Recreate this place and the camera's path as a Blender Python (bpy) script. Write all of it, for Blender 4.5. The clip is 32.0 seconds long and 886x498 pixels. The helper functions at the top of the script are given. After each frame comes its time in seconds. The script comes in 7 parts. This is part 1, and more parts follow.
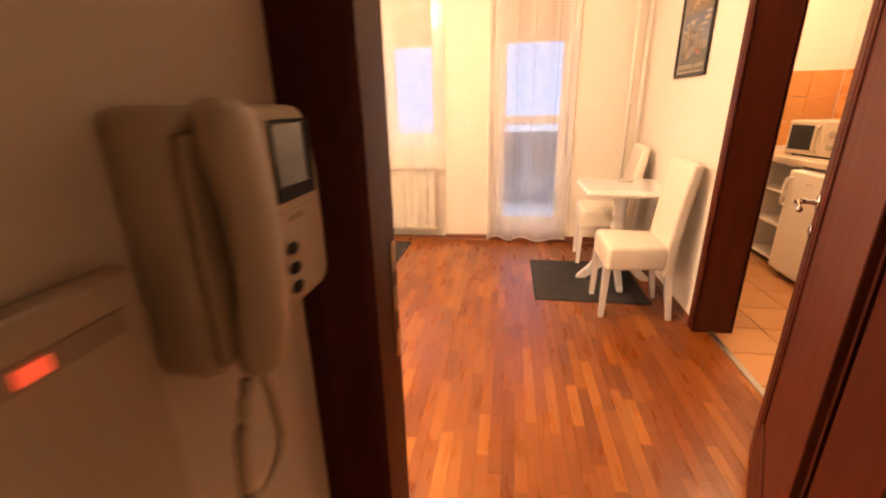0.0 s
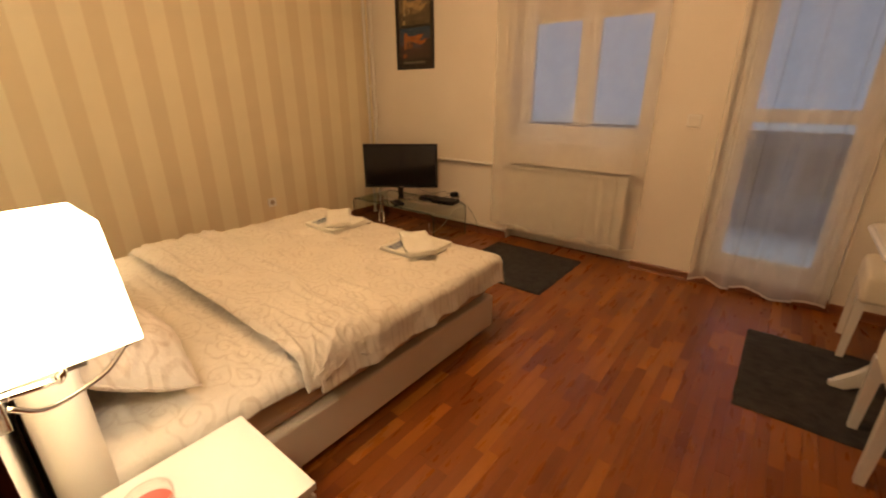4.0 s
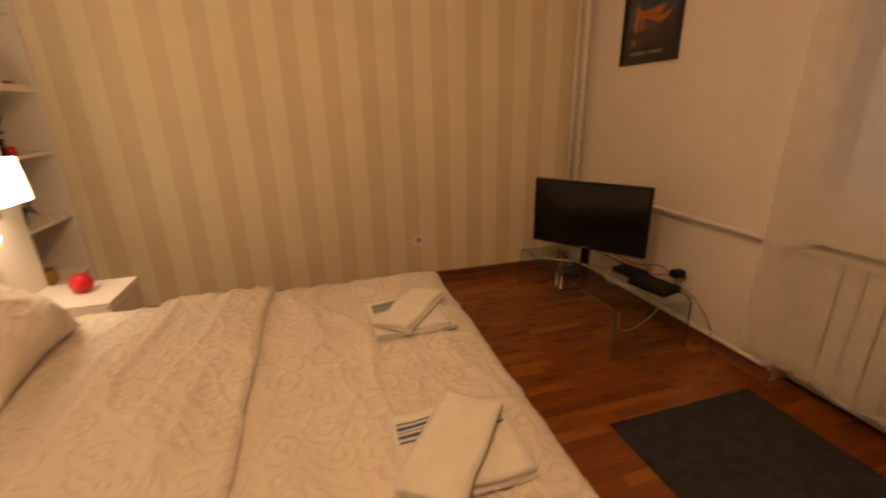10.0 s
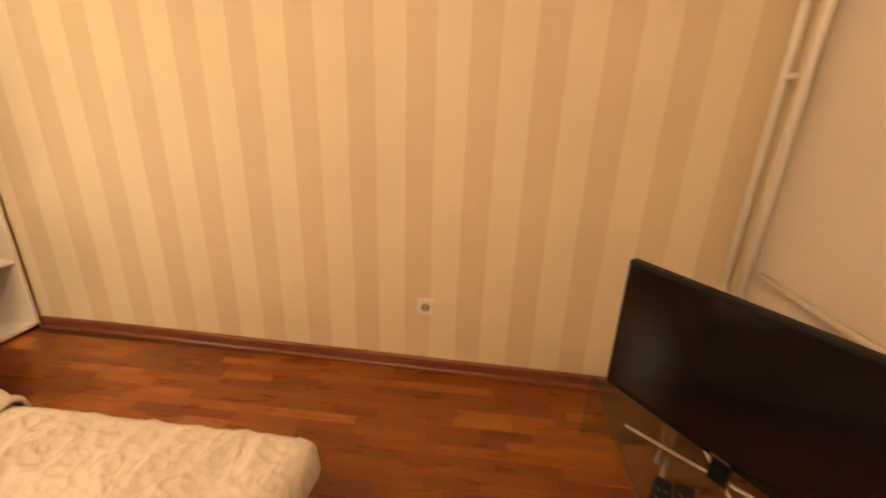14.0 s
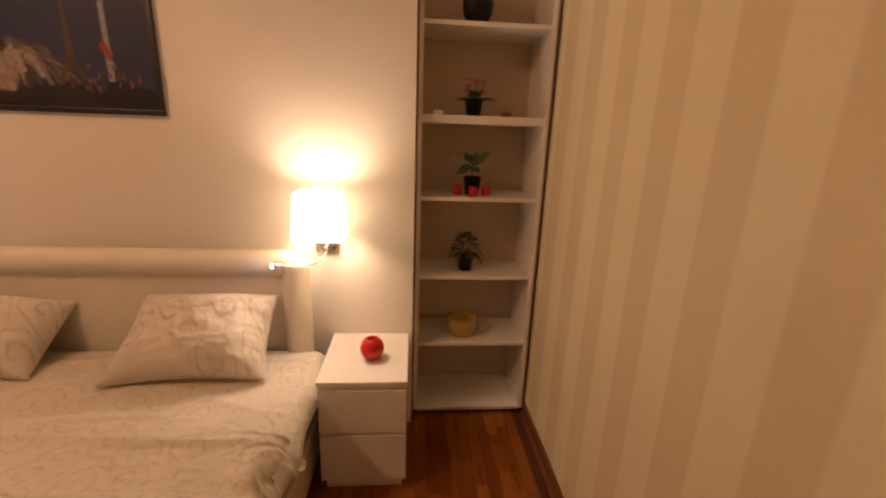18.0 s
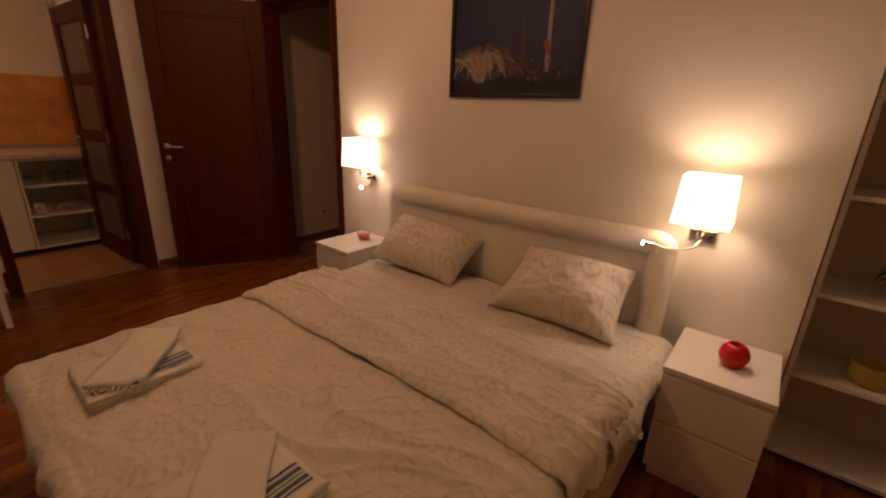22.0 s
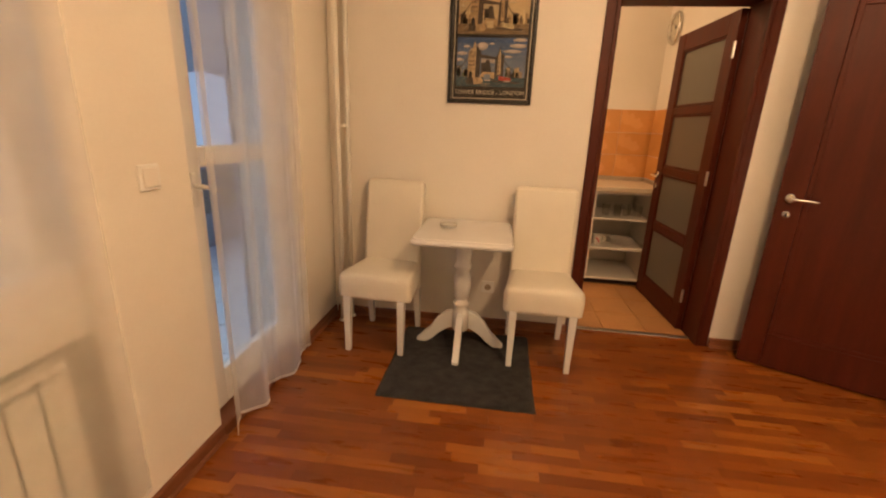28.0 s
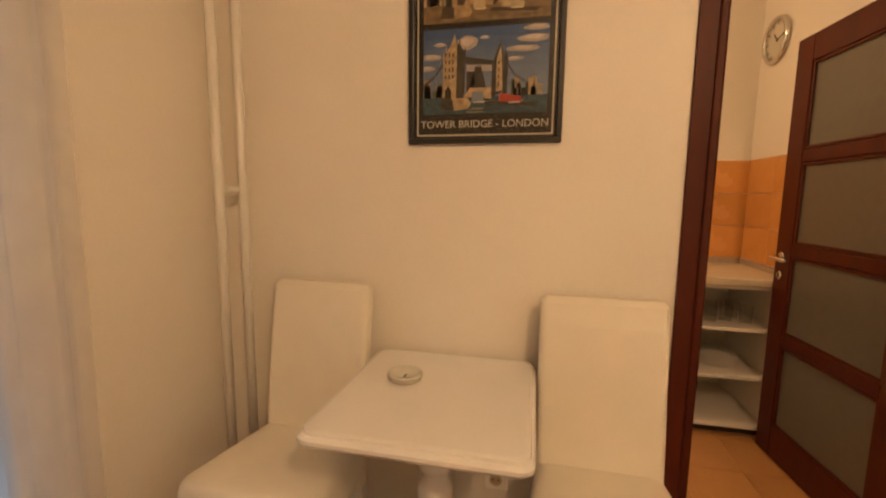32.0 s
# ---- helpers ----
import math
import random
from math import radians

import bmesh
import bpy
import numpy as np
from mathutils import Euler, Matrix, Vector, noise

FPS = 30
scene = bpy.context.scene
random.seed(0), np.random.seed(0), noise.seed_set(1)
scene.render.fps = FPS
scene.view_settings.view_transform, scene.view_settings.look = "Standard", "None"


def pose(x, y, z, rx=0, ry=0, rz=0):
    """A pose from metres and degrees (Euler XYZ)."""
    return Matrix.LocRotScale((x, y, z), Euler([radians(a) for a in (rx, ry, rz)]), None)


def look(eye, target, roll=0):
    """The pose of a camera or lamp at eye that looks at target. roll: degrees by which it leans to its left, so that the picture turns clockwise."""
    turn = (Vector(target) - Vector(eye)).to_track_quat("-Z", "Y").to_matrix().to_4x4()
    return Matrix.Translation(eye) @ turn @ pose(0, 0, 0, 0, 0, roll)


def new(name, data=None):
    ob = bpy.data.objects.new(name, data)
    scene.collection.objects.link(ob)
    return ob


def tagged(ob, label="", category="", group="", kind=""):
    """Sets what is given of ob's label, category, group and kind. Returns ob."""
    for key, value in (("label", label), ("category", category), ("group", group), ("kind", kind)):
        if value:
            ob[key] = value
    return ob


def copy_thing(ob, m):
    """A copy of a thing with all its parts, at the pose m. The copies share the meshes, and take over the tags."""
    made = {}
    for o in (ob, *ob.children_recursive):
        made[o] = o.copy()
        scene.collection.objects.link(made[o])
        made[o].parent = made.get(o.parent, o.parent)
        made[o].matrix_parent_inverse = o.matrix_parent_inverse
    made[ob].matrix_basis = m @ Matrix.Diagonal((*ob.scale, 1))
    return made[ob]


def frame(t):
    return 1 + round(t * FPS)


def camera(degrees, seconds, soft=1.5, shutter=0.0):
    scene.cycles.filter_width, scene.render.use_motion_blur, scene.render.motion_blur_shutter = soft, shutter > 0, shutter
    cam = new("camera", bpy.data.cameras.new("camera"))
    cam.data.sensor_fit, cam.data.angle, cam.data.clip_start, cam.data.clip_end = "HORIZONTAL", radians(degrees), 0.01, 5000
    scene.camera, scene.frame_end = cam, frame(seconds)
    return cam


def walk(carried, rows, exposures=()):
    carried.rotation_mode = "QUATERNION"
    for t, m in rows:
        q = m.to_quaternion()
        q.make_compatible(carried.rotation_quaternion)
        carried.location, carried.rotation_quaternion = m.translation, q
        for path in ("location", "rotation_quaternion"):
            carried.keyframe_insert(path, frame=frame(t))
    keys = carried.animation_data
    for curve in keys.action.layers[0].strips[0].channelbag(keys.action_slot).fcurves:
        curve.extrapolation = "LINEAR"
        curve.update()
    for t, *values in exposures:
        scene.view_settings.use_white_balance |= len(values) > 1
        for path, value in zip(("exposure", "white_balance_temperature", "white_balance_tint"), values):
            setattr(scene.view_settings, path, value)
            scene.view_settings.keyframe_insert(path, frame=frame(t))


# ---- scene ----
cam = camera(93.0, 32.0, soft=2.0, shutter=0.5)
PATH = [
    (0, (3.494, -0.725, 1.317), (3.2, 1.143, 0.666), -1.1),
    (0.5, (3.61, -0.56, 1.328), (3.248, 1.296, 0.678), -0.9),
    (1, (3.644, -0.438, 1.31), (3.268, 1.403, 0.625), -0.9),
    (1.5, (3.629, -0.241, 1.326), (3.257, 1.597, 0.629), 0.9),
    (2, (3.608, -0.13, 1.347), (3.164, 1.673, 0.605), 0.9),
    (2.5, (3.625, -0.065, 1.349), (2.939, 1.648, 0.578), 0.7),
    (3, (3.642, -0.006, 1.357), (2.812, 1.645, 0.601), 1.1),
    (3.5, (3.662, 0.025, 1.33), (2.645, 1.594, 0.626), 0.3),
    (4, (3.657, 0.036, 1.316), (2.485, 1.497, 0.614), -0.3),
    (4.5, (3.59, 0.106, 1.31), (2.318, 1.456, 0.564), 0.5),
    (6.5, (3.533, 0.547, 1.3), (1.772, 1.093, 0.526), -1.5),
    (7, (3.439, 0.685, 1.279), (1.634, 1.053, 0.501), 0.2),
    (7.5, (3.371, 0.769, 1.295), (1.55, 0.98, 0.496), -0.4),
    (8, (3.339, 0.946, 1.292), (1.5, 0.888, 0.507), -1.5),
    (8.5, (3.334, 1.094, 1.287), (1.498, 0.825, 0.543), -0.4),
    (9, (3.26, 1.188, 1.303), (1.403, 0.972, 0.592), -2.4),
    (9.5, (3.076, 1.29, 1.3), (1.204, 1.407, 0.606), -2.7),
    (10, (2.963, 1.406, 1.311), (1.142, 1.922, 0.664), -1.5),
    (10.5, (2.878, 1.57, 1.299), (1.076, 2.184, 0.684), -0.9),
    (11, (2.833, 1.791, 1.337), (1.022, 2.435, 0.786), -0.1),
    (11.5, (2.698, 1.922, 1.329), (0.911, 2.639, 0.79), 0.4),
    (12, (2.501, 2.063, 1.309), (0.735, 2.806, 0.734), 2.1),
    (12.5, (2.33, 2.154, 1.283), (0.512, 2.652, 0.613), 1.1),
    (13, (2.15, 2.297, 1.273), (0.274, 2.446, 0.597), 2.3),
    (13.5, (1.955, 2.319, 1.259), (0.078, 2.267, 0.569), 2.0),
    (14, (1.691, 2.304, 1.271), (-0.178, 2.125, 0.584), 2.2),
    (14.5, (1.464, 2.354, 1.276), (-0.317, 1.806, 0.551), -0.9),
    (16.5, (0.623, 2.099, 1.406), (-0.383, 0.531, 0.679), 1.2),
    (17, (0.583, 2.017, 1.411), (-0.002, 0.238, 0.71), 3.0),
    (17.5, (0.51, 1.93, 1.409), (0.203, 0.065, 0.755), 1.6),
    (18, (0.503, 1.793, 1.396), (0.35, -0.128, 0.861), 2.0),
    (18.5, (0.495, 1.738, 1.39), (0.652, -0.185, 0.863), 0.8),
    (19, (0.439, 1.724, 1.391), (0.89, -0.148, 0.851), 1.3),
    (19.5, (0.423, 1.732, 1.38), (1.063, -0.083, 0.834), 0.9),
    (20, (0.441, 1.757, 1.373), (1.283, 0.036, 0.8), 0.6),
    (20.5, (0.51, 1.799, 1.375), (1.467, 0.145, 0.786), 1.3),
    (21, (0.589, 1.859, 1.354), (1.62, 0.254, 0.753), 1.7),
    (21.5, (0.629, 1.914, 1.355), (1.732, 0.359, 0.749), 2.3),
    (22, (0.655, 1.962, 1.346), (1.84, 0.476, 0.723), 2.1),
    (22.5, (0.671, 2.0, 1.328), (1.917, 0.555, 0.728), 2.7),
    (23, (0.704, 2.029, 1.341), (2.019, 0.648, 0.739), 2.8),
    (23.5, (0.745, 2.062, 1.343), (2.161, 0.787, 0.732), 3.3),
    (24, (0.78, 2.07, 1.336), (2.294, 0.918, 0.719), 4.0),
    (24.5, (0.821, 2.0, 1.338), (2.506, 1.141, 0.689), 3.3),
    (25, (0.876, 1.955, 1.335), (2.728, 1.565, 0.689), 2.6),
    (25.5, (0.943, 1.965, 1.328), (2.837, 1.996, 0.685), 0.8),
    (26, (1.095, 2.078, 1.33), (2.997, 2.199, 0.722), 1.3),
    (26.5, (1.259, 2.2, 1.312), (3.175, 2.359, 0.76), 1.7),
    (28.5, (2.202, 2.29, 1.311), (4.095, 2.568, 0.726), 1.6),
    (29, (2.458, 2.286, 1.291), (4.32, 2.648, 0.658), 0.4),
    (29.5, (2.692, 2.259, 1.303), (4.516, 2.718, 0.622), 0.7),
    (30, (2.877, 2.265, 1.277), (4.726, 2.63, 0.608), 0.4),
    (30.5, (3.067, 2.281, 1.307), (4.934, 2.562, 0.648), 0.2),
    (31, (3.138, 2.266, 1.339), (5.028, 2.577, 0.763), 0.5),
    (31.5, (3.19, 2.231, 1.297), (5.111, 2.621, 0.902), -0.0),
    (32, (3.222, 2.205, 1.282), (5.161, 2.626, 1.035), 0.7),
]
EXPOSURES = [(0, 1.7, 6500, 12), (1, 1.4, 6700, 15), (2, 0.78, 6700, 11), (3, 0.3, 6900, 3), (4, -0.05, 7300, 3), (4.5, -0.25, 7500, 4), (6.5, -0.75, 7700, 9), (8, -0.75, 7700, 12),
             (9, -0.65, 7500, 13), (10, -0.55, 7500, 14), (11, 0.0, 7300, 13), (12, 0.37, 7000, 11), (13, 0.63, 6800, 7), (14.5, 0.6, 6800, 7), (16.5, 0.2, 6900, 14),
             (18, -0.7, 7200, 22), (19, -1.24, 7350, 26), (20, -1.6, 7450, 28), (23, -1.6, 7450, 24), (24.5, -1.35, 7450, 18), (25.5, -0.55, 7350, 18), (26.5, 0.08, 7000, 15),
             (28.5, 0.62, 6350, -2), (31, 0.74, 6400, -6), (32, 0.32, 6700, 0)]
walk(cam, [(t, look(eye, target, roll)) for t, eye, target, roll in PATH], EXPOSURES)
# ---- body ----
# world, sun and lamps
world = bpy.data.worlds.new("world")
scene.world = world
world.use_nodes = True
wn = world.node_tree.nodes
sky = wn.new("ShaderNodeTexSky")
sky.sky_type, sky.sun_disc = "NISHITA", False
sky.sun_elevation, sky.sun_rotation = radians(68), radians(0)
wn["Background"].inputs["Strength"].default_value = 0.105
world.node_tree.links.new(sky.outputs[0], wn["Background"].inputs["Color"])
WARM = (1.0, 0.59, 0.325)


def lamp(name, kind, energy, color, m, **settings):
    d = bpy.data.lights.new(name, kind)
    d.energy, d.color = energy, color
    if "radius" in settings:
        d.shadow_soft_size = settings["radius"]
    if "angle" in settings:
        d.angle = settings["angle"]
    ob = new(name, d)
    ob.matrix_world = m
    return ob


# an overcast day: wide soft daylight from high above the yard
lamp("sun", "SUN", 0.8, (0.76, 0.86, 1.0), look((2.7, 3.2, 8.0), (2.7, 0, 0)), angle=radians(40))
LAMP_AT, KITCHEN_AT = (2.4, 1.4), (5.4, 2.3)
lamp("ceiling_lamp_light", "POINT", 54, WARM, pose(*LAMP_AT, 2.47), radius=0.09)
lamp("kitchen_lamp_light", "POINT", 16, WARM, pose(*KITCHEN_AT, 2.47), radius=0.09)


# ---- materials ----
def mat(name, base, rough=0.5, metal=0.0, var=0.08, scale=5.0, fine=60.0, bump=0.1, depth=0.002, coat=0.0,
        stretch=(1, 1, 1), per_piece=0.0, sheen=0.0, emit=None, strength=0.0):
    """A surface with variation at two scales, fine relief and uneven gloss."""
    m = bpy.data.materials.new(name)
    m.use_nodes = True
    t, n = m.node_tree.links, m.node_tree.nodes
    p = n["Principled BSDF"]
    co, mp = n.new("ShaderNodeTexCoord"), n.new("ShaderNodeMapping")
    mp.inputs["Scale"].default_value = stretch
    t.new(co.outputs["Object"], mp.inputs["Vector"])
    big, small = n.new("ShaderNodeTexNoise"), n.new("ShaderNodeTexNoise")
    for node, s in ((big, scale), (small, fine)):
        node.inputs["Scale"].default_value = s
        node.inputs["Detail"].default_value = 4
        t.new(mp.outputs[0], node.inputs["Vector"])
    add = n.new("ShaderNodeMath")
    add.operation = "MULTIPLY_ADD"
    add.inputs[1].default_value = 0.45
    t.new(small.outputs["Fac"], add.inputs[0])
    t.new(big.outputs["Fac"], add.inputs[2])
    value = n.new("ShaderNodeMapRange")
    value.inputs["From Min"].default_value, value.inputs["From Max"].default_value = 0.35, 1.1
    value.inputs["To Min"].default_value, value.inputs["To Max"].default_value = 1 - var, 1 + var
    t.new(add.outputs[0], value.inputs["Value"])
    out = value.outputs[0]
    if per_piece:
        info, r = n.new("ShaderNodeObjectInfo"), n.new("ShaderNodeMapRange")
        geo = n.new("ShaderNodeNewGeometry")
        both = n.new("ShaderNodeMath")
        both.operation = "ADD"
        t.new(info.outputs["Random"], both.inputs[0])
        t.new(geo.outputs["Random Per Island"], both.inputs[1])
        wrap = n.new("ShaderNodeMath")
        wrap.operation = "FRACT"
        t.new(both.outputs[0], wrap.inputs[0])
        r.inputs["To Min"].default_value, r.inputs["To Max"].default_value = 1 - per_piece, 1 + per_piece
        t.new(wrap.outputs[0], r.inputs["Value"])
        mul = n.new("ShaderNodeMath")
        mul.operation = "MULTIPLY"
        t.new(out, mul.inputs[0])
        t.new(r.outputs[0], mul.inputs[1])
        out = mul.outputs[0]
    tint = n.new("ShaderNodeVectorMath")
    tint.operation = "SCALE"
    tint.inputs[0].default_value = base[:3]
    t.new(out, tint.inputs["Scale"])
    t.new(tint.outputs[0], p.inputs["Base Color"])
    gloss = n.new("ShaderNodeMapRange")
    gloss.inputs["To Min"].default_value, gloss.inputs["To Max"].default_value = max(rough - 0.08, 0.02), min(rough + 0.1, 1)
    t.new(big.outputs["Fac"], gloss.inputs["Value"])
    t.new(gloss.outputs[0], p.inputs["Roughness"])
    p.inputs["Metallic"].default_value = metal
    p.inputs["Coat Weight"].default_value = coat
    p.inputs["Coat Roughness"].default_value = 0.16
    p.inputs["Sheen Weight"].default_value = sheen
    if bump:
        b = n.new("ShaderNodeBump")
        b.inputs["Strength"].default_value, b.inputs["Distance"].default_value = bump, depth
        t.new(small.outputs["Fac"], b.inputs["Height"])
        t.new(b.outputs[0], p.inputs["Normal"])
    if emit:
        p.inputs["Emission Color"].default_value = (*emit, 1)
        p.inputs["Emission Strength"].default_value = strength
    return m


def glass(name, tint, gloss=0.02, clear=0.9, shine_at=0.7, straight=0.05):
    """A thin pane: mostly clear, with a fresnel gloss."""
    m = bpy.data.materials.new(name)
    m.use_nodes = True
    t, n = m.node_tree.links, m.node_tree.nodes
    n.remove(n["Principled BSDF"])
    see, shine, f, mix = (n.new("ShaderNodeBsdfTransparent"), n.new("ShaderNodeBsdfGlossy"),
                          n.new("ShaderNodeLayerWeight"), n.new("ShaderNodeMixShader"))
    see.inputs["Color"].default_value = (*[c * clear for c in tint], 1)
    shine.inputs["Roughness"].default_value = gloss
    f.inputs["Blend"].default_value = 0.5
    power, scale = n.new("ShaderNodeMath"), n.new("ShaderNodeMath")
    power.operation, scale.operation = "POWER", "MULTIPLY_ADD"
    power.inputs[1].default_value, scale.inputs[1].default_value, scale.inputs[2].default_value = 4.0, shine_at, straight * shine_at
    t.new(f.outputs["Facing"], power.inputs[0])
    t.new(power.outputs[0], scale.inputs[0])
    t.new(scale.outputs[0], mix.inputs[0])
    t.new(see.outputs[0], mix.inputs[1])
    t.new(shine.outputs[0], mix.inputs[2])
    t.new(mix.outputs[0], n["Material Output"].inputs["Surface"])
    return m


def sheer(name, color, open_part):
    """Thin woven voile that lets part of the light straight through."""
    m = bpy.data.materials.new(name)
    m.use_nodes = True
    t, n = m.node_tree.links, m.node_tree.nodes
    n.remove(n["Principled BSDF"])
    see, cloth, back, a, b = (n.new("ShaderNodeBsdfTransparent"), n.new("ShaderNodeBsdfDiffuse"), n.new("ShaderNodeBsdfTranslucent"),
                              n.new("ShaderNodeMixShader"), n.new("ShaderNodeMixShader"))
    cloth.inputs["Color"].default_value = back.inputs["Color"].default_value = (*color, 1)
    co, weave, r = n.new("ShaderNodeTexCoord"), n.new("ShaderNodeTexNoise"), n.new("ShaderNodeMapRange")
    weave.inputs["Scale"].default_value = 9
    t.new(co.outputs["Object"], weave.inputs["Vector"])
    t.new(weave.outputs["Fac"], r.inputs["Value"])
    r.inputs["To Min"].default_value, r.inputs["To Max"].default_value = open_part - 0.04, open_part + 0.04
    a.inputs[0].default_value = 0.5
    t.new(cloth.outputs[0], a.inputs[1])
    t.new(back.outputs[0], a.inputs[2])
    t.new(r.outputs[0], b.inputs[0])
    t.new(a.outputs[0], b.inputs[1])
    t.new(see.outputs[0], b.inputs[2])
    t.new(b.outputs[0], n["Material Output"].inputs["Surface"])
    return m


def stripes(name, light, dark, period, start, share):
    """Wallpaper printed with upright stripes along y, on a faint woven emboss."""
    m = mat(name, light, 0.55, var=0.05, scale=3, fine=180, bump=0.25, depth=0.0008)
    t, n = m.node_tree.links, m.node_tree.nodes
    p = n["Principled BSDF"]
    co, sep = n.new("ShaderNodeTexCoord"), n.new("ShaderNodeSeparateXYZ")
    t.new(co.outputs["Object"], sep.inputs[0])
    sub, div, fr = (n.new("ShaderNodeMath") for _ in range(3))
    sub.operation, div.operation, fr.operation = "SUBTRACT", "DIVIDE", "FRACT"
    t.new(sep.outputs["Y"], sub.inputs[0])
    sub.inputs[1].default_value = start - 40 * period
    t.new(sub.outputs[0], div.inputs[0])
    div.inputs[1].default_value = period
    t.new(div.outputs[0], fr.inputs[0])
    ramp = n.new("ShaderNodeValToRGB")
    e = ramp.color_ramp.elements
    e[0].position, e[1].position = 0.0, 0.03
    e[0].color, e[1].color = (0, 0, 0, 1), (1, 1, 1, 1)
    for pos, v in ((share - 0.02, 1), (share + 0.02, 0)):
        x = ramp.color_ramp.elements.new(pos)
        x.color = (v, v, v, 1)
    t.new(fr.outputs[0], ramp.inputs[0])
    mix = n.new("ShaderNodeMix")
    mix.data_type = "RGBA"
    scale = [x for x in n if x.type == "VECT_MATH"][0]
    dk = n.new("ShaderNodeVectorMath")
    dk.operation = "SCALE"
    dk.inputs[0].default_value = dark
    t.new(scale.inputs["Scale"].links[0].from_socket, dk.inputs["Scale"])
    t.new(ramp.outputs[0], mix.inputs["Factor"])
    t.new(scale.outputs[0], mix.inputs["A"])
    t.new(dk.outputs[0], mix.inputs["B"])
    t.new(mix.outputs["Result"], p.inputs["Base Color"])
    return m


def scrolls(name, ground, line, size):
    """Damask bedding woven with curling scrolls: one spiral a cell."""
    m = mat(name, ground, 0.8, var=0.07, scale=6, fine=34, bump=0.8, depth=0.007, sheen=0.2)
    t, n = m.node_tree.links, m.node_tree.nodes
    p = n["Principled BSDF"]
    co, mp, warp = n.new("ShaderNodeTexCoord"), n.new("ShaderNodeMapping"), n.new("ShaderNodeTexNoise")
    mp.inputs["Scale"].default_value = (1 / size, 1 / size, 0)
    t.new(co.outputs["Object"], mp.inputs[0])
    warp.inputs["Scale"].default_value = 1.3
    t.new(mp.outputs[0], warp.inputs["Vector"])
    off = n.new("ShaderNodeVectorMath")
    off.operation = "MULTIPLY_ADD"
    off.inputs[1].default_value = (0.5, 0.5, 0)
    t.new(warp.outputs["Color"], off.inputs[0])
    t.new(mp.outputs[0], off.inputs[2])
    vor = n.new("ShaderNodeTexVoronoi")
    vor.voronoi_dimensions = "2D"
    vor.inputs["Scale"].default_value = 1.0
    vor.inputs["Randomness"].default_value = 0.8
    t.new(off.outputs[0], vor.inputs["Vector"])
    d = n.new("ShaderNodeVectorMath")
    d.operation = "SUBTRACT"
    t.new(off.outputs[0], d.inputs[0])
    t.new(vor.outputs["Position"], d.inputs[1])
    sep, ang, turns, add, fr, band, r2 = (n.new("ShaderNodeSeparateXYZ"), *(n.new("ShaderNodeMath") for _ in range(6)))
    t.new(d.outputs[0], sep.inputs[0])
    ang.operation = "ARCTAN2"
    t.new(sep.outputs["Y"], ang.inputs[0])
    t.new(sep.outputs["X"], ang.inputs[1])
    turns.operation = "MULTIPLY"
    turns.inputs[1].default_value = 1 / (2 * math.pi)
    t.new(ang.outputs[0], turns.inputs[0])
    add.operation = "MULTIPLY_ADD"
    add.inputs[1].default_value = 3.6
    t.new(vor.outputs["Distance"], add.inputs[0])
    t.new(turns.outputs[0], add.inputs[2])
    fr.operation = "FRACT"
    t.new(add.outputs[0], fr.inputs[0])
    ramp = n.new("ShaderNodeValToRGB")
    e = ramp.color_ramp.elements
    e[0].position, e[0].color = 0.34, (0, 0, 0, 1)
    e[1].position, e[1].color = 0.42, (1, 1, 1, 1)
    for pos, v in ((0.6, 1), (0.68, 0)):
        ramp.color_ramp.elements.new(pos).color = (v, v, v, 1)
    t.new(fr.outputs[0], ramp.inputs[0])
    gate = n.new("ShaderNodeMapRange")
    gate.inputs["From Min"].default_value, gate.inputs["From Max"].default_value = 0.62, 0.5
    t.new(vor.outputs["Distance"], gate.inputs["Value"])
    band.operation = "MULTIPLY"
    t.new(ramp.outputs[0], band.inputs[0])
    t.new(gate.outputs[0], band.inputs[1])
    worn, keep = n.new("ShaderNodeTexNoise"), n.new("ShaderNodeMapRange")
    worn.inputs["Scale"].default_value, worn.inputs["Detail"].default_value = 26, 5
    t.new(co.outputs["Object"], worn.inputs["Vector"])
    keep.inputs["From Min"].default_value, keep.inputs["From Max"].default_value = 0.36, 0.62
    keep.inputs["To Min"].default_value, keep.inputs["To Max"].default_value = 0.35, 0.95
    t.new(worn.outputs["Fac"], keep.inputs["Value"])
    r2.operation = "MULTIPLY"
    t.new(keep.outputs[0], r2.inputs[1])
    t.new(band.outputs[0], r2.inputs[0])
    scale = [x for x in n if x.type == "VECT_MATH" and x.operation == "SCALE"][0]
    mix = n.new("ShaderNodeMix")
    mix.data_type = "RGBA"
    t.new(r2.outputs[0], mix.inputs["Factor"])
    t.new(scale.outputs[0], mix.inputs["A"])
    mix.inputs["B"].default_value = (*line, 1)
    t.new(mix.outputs["Result"], p.inputs["Base Color"])
    return m


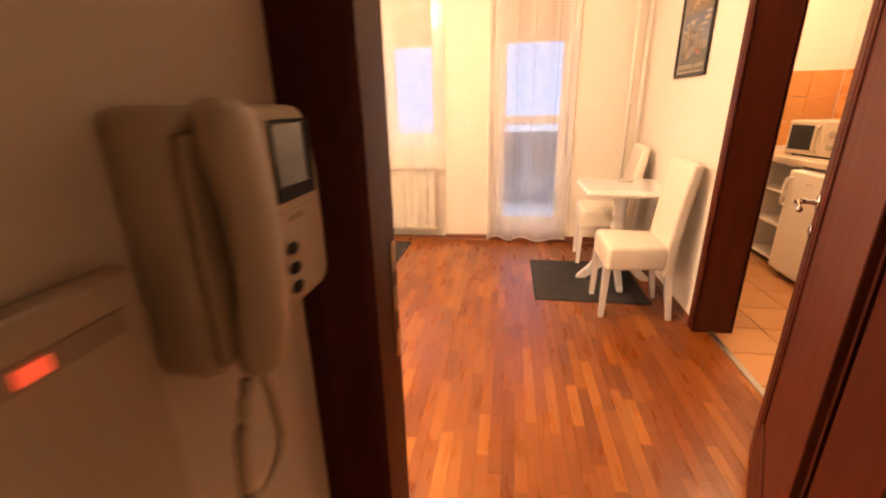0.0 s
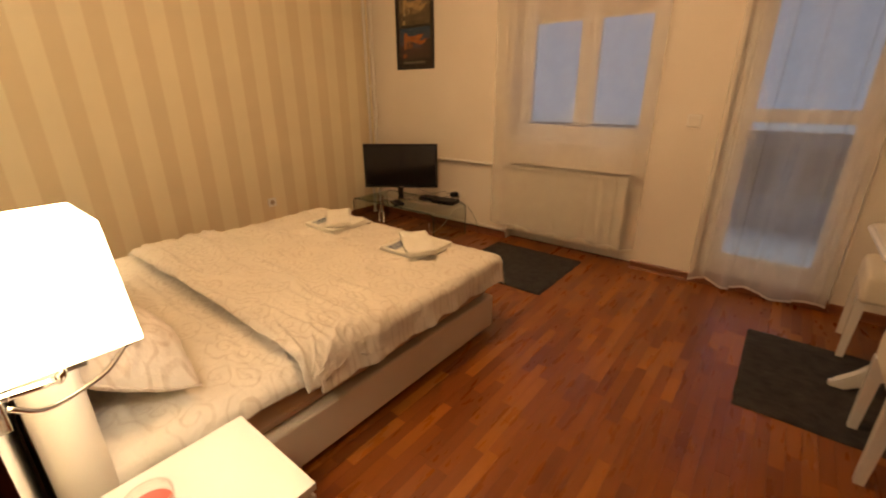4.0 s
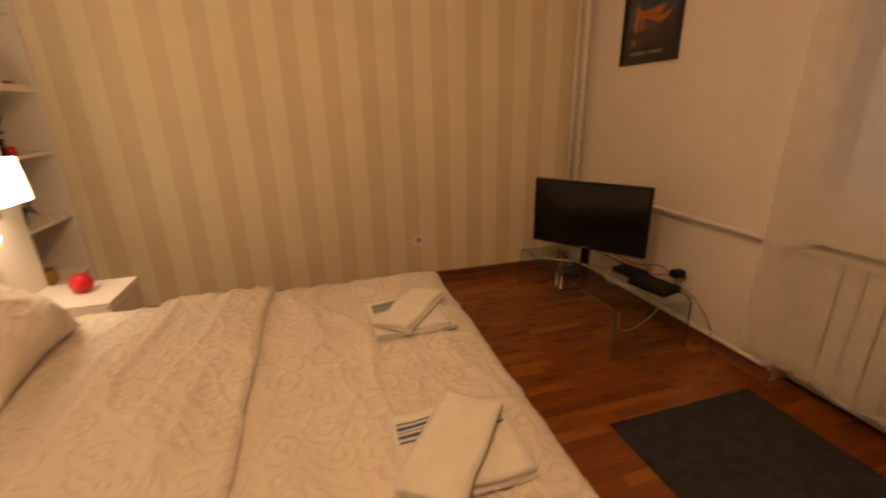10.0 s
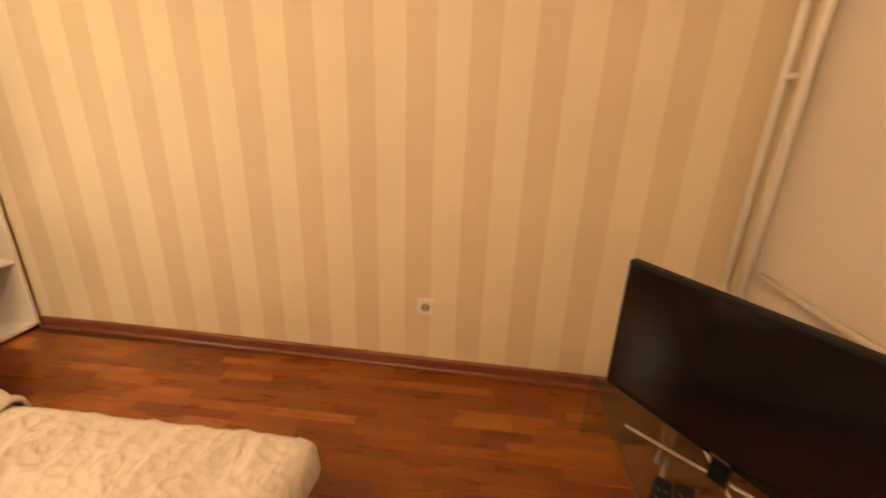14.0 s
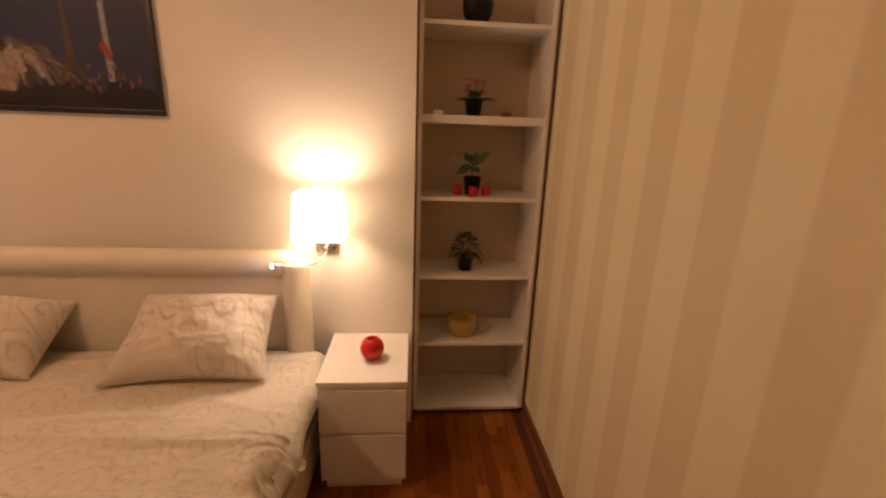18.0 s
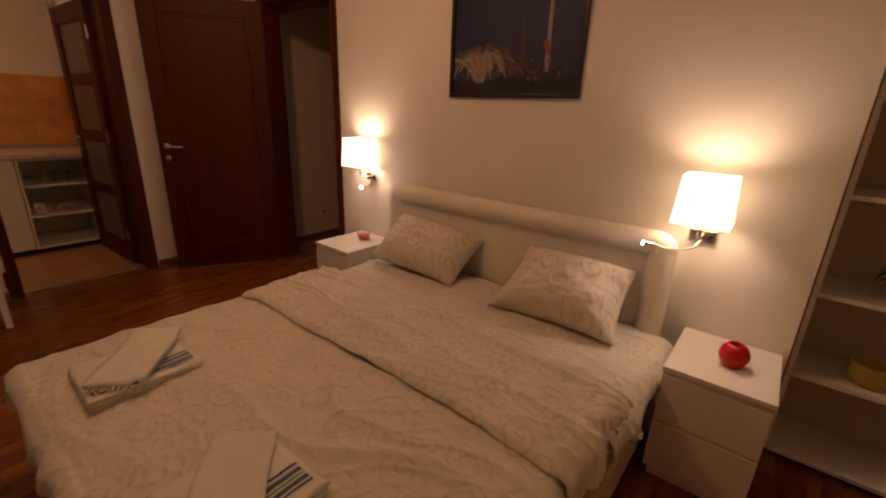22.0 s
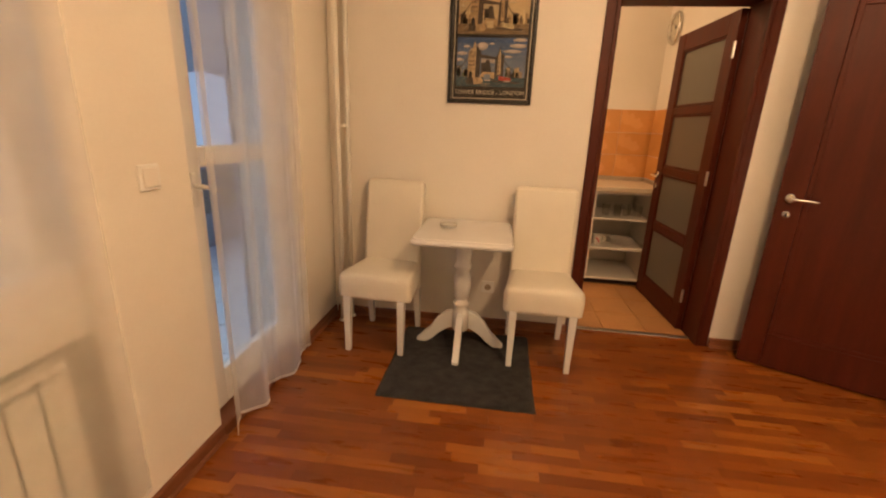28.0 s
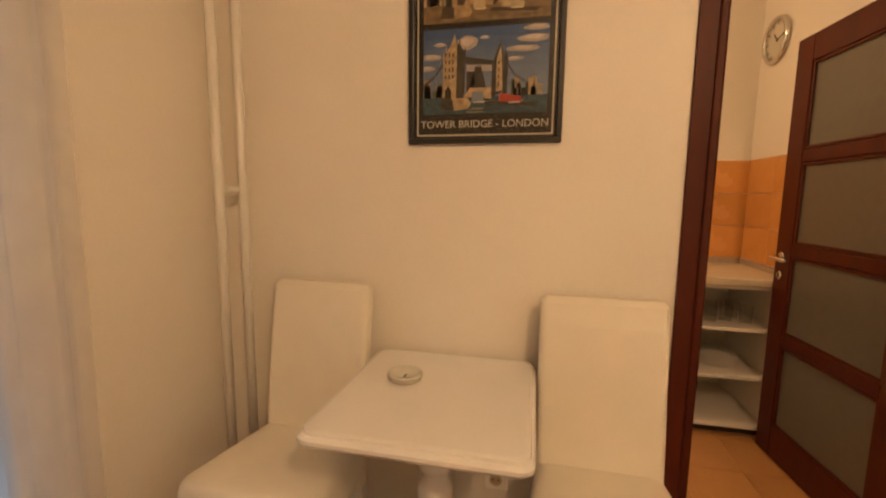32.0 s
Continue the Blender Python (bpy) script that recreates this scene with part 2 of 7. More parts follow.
def wood_strips(name, tones):
    """Lacquered strips: each its own tone between dark heart and pale sap wood, with long grain, flecks and an uneven polish."""
    m = mat(name, tones[1], 0.3, var=0.16, scale=5.0, fine=70, bump=0.05, depth=0.0004, stretch=(8, 0.7, 8), coat=0.12)
    t, n = m.node_tree.links, m.node_tree.nodes
    p = n["Principled BSDF"]
    info, geo, both, wrap = n.new("ShaderNodeObjectInfo"), n.new("ShaderNodeNewGeometry"), n.new("ShaderNodeMath"), n.new("ShaderNodeMath")
    both.operation, wrap.operation = "ADD", "FRACT"
    t.new(info.outputs["Random"], both.inputs[0])
    t.new(geo.outputs["Random Per Island"], both.inputs[1])
    t.new(both.outputs[0], wrap.inputs[0])
    ramp = n.new("ShaderNodeValToRGB")
    e = ramp.color_ramp.elements
    e[0].position, e[0].color = 0.0, (*tones[0], 1)
    e[1].position, e[1].color = 1.0, (*tones[3], 1)
    for pos, c in ((0.3, tones[1]), (0.72, tones[2])):
        e.new(pos).color = (*c, 1)
    t.new(wrap.outputs[0], ramp.inputs[0])
    scale = [x for x in n if x.type == "VECT_MATH"][0]
    t.new(ramp.outputs[0], scale.inputs[0])
    # scuffs dull the lacquer in patches
    co, scuff, r = n.new("ShaderNodeTexCoord"), n.new("ShaderNodeTexNoise"), n.new("ShaderNodeMapRange")
    scuff.inputs["Scale"].default_value, scuff.inputs["Detail"].default_value = 4, 5
    along = n.new("ShaderNodeMapping")
    along.inputs["Scale"].default_value = (6, 1, 1)
    t.new(co.outputs["Object"], along.inputs["Vector"])
    t.new(along.outputs[0], scuff.inputs["Vector"])
    r.inputs["From Min"].default_value, r.inputs["From Max"].default_value = 0.3, 0.7
    r.inputs["To Min"].default_value, r.inputs["To Max"].default_value = 0.25, 0.35
    t.new(scuff.outputs["Fac"], r.inputs["Value"])
    t.new(r.outputs[0], p.inputs["Roughness"])
    p.inputs["Specular IOR Level"].default_value = 0.4
    return m


M = {
    "wall": mat("white_wall_paint", (0.79, 0.735, 0.655), 0.75, var=0.05, scale=1.6, fine=90, bump=0.25, depth=0.0012),
    # wall paint with the hall's warm bounced light put into its colour
    "hall_paint": mat("warm_lit_hall_paint", (0.75, 0.65, 0.53), 0.75, var=0.05, scale=1.6, fine=90, bump=0.25, depth=0.0012),
    "ceiling": mat("ceiling_paint", (0.82, 0.81, 0.78), 0.85, var=0.03),
    "paper": stripes("striped_wallpaper", (0.84, 0.752, 0.545), (0.75, 0.637, 0.435), 0.2445, 1.963, 0.5),
    "parquet": wood_strips("oak_parquet", ((0.16, 0.037, 0.0055), (0.2, 0.051, 0.007), (0.24, 0.067, 0.009), (0.34, 0.112, 0.017))),
    "skirting": mat("skirting_wood", (0.2, 0.07, 0.03), 0.32, var=0.2, scale=3, fine=30, stretch=(3, 3, 12)),
    "mahogany": mat("mahogany", (0.076, 0.0132, 0.005), 0.45, var=0.35, scale=2.2, fine=34, stretch=(9, 9, 0.8), bump=0.05, depth=0.0006),
    "dark_gap": mat("dark_recess", (0.03, 0.018, 0.012), 0.8),
    "white": mat("white_lacquer", (0.8, 0.755, 0.69), 0.35, var=0.03, scale=3, fine=120, bump=0.04, depth=0.0004),
    "gloss": mat("white_gloss_paint", (0.8, 0.78, 0.75), 0.2, var=0.04, scale=4, fine=70, bump=0.05, depth=0.0006, coat=0.4),
    "leather": mat("cream_leatherette", (0.77, 0.71, 0.6), 0.42, var=0.05, scale=6, fine=220, bump=0.2, depth=0.0006),
    "shelf_back": mat("beige_hardboard", (0.6, 0.47, 0.35), 0.6, var=0.06, scale=3, fine=120, bump=0.05, depth=0.0004),
    "bed_base": mat("bed_base_cloth", (0.67, 0.565, 0.44), 0.6, var=0.06, scale=5, fine=200, bump=0.2, depth=0.0006),
    "mattress": mat("mattress_cloth", (0.44, 0.3, 0.2), 0.8, var=0.06, scale=6, fine=240, bump=0.25, depth=0.0008),
    "bedding": scrolls("damask_bedding", (0.71, 0.65, 0.555), (0.605, 0.53, 0.435), 0.125),
    "pillow_case": scrolls("damask_pillow_case", (0.72, 0.64, 0.54), (0.56, 0.46, 0.36), 0.13),
    "towel": mat("terry_towel", (0.83, 0.79, 0.68), 0.95, var=0.08, scale=25, fine=420, bump=0.8, depth=0.003, sheen=0.4),
    "towel_blue": mat("blue_towel_stripe", (0.085, 0.125, 0.22), 0.95, var=0.15, scale=40, fine=420, bump=0.6, depth=0.003),
    "towel_green": mat("green_towel_stripe", (0.08, 0.25, 0.12), 0.95, var=0.15, scale=40, fine=420, bump=0.6, depth=0.003),
    "rug": mat("grey_rug_pile", (0.029, 0.0255, 0.0235), 1.0, var=0.9, scale=17, fine=150, bump=0.9, depth=0.006),
    "chrome": mat("chrome", (0.75, 0.74, 0.72), 0.16, 1.0, var=0.05),
    "steel": mat("brushed_steel", (0.55, 0.54, 0.52), 0.32, 1.0, var=0.08),
    "brass": mat("dull_brass", (0.62, 0.42, 0.24), 0.3, 1.0, var=0.1),
    "black": mat("black_plastic", (0.006, 0.006, 0.0065), 0.5, var=0.2),
    "rubber": mat("grey_rubber_keys", (0.06, 0.06, 0.06), 0.7),
    "joint": mat("parquet_joint", (0.09, 0.026, 0.0065), 0.7, var=0.2),
    "screen": mat("dark_screen", (0.006, 0.006, 0.007), 0.12, var=0.1, bump=0),
    "phone_screen": mat("phone_screen_glass", (0.035, 0.03, 0.027), 0.1, var=0.1, bump=0),
    "cable_w": mat("white_cable", (0.7, 0.67, 0.6), 0.5),
    "glass": glass("clear_glass", (0.93, 0.97, 0.95), 0.02, 0.96, 0.3),
    "clear": glass("thin_clear_glass", (0.99, 0.99, 0.98), 0.05, 0.98),
    "pane": glass("window_pane", (0.93, 0.95, 0.96), shine_at=0.35),
    "picture_glass": glass("picture_glass", (0.99, 0.99, 0.99), 0.09, 0.98, straight=0.012),
    "edge": mat("glass_edge", (0.05, 0.11, 0.09), 0.2),
    "frost": mat("frosted_glass", (0.14, 0.125, 0.1), 0.35, var=0.08, scale=30, fine=300, bump=0.3, depth=0.0006),
    "voile": sheer("white_voile", (0.86, 0.84, 0.82), 0.61),
    "voile_thin": sheer("thin_white_voile", (0.86, 0.83, 0.79), 0.62),
    "voile_hem": sheer("doubled_voile", (0.86, 0.83, 0.79), 0.25),
    "blind": mat("roller_blind_cloth", (0.62, 0.55, 0.49), 0.85, var=0.06, fine=300, bump=0.2),
    "shade": mat("lit_lamp_shade", (0.8, 0.74, 0.62), 0.8, var=0.03, emit=(1.0, 0.8, 0.54), strength=7),
    "led": mat("lit_led", (0.8, 0.8, 0.9), 0.4, emit=(0.8, 0.78, 1.0), strength=160),
    "ceil_glow": mat("lit_ceiling_glass", (0.8, 0.78, 0.7), 0.4, emit=(1.0, 0.72, 0.42), strength=6),
    "red": mat("red_wax", (0.56, 0.006, 0.014), 0.4, var=0.12),
    "pink_wax": mat("pink_wax", (0.6, 0.1, 0.08), 0.4, var=0.1),
    "plate_white": mat("white_socket_plastic", (0.86, 0.84, 0.79), 0.35, var=0.03),
    "yellow": mat("yellow_ceramic", (0.52, 0.37, 0.1), 0.3, var=0.1),
    "leaf": mat("plant_leaf", (0.045, 0.075, 0.03), 0.5, var=0.35, scale=30),
    "petal_pale": mat("pale_petal", (0.5, 0.42, 0.34), 0.6, var=0.2, scale=40),
    "petal": mat("pink_petal", (0.5, 0.2, 0.16), 0.6, var=0.25, scale=40),
    "petal_dark": mat("mauve_petal", (0.2, 0.13, 0.14), 0.6, var=0.3, scale=40),
    "pipe": mat("painted_pipe", (0.76, 0.73, 0.67), 0.32, var=0.05, scale=9, fine=80),
    "radiator": mat("radiator_enamel", (0.8, 0.76, 0.66), 0.32, var=0.04, scale=5, fine=80),
    "cream": mat("cream_plastic", (0.61, 0.51, 0.38), 0.4, var=0.05, scale=8, fine=160, bump=0.08, depth=0.0004),
    # darker cream for darker parts, and for shade painted into wells and grooves
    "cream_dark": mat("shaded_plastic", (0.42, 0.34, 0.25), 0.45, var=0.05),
    "tile_orange": mat("orange_wall_tile", (0.64, 0.31, 0.1), 0.25, var=0.12, scale=6, fine=60, per_piece=0.06),
    "grout": mat("tile_grout", (0.56, 0.33, 0.15), 0.85, var=0.1),
    "tile_floor": mat("terracotta_floor_tile", (0.47, 0.235, 0.09), 0.35, var=0.14, scale=5, fine=50, per_piece=0.07),
    "tile_balcony": mat("pale_balcony_tile", (0.72, 0.73, 0.76), 0.45, var=0.1, scale=4, fine=60, per_piece=0.05),
    "parapet": mat("balcony_plaster", (0.4, 0.39, 0.4), 0.85, var=0.12, scale=3, fine=70, bump=0.4),
    "panel_beige": mat("parapet_panel", (0.3, 0.25, 0.2), 0.8, var=0.12, scale=4, fine=60, bump=0.3),
    "cap": mat("parapet_cap", (0.7, 0.7, 0.72), 0.5, var=0.06),
    # daylight outdoors put into this surface as a bluish glow
    "backdrop": mat("glowing_backdrop", (0.5, 0.52, 0.62), 0.9, var=0.06, scale=0.6, fine=20, emit=(0.57, 0.68, 0.97), strength=0.33),
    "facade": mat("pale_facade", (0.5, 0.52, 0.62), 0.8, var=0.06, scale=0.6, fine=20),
    "led_red": mat("red_indicator", (0.5, 0.05, 0.02), 0.4, emit=(1.0, 0.09, 0.03), strength=0.3),
    "picture_black": mat("black_picture_frame", (0.012, 0.01, 0.009), 0.35, var=0.2),
    "print_black": mat("print_black", (0.02, 0.014, 0.011), 0.3, var=0.2),
    "print_white": mat("print_cream", (0.6, 0.55, 0.45), 0.4),
    "ash_glass": mat("milky_ashtray", (0.62, 0.6, 0.54), 0.15, coat=0.4),
    "wick": mat("dark_wick", (0.02, 0.02, 0.02), 0.8),
}

M["black"].node_tree.nodes["Principled BSDF"].inputs["Specular IOR Level"].default_value = 0.25
M["mahogany"].node_tree.nodes["Principled BSDF"].inputs["Specular IOR Level"].default_value = 0.2
M["frost"].node_tree.nodes["Principled BSDF"].inputs["Specular IOR Level"].default_value = 0.3


# ---- mesh helpers ----
def thing(name, label, category, x=0.0, y=0.0, z=0.0, rz=0.0, group="", kind=""):
    ob = new(name)
    ob.matrix_world = pose(x, y, z, 0, 0, rz)
    ob.empty_display_size = 0.1
    return tagged(ob, label, category, group, kind)


def part(name, bm, material, parent, label="", smooth=False, m=None):
    """One mesh object from a bmesh, under a thing or a part."""
    bmesh.ops.recalc_face_normals(bm, faces=bm.faces)
    me = bpy.data.meshes.new(name)
    bm.to_mesh(me)
    bm.free()
    me.materials.append(M[material] if isinstance(material, str) else material)
    if smooth:
        me.shade_smooth()
    ob = new(name, me)
    if parent:
        ob.parent = parent
    if m is not None:
        ob.matrix_basis = m
    if label:
        ob["label"] = label
    return ob


def box(bm, lo, hi, r=0.0, seg=2):
    lo, hi = Vector(lo), Vector(hi)
    made = bmesh.ops.create_cube(bm, size=1.0)["verts"]
    for v in made:
        v.co = Vector([lo[i] + (v.co[i] + 0.5) * (hi[i] - lo[i]) for i in range(3)])
    if r:
        edges = list({e for v in made for e in v.link_edges})
        bmesh.ops.bevel(bm, geom=edges, offset=r, segments=seg, profile=0.5, affect="EDGES")
    return bm


def boxes(*items, r=0.0, seg=2):
    bm = bmesh.new()
    for lo, hi in items:
        box(bm, lo, hi, r, seg)
    return bm


def one(lo, hi, r=0.0, seg=2):
    return box(bmesh.new(), lo, hi, r, seg)


def ring_mesh(bm, rings, closed=True, caps=True):
    """Joins rows of points, one ring a row, into a skin."""
    rows = [[bm.verts.new(p) for p in ring] for ring in rings]
    k = len(rows[0])
    for a, b in zip(rows, rows[1:]):
        for i in range(k if closed else k - 1):
            bm.faces.new((a[i], a[(i + 1) % k], b[(i + 1) % k], b[i]))
    if caps and closed:
        bm.faces.new(rows[0][::-1])
        bm.faces.new(rows[-1])
    return bm


def lathe(bm, profile, cx=0.0, cy=0.0, k=24, caps=True):
    """profile: rows of (radius, z), from foot to top."""
    return ring_mesh(bm, [[(cx + r * math.cos(2 * math.pi * i / k), cy + r * math.sin(2 * math.pi * i / k), z) for i in range(k)]
                          for r, z in profile], caps=caps)


def tube(bm, points, r, k=8):
    """A round bar along a line of points; r: one radius, or one a point."""
    points = [Vector(p) for p in points]
    rings = []
    for i, p in enumerate(points):
        d = (points[min(i + 1, len(points) - 1)] - points[max(i - 1, 0)]).normalized()
        a = d.cross((0, 0, 1)) if abs(d.z) < 0.95 else d.cross((1, 0, 0))
        a.normalize()
        b = d.cross(a)
        rr = r[i] if isinstance(r, (list, tuple)) else r
        rings.append([p + rr * (math.cos(2 * math.pi * j / k) * a + math.sin(2 * math.pi * j / k) * b) for j in range(k)])
    return ring_mesh(bm, rings)


def bend(points, steps=8):
    """A smooth line through points (Catmull-Rom)."""
    p = [Vector(q) for q in points]
    p = [2 * p[0] - p[1], *p, 2 * p[-1] - p[-2]]
    out = []
    for i in range(1, len(p) - 2):
        for s in range(steps):
            t = s / steps
            out.append(0.5 * (2 * p[i] + (p[i + 1] - p[i - 1]) * t + (2 * p[i - 1] - 5 * p[i] + 4 * p[i + 1] - p[i + 2]) * t * t
                              + (3 * p[i] - p[i - 1] - 3 * p[i + 1] + p[i + 2]) * t ** 3))
    return [*out, p[-2]]


def rounded(w, d, r, k=6):
    """The outline of a rounded rectangle w x d, about the origin."""
    out = []
    for cx, cy, a0 in ((w / 2 - r, d / 2 - r, 0), (-w / 2 + r, d / 2 - r, 90), (-w / 2 + r, -d / 2 + r, 180), (w / 2 - r, -d / 2 + r, 270)):
        for i in range(k + 1):
            a = radians(a0 + 90 * i / k)
            out.append((cx + r * math.cos(a), cy + r * math.sin(a)))
    return out


def fbm(x, y, z=0.0):
    return noise.noise((x, y, z)) + 0.5 * noise.noise((2 * x, 2 * y, z + 7)) + 0.25 * noise.noise((4 * x, 4 * y, z + 3))


def sheet(bm, nx, ny, at):
    """A grid of (nx + 1) x (ny + 1) points at(u, v), u and v from 0 to 1."""
    rows = [[bm.verts.new(at(i / nx, j / ny)) for i in range(nx + 1)] for j in range(ny + 1)]
    for a, b in zip(rows, rows[1:]):
        for i in range(nx):
            bm.faces.new((a[i], a[i + 1], b[i + 1], b[i]))
    return bm


def slab(bm, outline, z0, z1):
    """An upright prism over an outline of (x, y)."""
    return ring_mesh(bm, [[(x, y, z0) for x, y in outline], [(x, y, z1) for x, y in outline]])


def letters(text, size, material, parent, m, label=""):
    """Lettering as a flat mesh, from the built-in font."""
    c = bpy.data.curves.new("lettering", "FONT")
    c.body, c.size, c.align_x, c.align_y, c.extrude = text, size, "CENTER", "CENTER", 0.0003
    tmp = new("lettering", c)
    me = bpy.data.meshes.new_from_object(tmp.evaluated_get(bpy.context.evaluated_depsgraph_get()))
    bpy.data.objects.remove(tmp)
    me.materials.clear()
    me.materials.append(M[material])
    ob = new("lettering", me)
    ob.parent, ob.matrix_basis = parent, m
    return tagged(ob, label)


# ---- the setting ----
CEIL = 2.65


def setting(name, items, material, label, r=0.0):
    return tagged(part(name, boxes(*items, r=r), material, None), label, "wall" if "wall" in name else name.split("_")[0], kind="structure")


tagged(part("wall_west", slab(bmesh.new(), [(-0.27, -0.45), (-0.1, -0.45), (-0.1, 0.4), (-0.018, 3.38), (-0.018, 3.68), (-0.27, 3.68)], -0.02, CEIL), "paper", None),
       "wall papered in beige and cream upright stripes", "wall", kind="structure")
setting("wall_south", [((0.49, -0.18, -0.02), (3.215, 0, CEIL)), ((3.215, -0.18, 2.12), (4.13, 0, CEIL)),
                       ((4.13, -0.12, -0.02), (4.625, 0, CEIL)), ((-0.1, -0.45, -0.02), (0.49, -0.37, CEIL)),
                       ((0.49, -0.45, -0.02), (0.55, -0.18, CEIL)), ((-0.1, -0.37, 2.36), (0.49, 0, CEIL))],
        "wall", "plain white painted wall behind the bed")
setting("wall_north", [((-0.018, 3.38, -0.02), (1.74, 3.68, CEIL)), ((2.88, 3.38, -0.02), (3.32, 3.68, CEIL)),
                       ((4.08, 3.38, -0.02), (4.625, 3.68, CEIL)), ((1.74, 3.38, 2.34), (2.88, 3.68, CEIL)),
                       ((3.32, 3.38, 2.3), (4.08, 3.68, CEIL)), ((1.74, 3.5, -0.02), (2.88, 3.68, 0.9)), ((1.74, 3.398, 0.715), (2.88, 3.5, 0.9))],
        "wall", "white painted window wall with a radiator niche")
setting("wall_east", [((4.625, -0.18, -0.02), (4.82, 0.907, CEIL)), ((4.625, 1.725, -0.02), (4.82, 3.68, CEIL)),
                      ((4.625, 0.907, 2.06), (4.82, 1.725, CEIL))], "wall", "plain cream painted wall beside the kitchen door")
setting("wall_hall_west", [((3.02, -2.4, -0.02), (3.22, -0.18, CEIL))], "hall_paint", "dim plain hallway wall with a door phone")
setting("wall_hall_east", [((4.42, -2.4, -0.02), (4.62, -0.12, CEIL))], "hall_paint", "dim plain hallway wall")
setting("wall_hall_end", [((3.02, -2.6, -0.02), (4.62, -2.4, CEIL))], "hall_paint", "dim plain wall closing the hallway")
kitchen_walls = [setting("wall_kitchen_south", [((4.82, 0.7, -0.02), (6.25, 0.9, CEIL))], "wall", "cream painted kitchen wall with a clock above orange tiles"),
                 setting("wall_kitchen_east", [((6.25, 0.7, -0.02), (6.42, 3.72, CEIL))], "wall", "cream painted kitchen wall above orange tiles"),
                 setting("wall_kitchen_north", [((4.82, 3.53, -0.02), (6.25, 3.72, CEIL))], "wall", "cream painted kitchen wall above orange tiles")]
tagged(part("ceiling", boxes(((-0.2, -2.6, CEIL), (6.42, 3.72, CEIL + 0.15))), "ceiling", None), "plain white ceiling", "ceiling", kind="structure")
floor = tagged(part("floor", boxes(((-0.2, -2.6, -0.1), (4.72, 3.5, -0.0025))), "joint", None),
               "glossy reddish oak strip parquet floor", "floor", kind="structure")
kitchen_floor = tagged(part("floor_kitchen", boxes(((4.72, 0.7, -0.1), (6.42, 3.72, -0.008))), "grout", None),
                       "terracotta tiled kitchen floor", "floor", kind="structure")


# skirting boards with a bright shoe moulding
def skirting(name, x0, y0, x1, y1, nx, ny):
    """A board along the wall from (x0, y0) to (x1, y1); (nx, ny) points into the room."""
    board, shoe = bmesh.new(), bmesh.new()
    prof = [(0, 0), (0.014, 0), (0.014, 0.052), (0.009, 0.06), (0, 0.06)]
    quarter = [(0.0145, 0), (0.028, 0), (0.026, 0.007), (0.021, 0.012), (0.0145, 0.014)]
    for bm, pr in ((board, prof), (shoe, quarter)):
        ring_mesh(bm, [[(x + nx * d, y + ny * d, z) for d, z in pr] for x, y in ((x0, y0), (x1, y1))])
    ob = tagged(part(name, board, "skirting", None), "low reddish wooden skirting board", "skirting", kind="structure")
    part("shoe_moulding", shoe, "skirting", ob)


skirting("baseboard_west", -0.1, 0.4, -0.018, 3.38, 1, 0)
skirting("baseboard_west_niche", -0.1, -0.06, -0.1, 0.4, 1, 0)
skirting("baseboard_north", 0.011, 3.38, 1.74, 3.38, 0, -1)
skirting("baseboard_pier", 2.88, 3.38, 3.32, 3.38, 0, -1)
skirting("baseboard_corner", 4.08, 3.38, 4.61, 3.38, 0, -1)
skirting("baseboard_east", 4.625, 1.765, 4.625, 3.36, -1, 0)
skirting("baseboard_door", 4.625, 0.02, 4.625, 0.857, -1, 0)
skirting("baseboard_south", 0.51, 0, 3.17, 0, 0, 1)
skirting("baseboard_hall", 4.42, -2.38, 4.42, -0.135, -1, 0)


# ---- doors ----
def door_frame(name, label, a, b, top, faces, reveal, first=0.085, far=None, w=0.085):
    """A lined doorway along x from a to b between the wall faces y0 < y1, built lying along x."""
    ob = thing(name, label, "door frame", kind="structure")
    y0, y1 = faces
    far = y0 if far is None else far
    for x0, x1, yy in ((a, a + reveal, y0), (b - reveal, b, far)):
        part("jamb", one((x0, yy - 0.002, 0), (x1, y1 + 0.002, top - reveal), 0.002), "mahogany", ob)
    part("head", one((a, y0 - 0.002, top - reveal), (b, y1 + 0.002, top), 0.002), "mahogany", ob)
    for y, s in ((y1, 1), (y0, -1)):
        for x0, x1 in ((a + 0.02 - first, a + 0.02), (b - 0.02, b + w - 0.02)):
            if s < 0:
                y = y0 if x0 < a else far
            bm = bmesh.new()
            box(bm, (x0, min(y + s * 0.003, y + s * 0.010), 0), (x1, max(y + s * 0.003, y + s * 0.010), top + w - 0.02), 0.003)
            inner = x0 if x0 > (a + b) / 2 else x1
            box(bm, (inner - 0.012, min(y + s * 0.010, y + s * 0.014), 0), (inner + 0.012, max(y + s * 0.010, y + s * 0.014), top), 0.005)
            part("architrave", bm, "mahogany", ob)
        y = y1 if s > 0 else y0
        part("architrave", one((a + 0.021, min(y + s * 0.003, y + s * 0.010), top - 0.02), (b - 0.021, max(y + s * 0.003, y + s * 0.010), top + w - 0.02), 0.005),
             "mahogany", ob)
    return ob


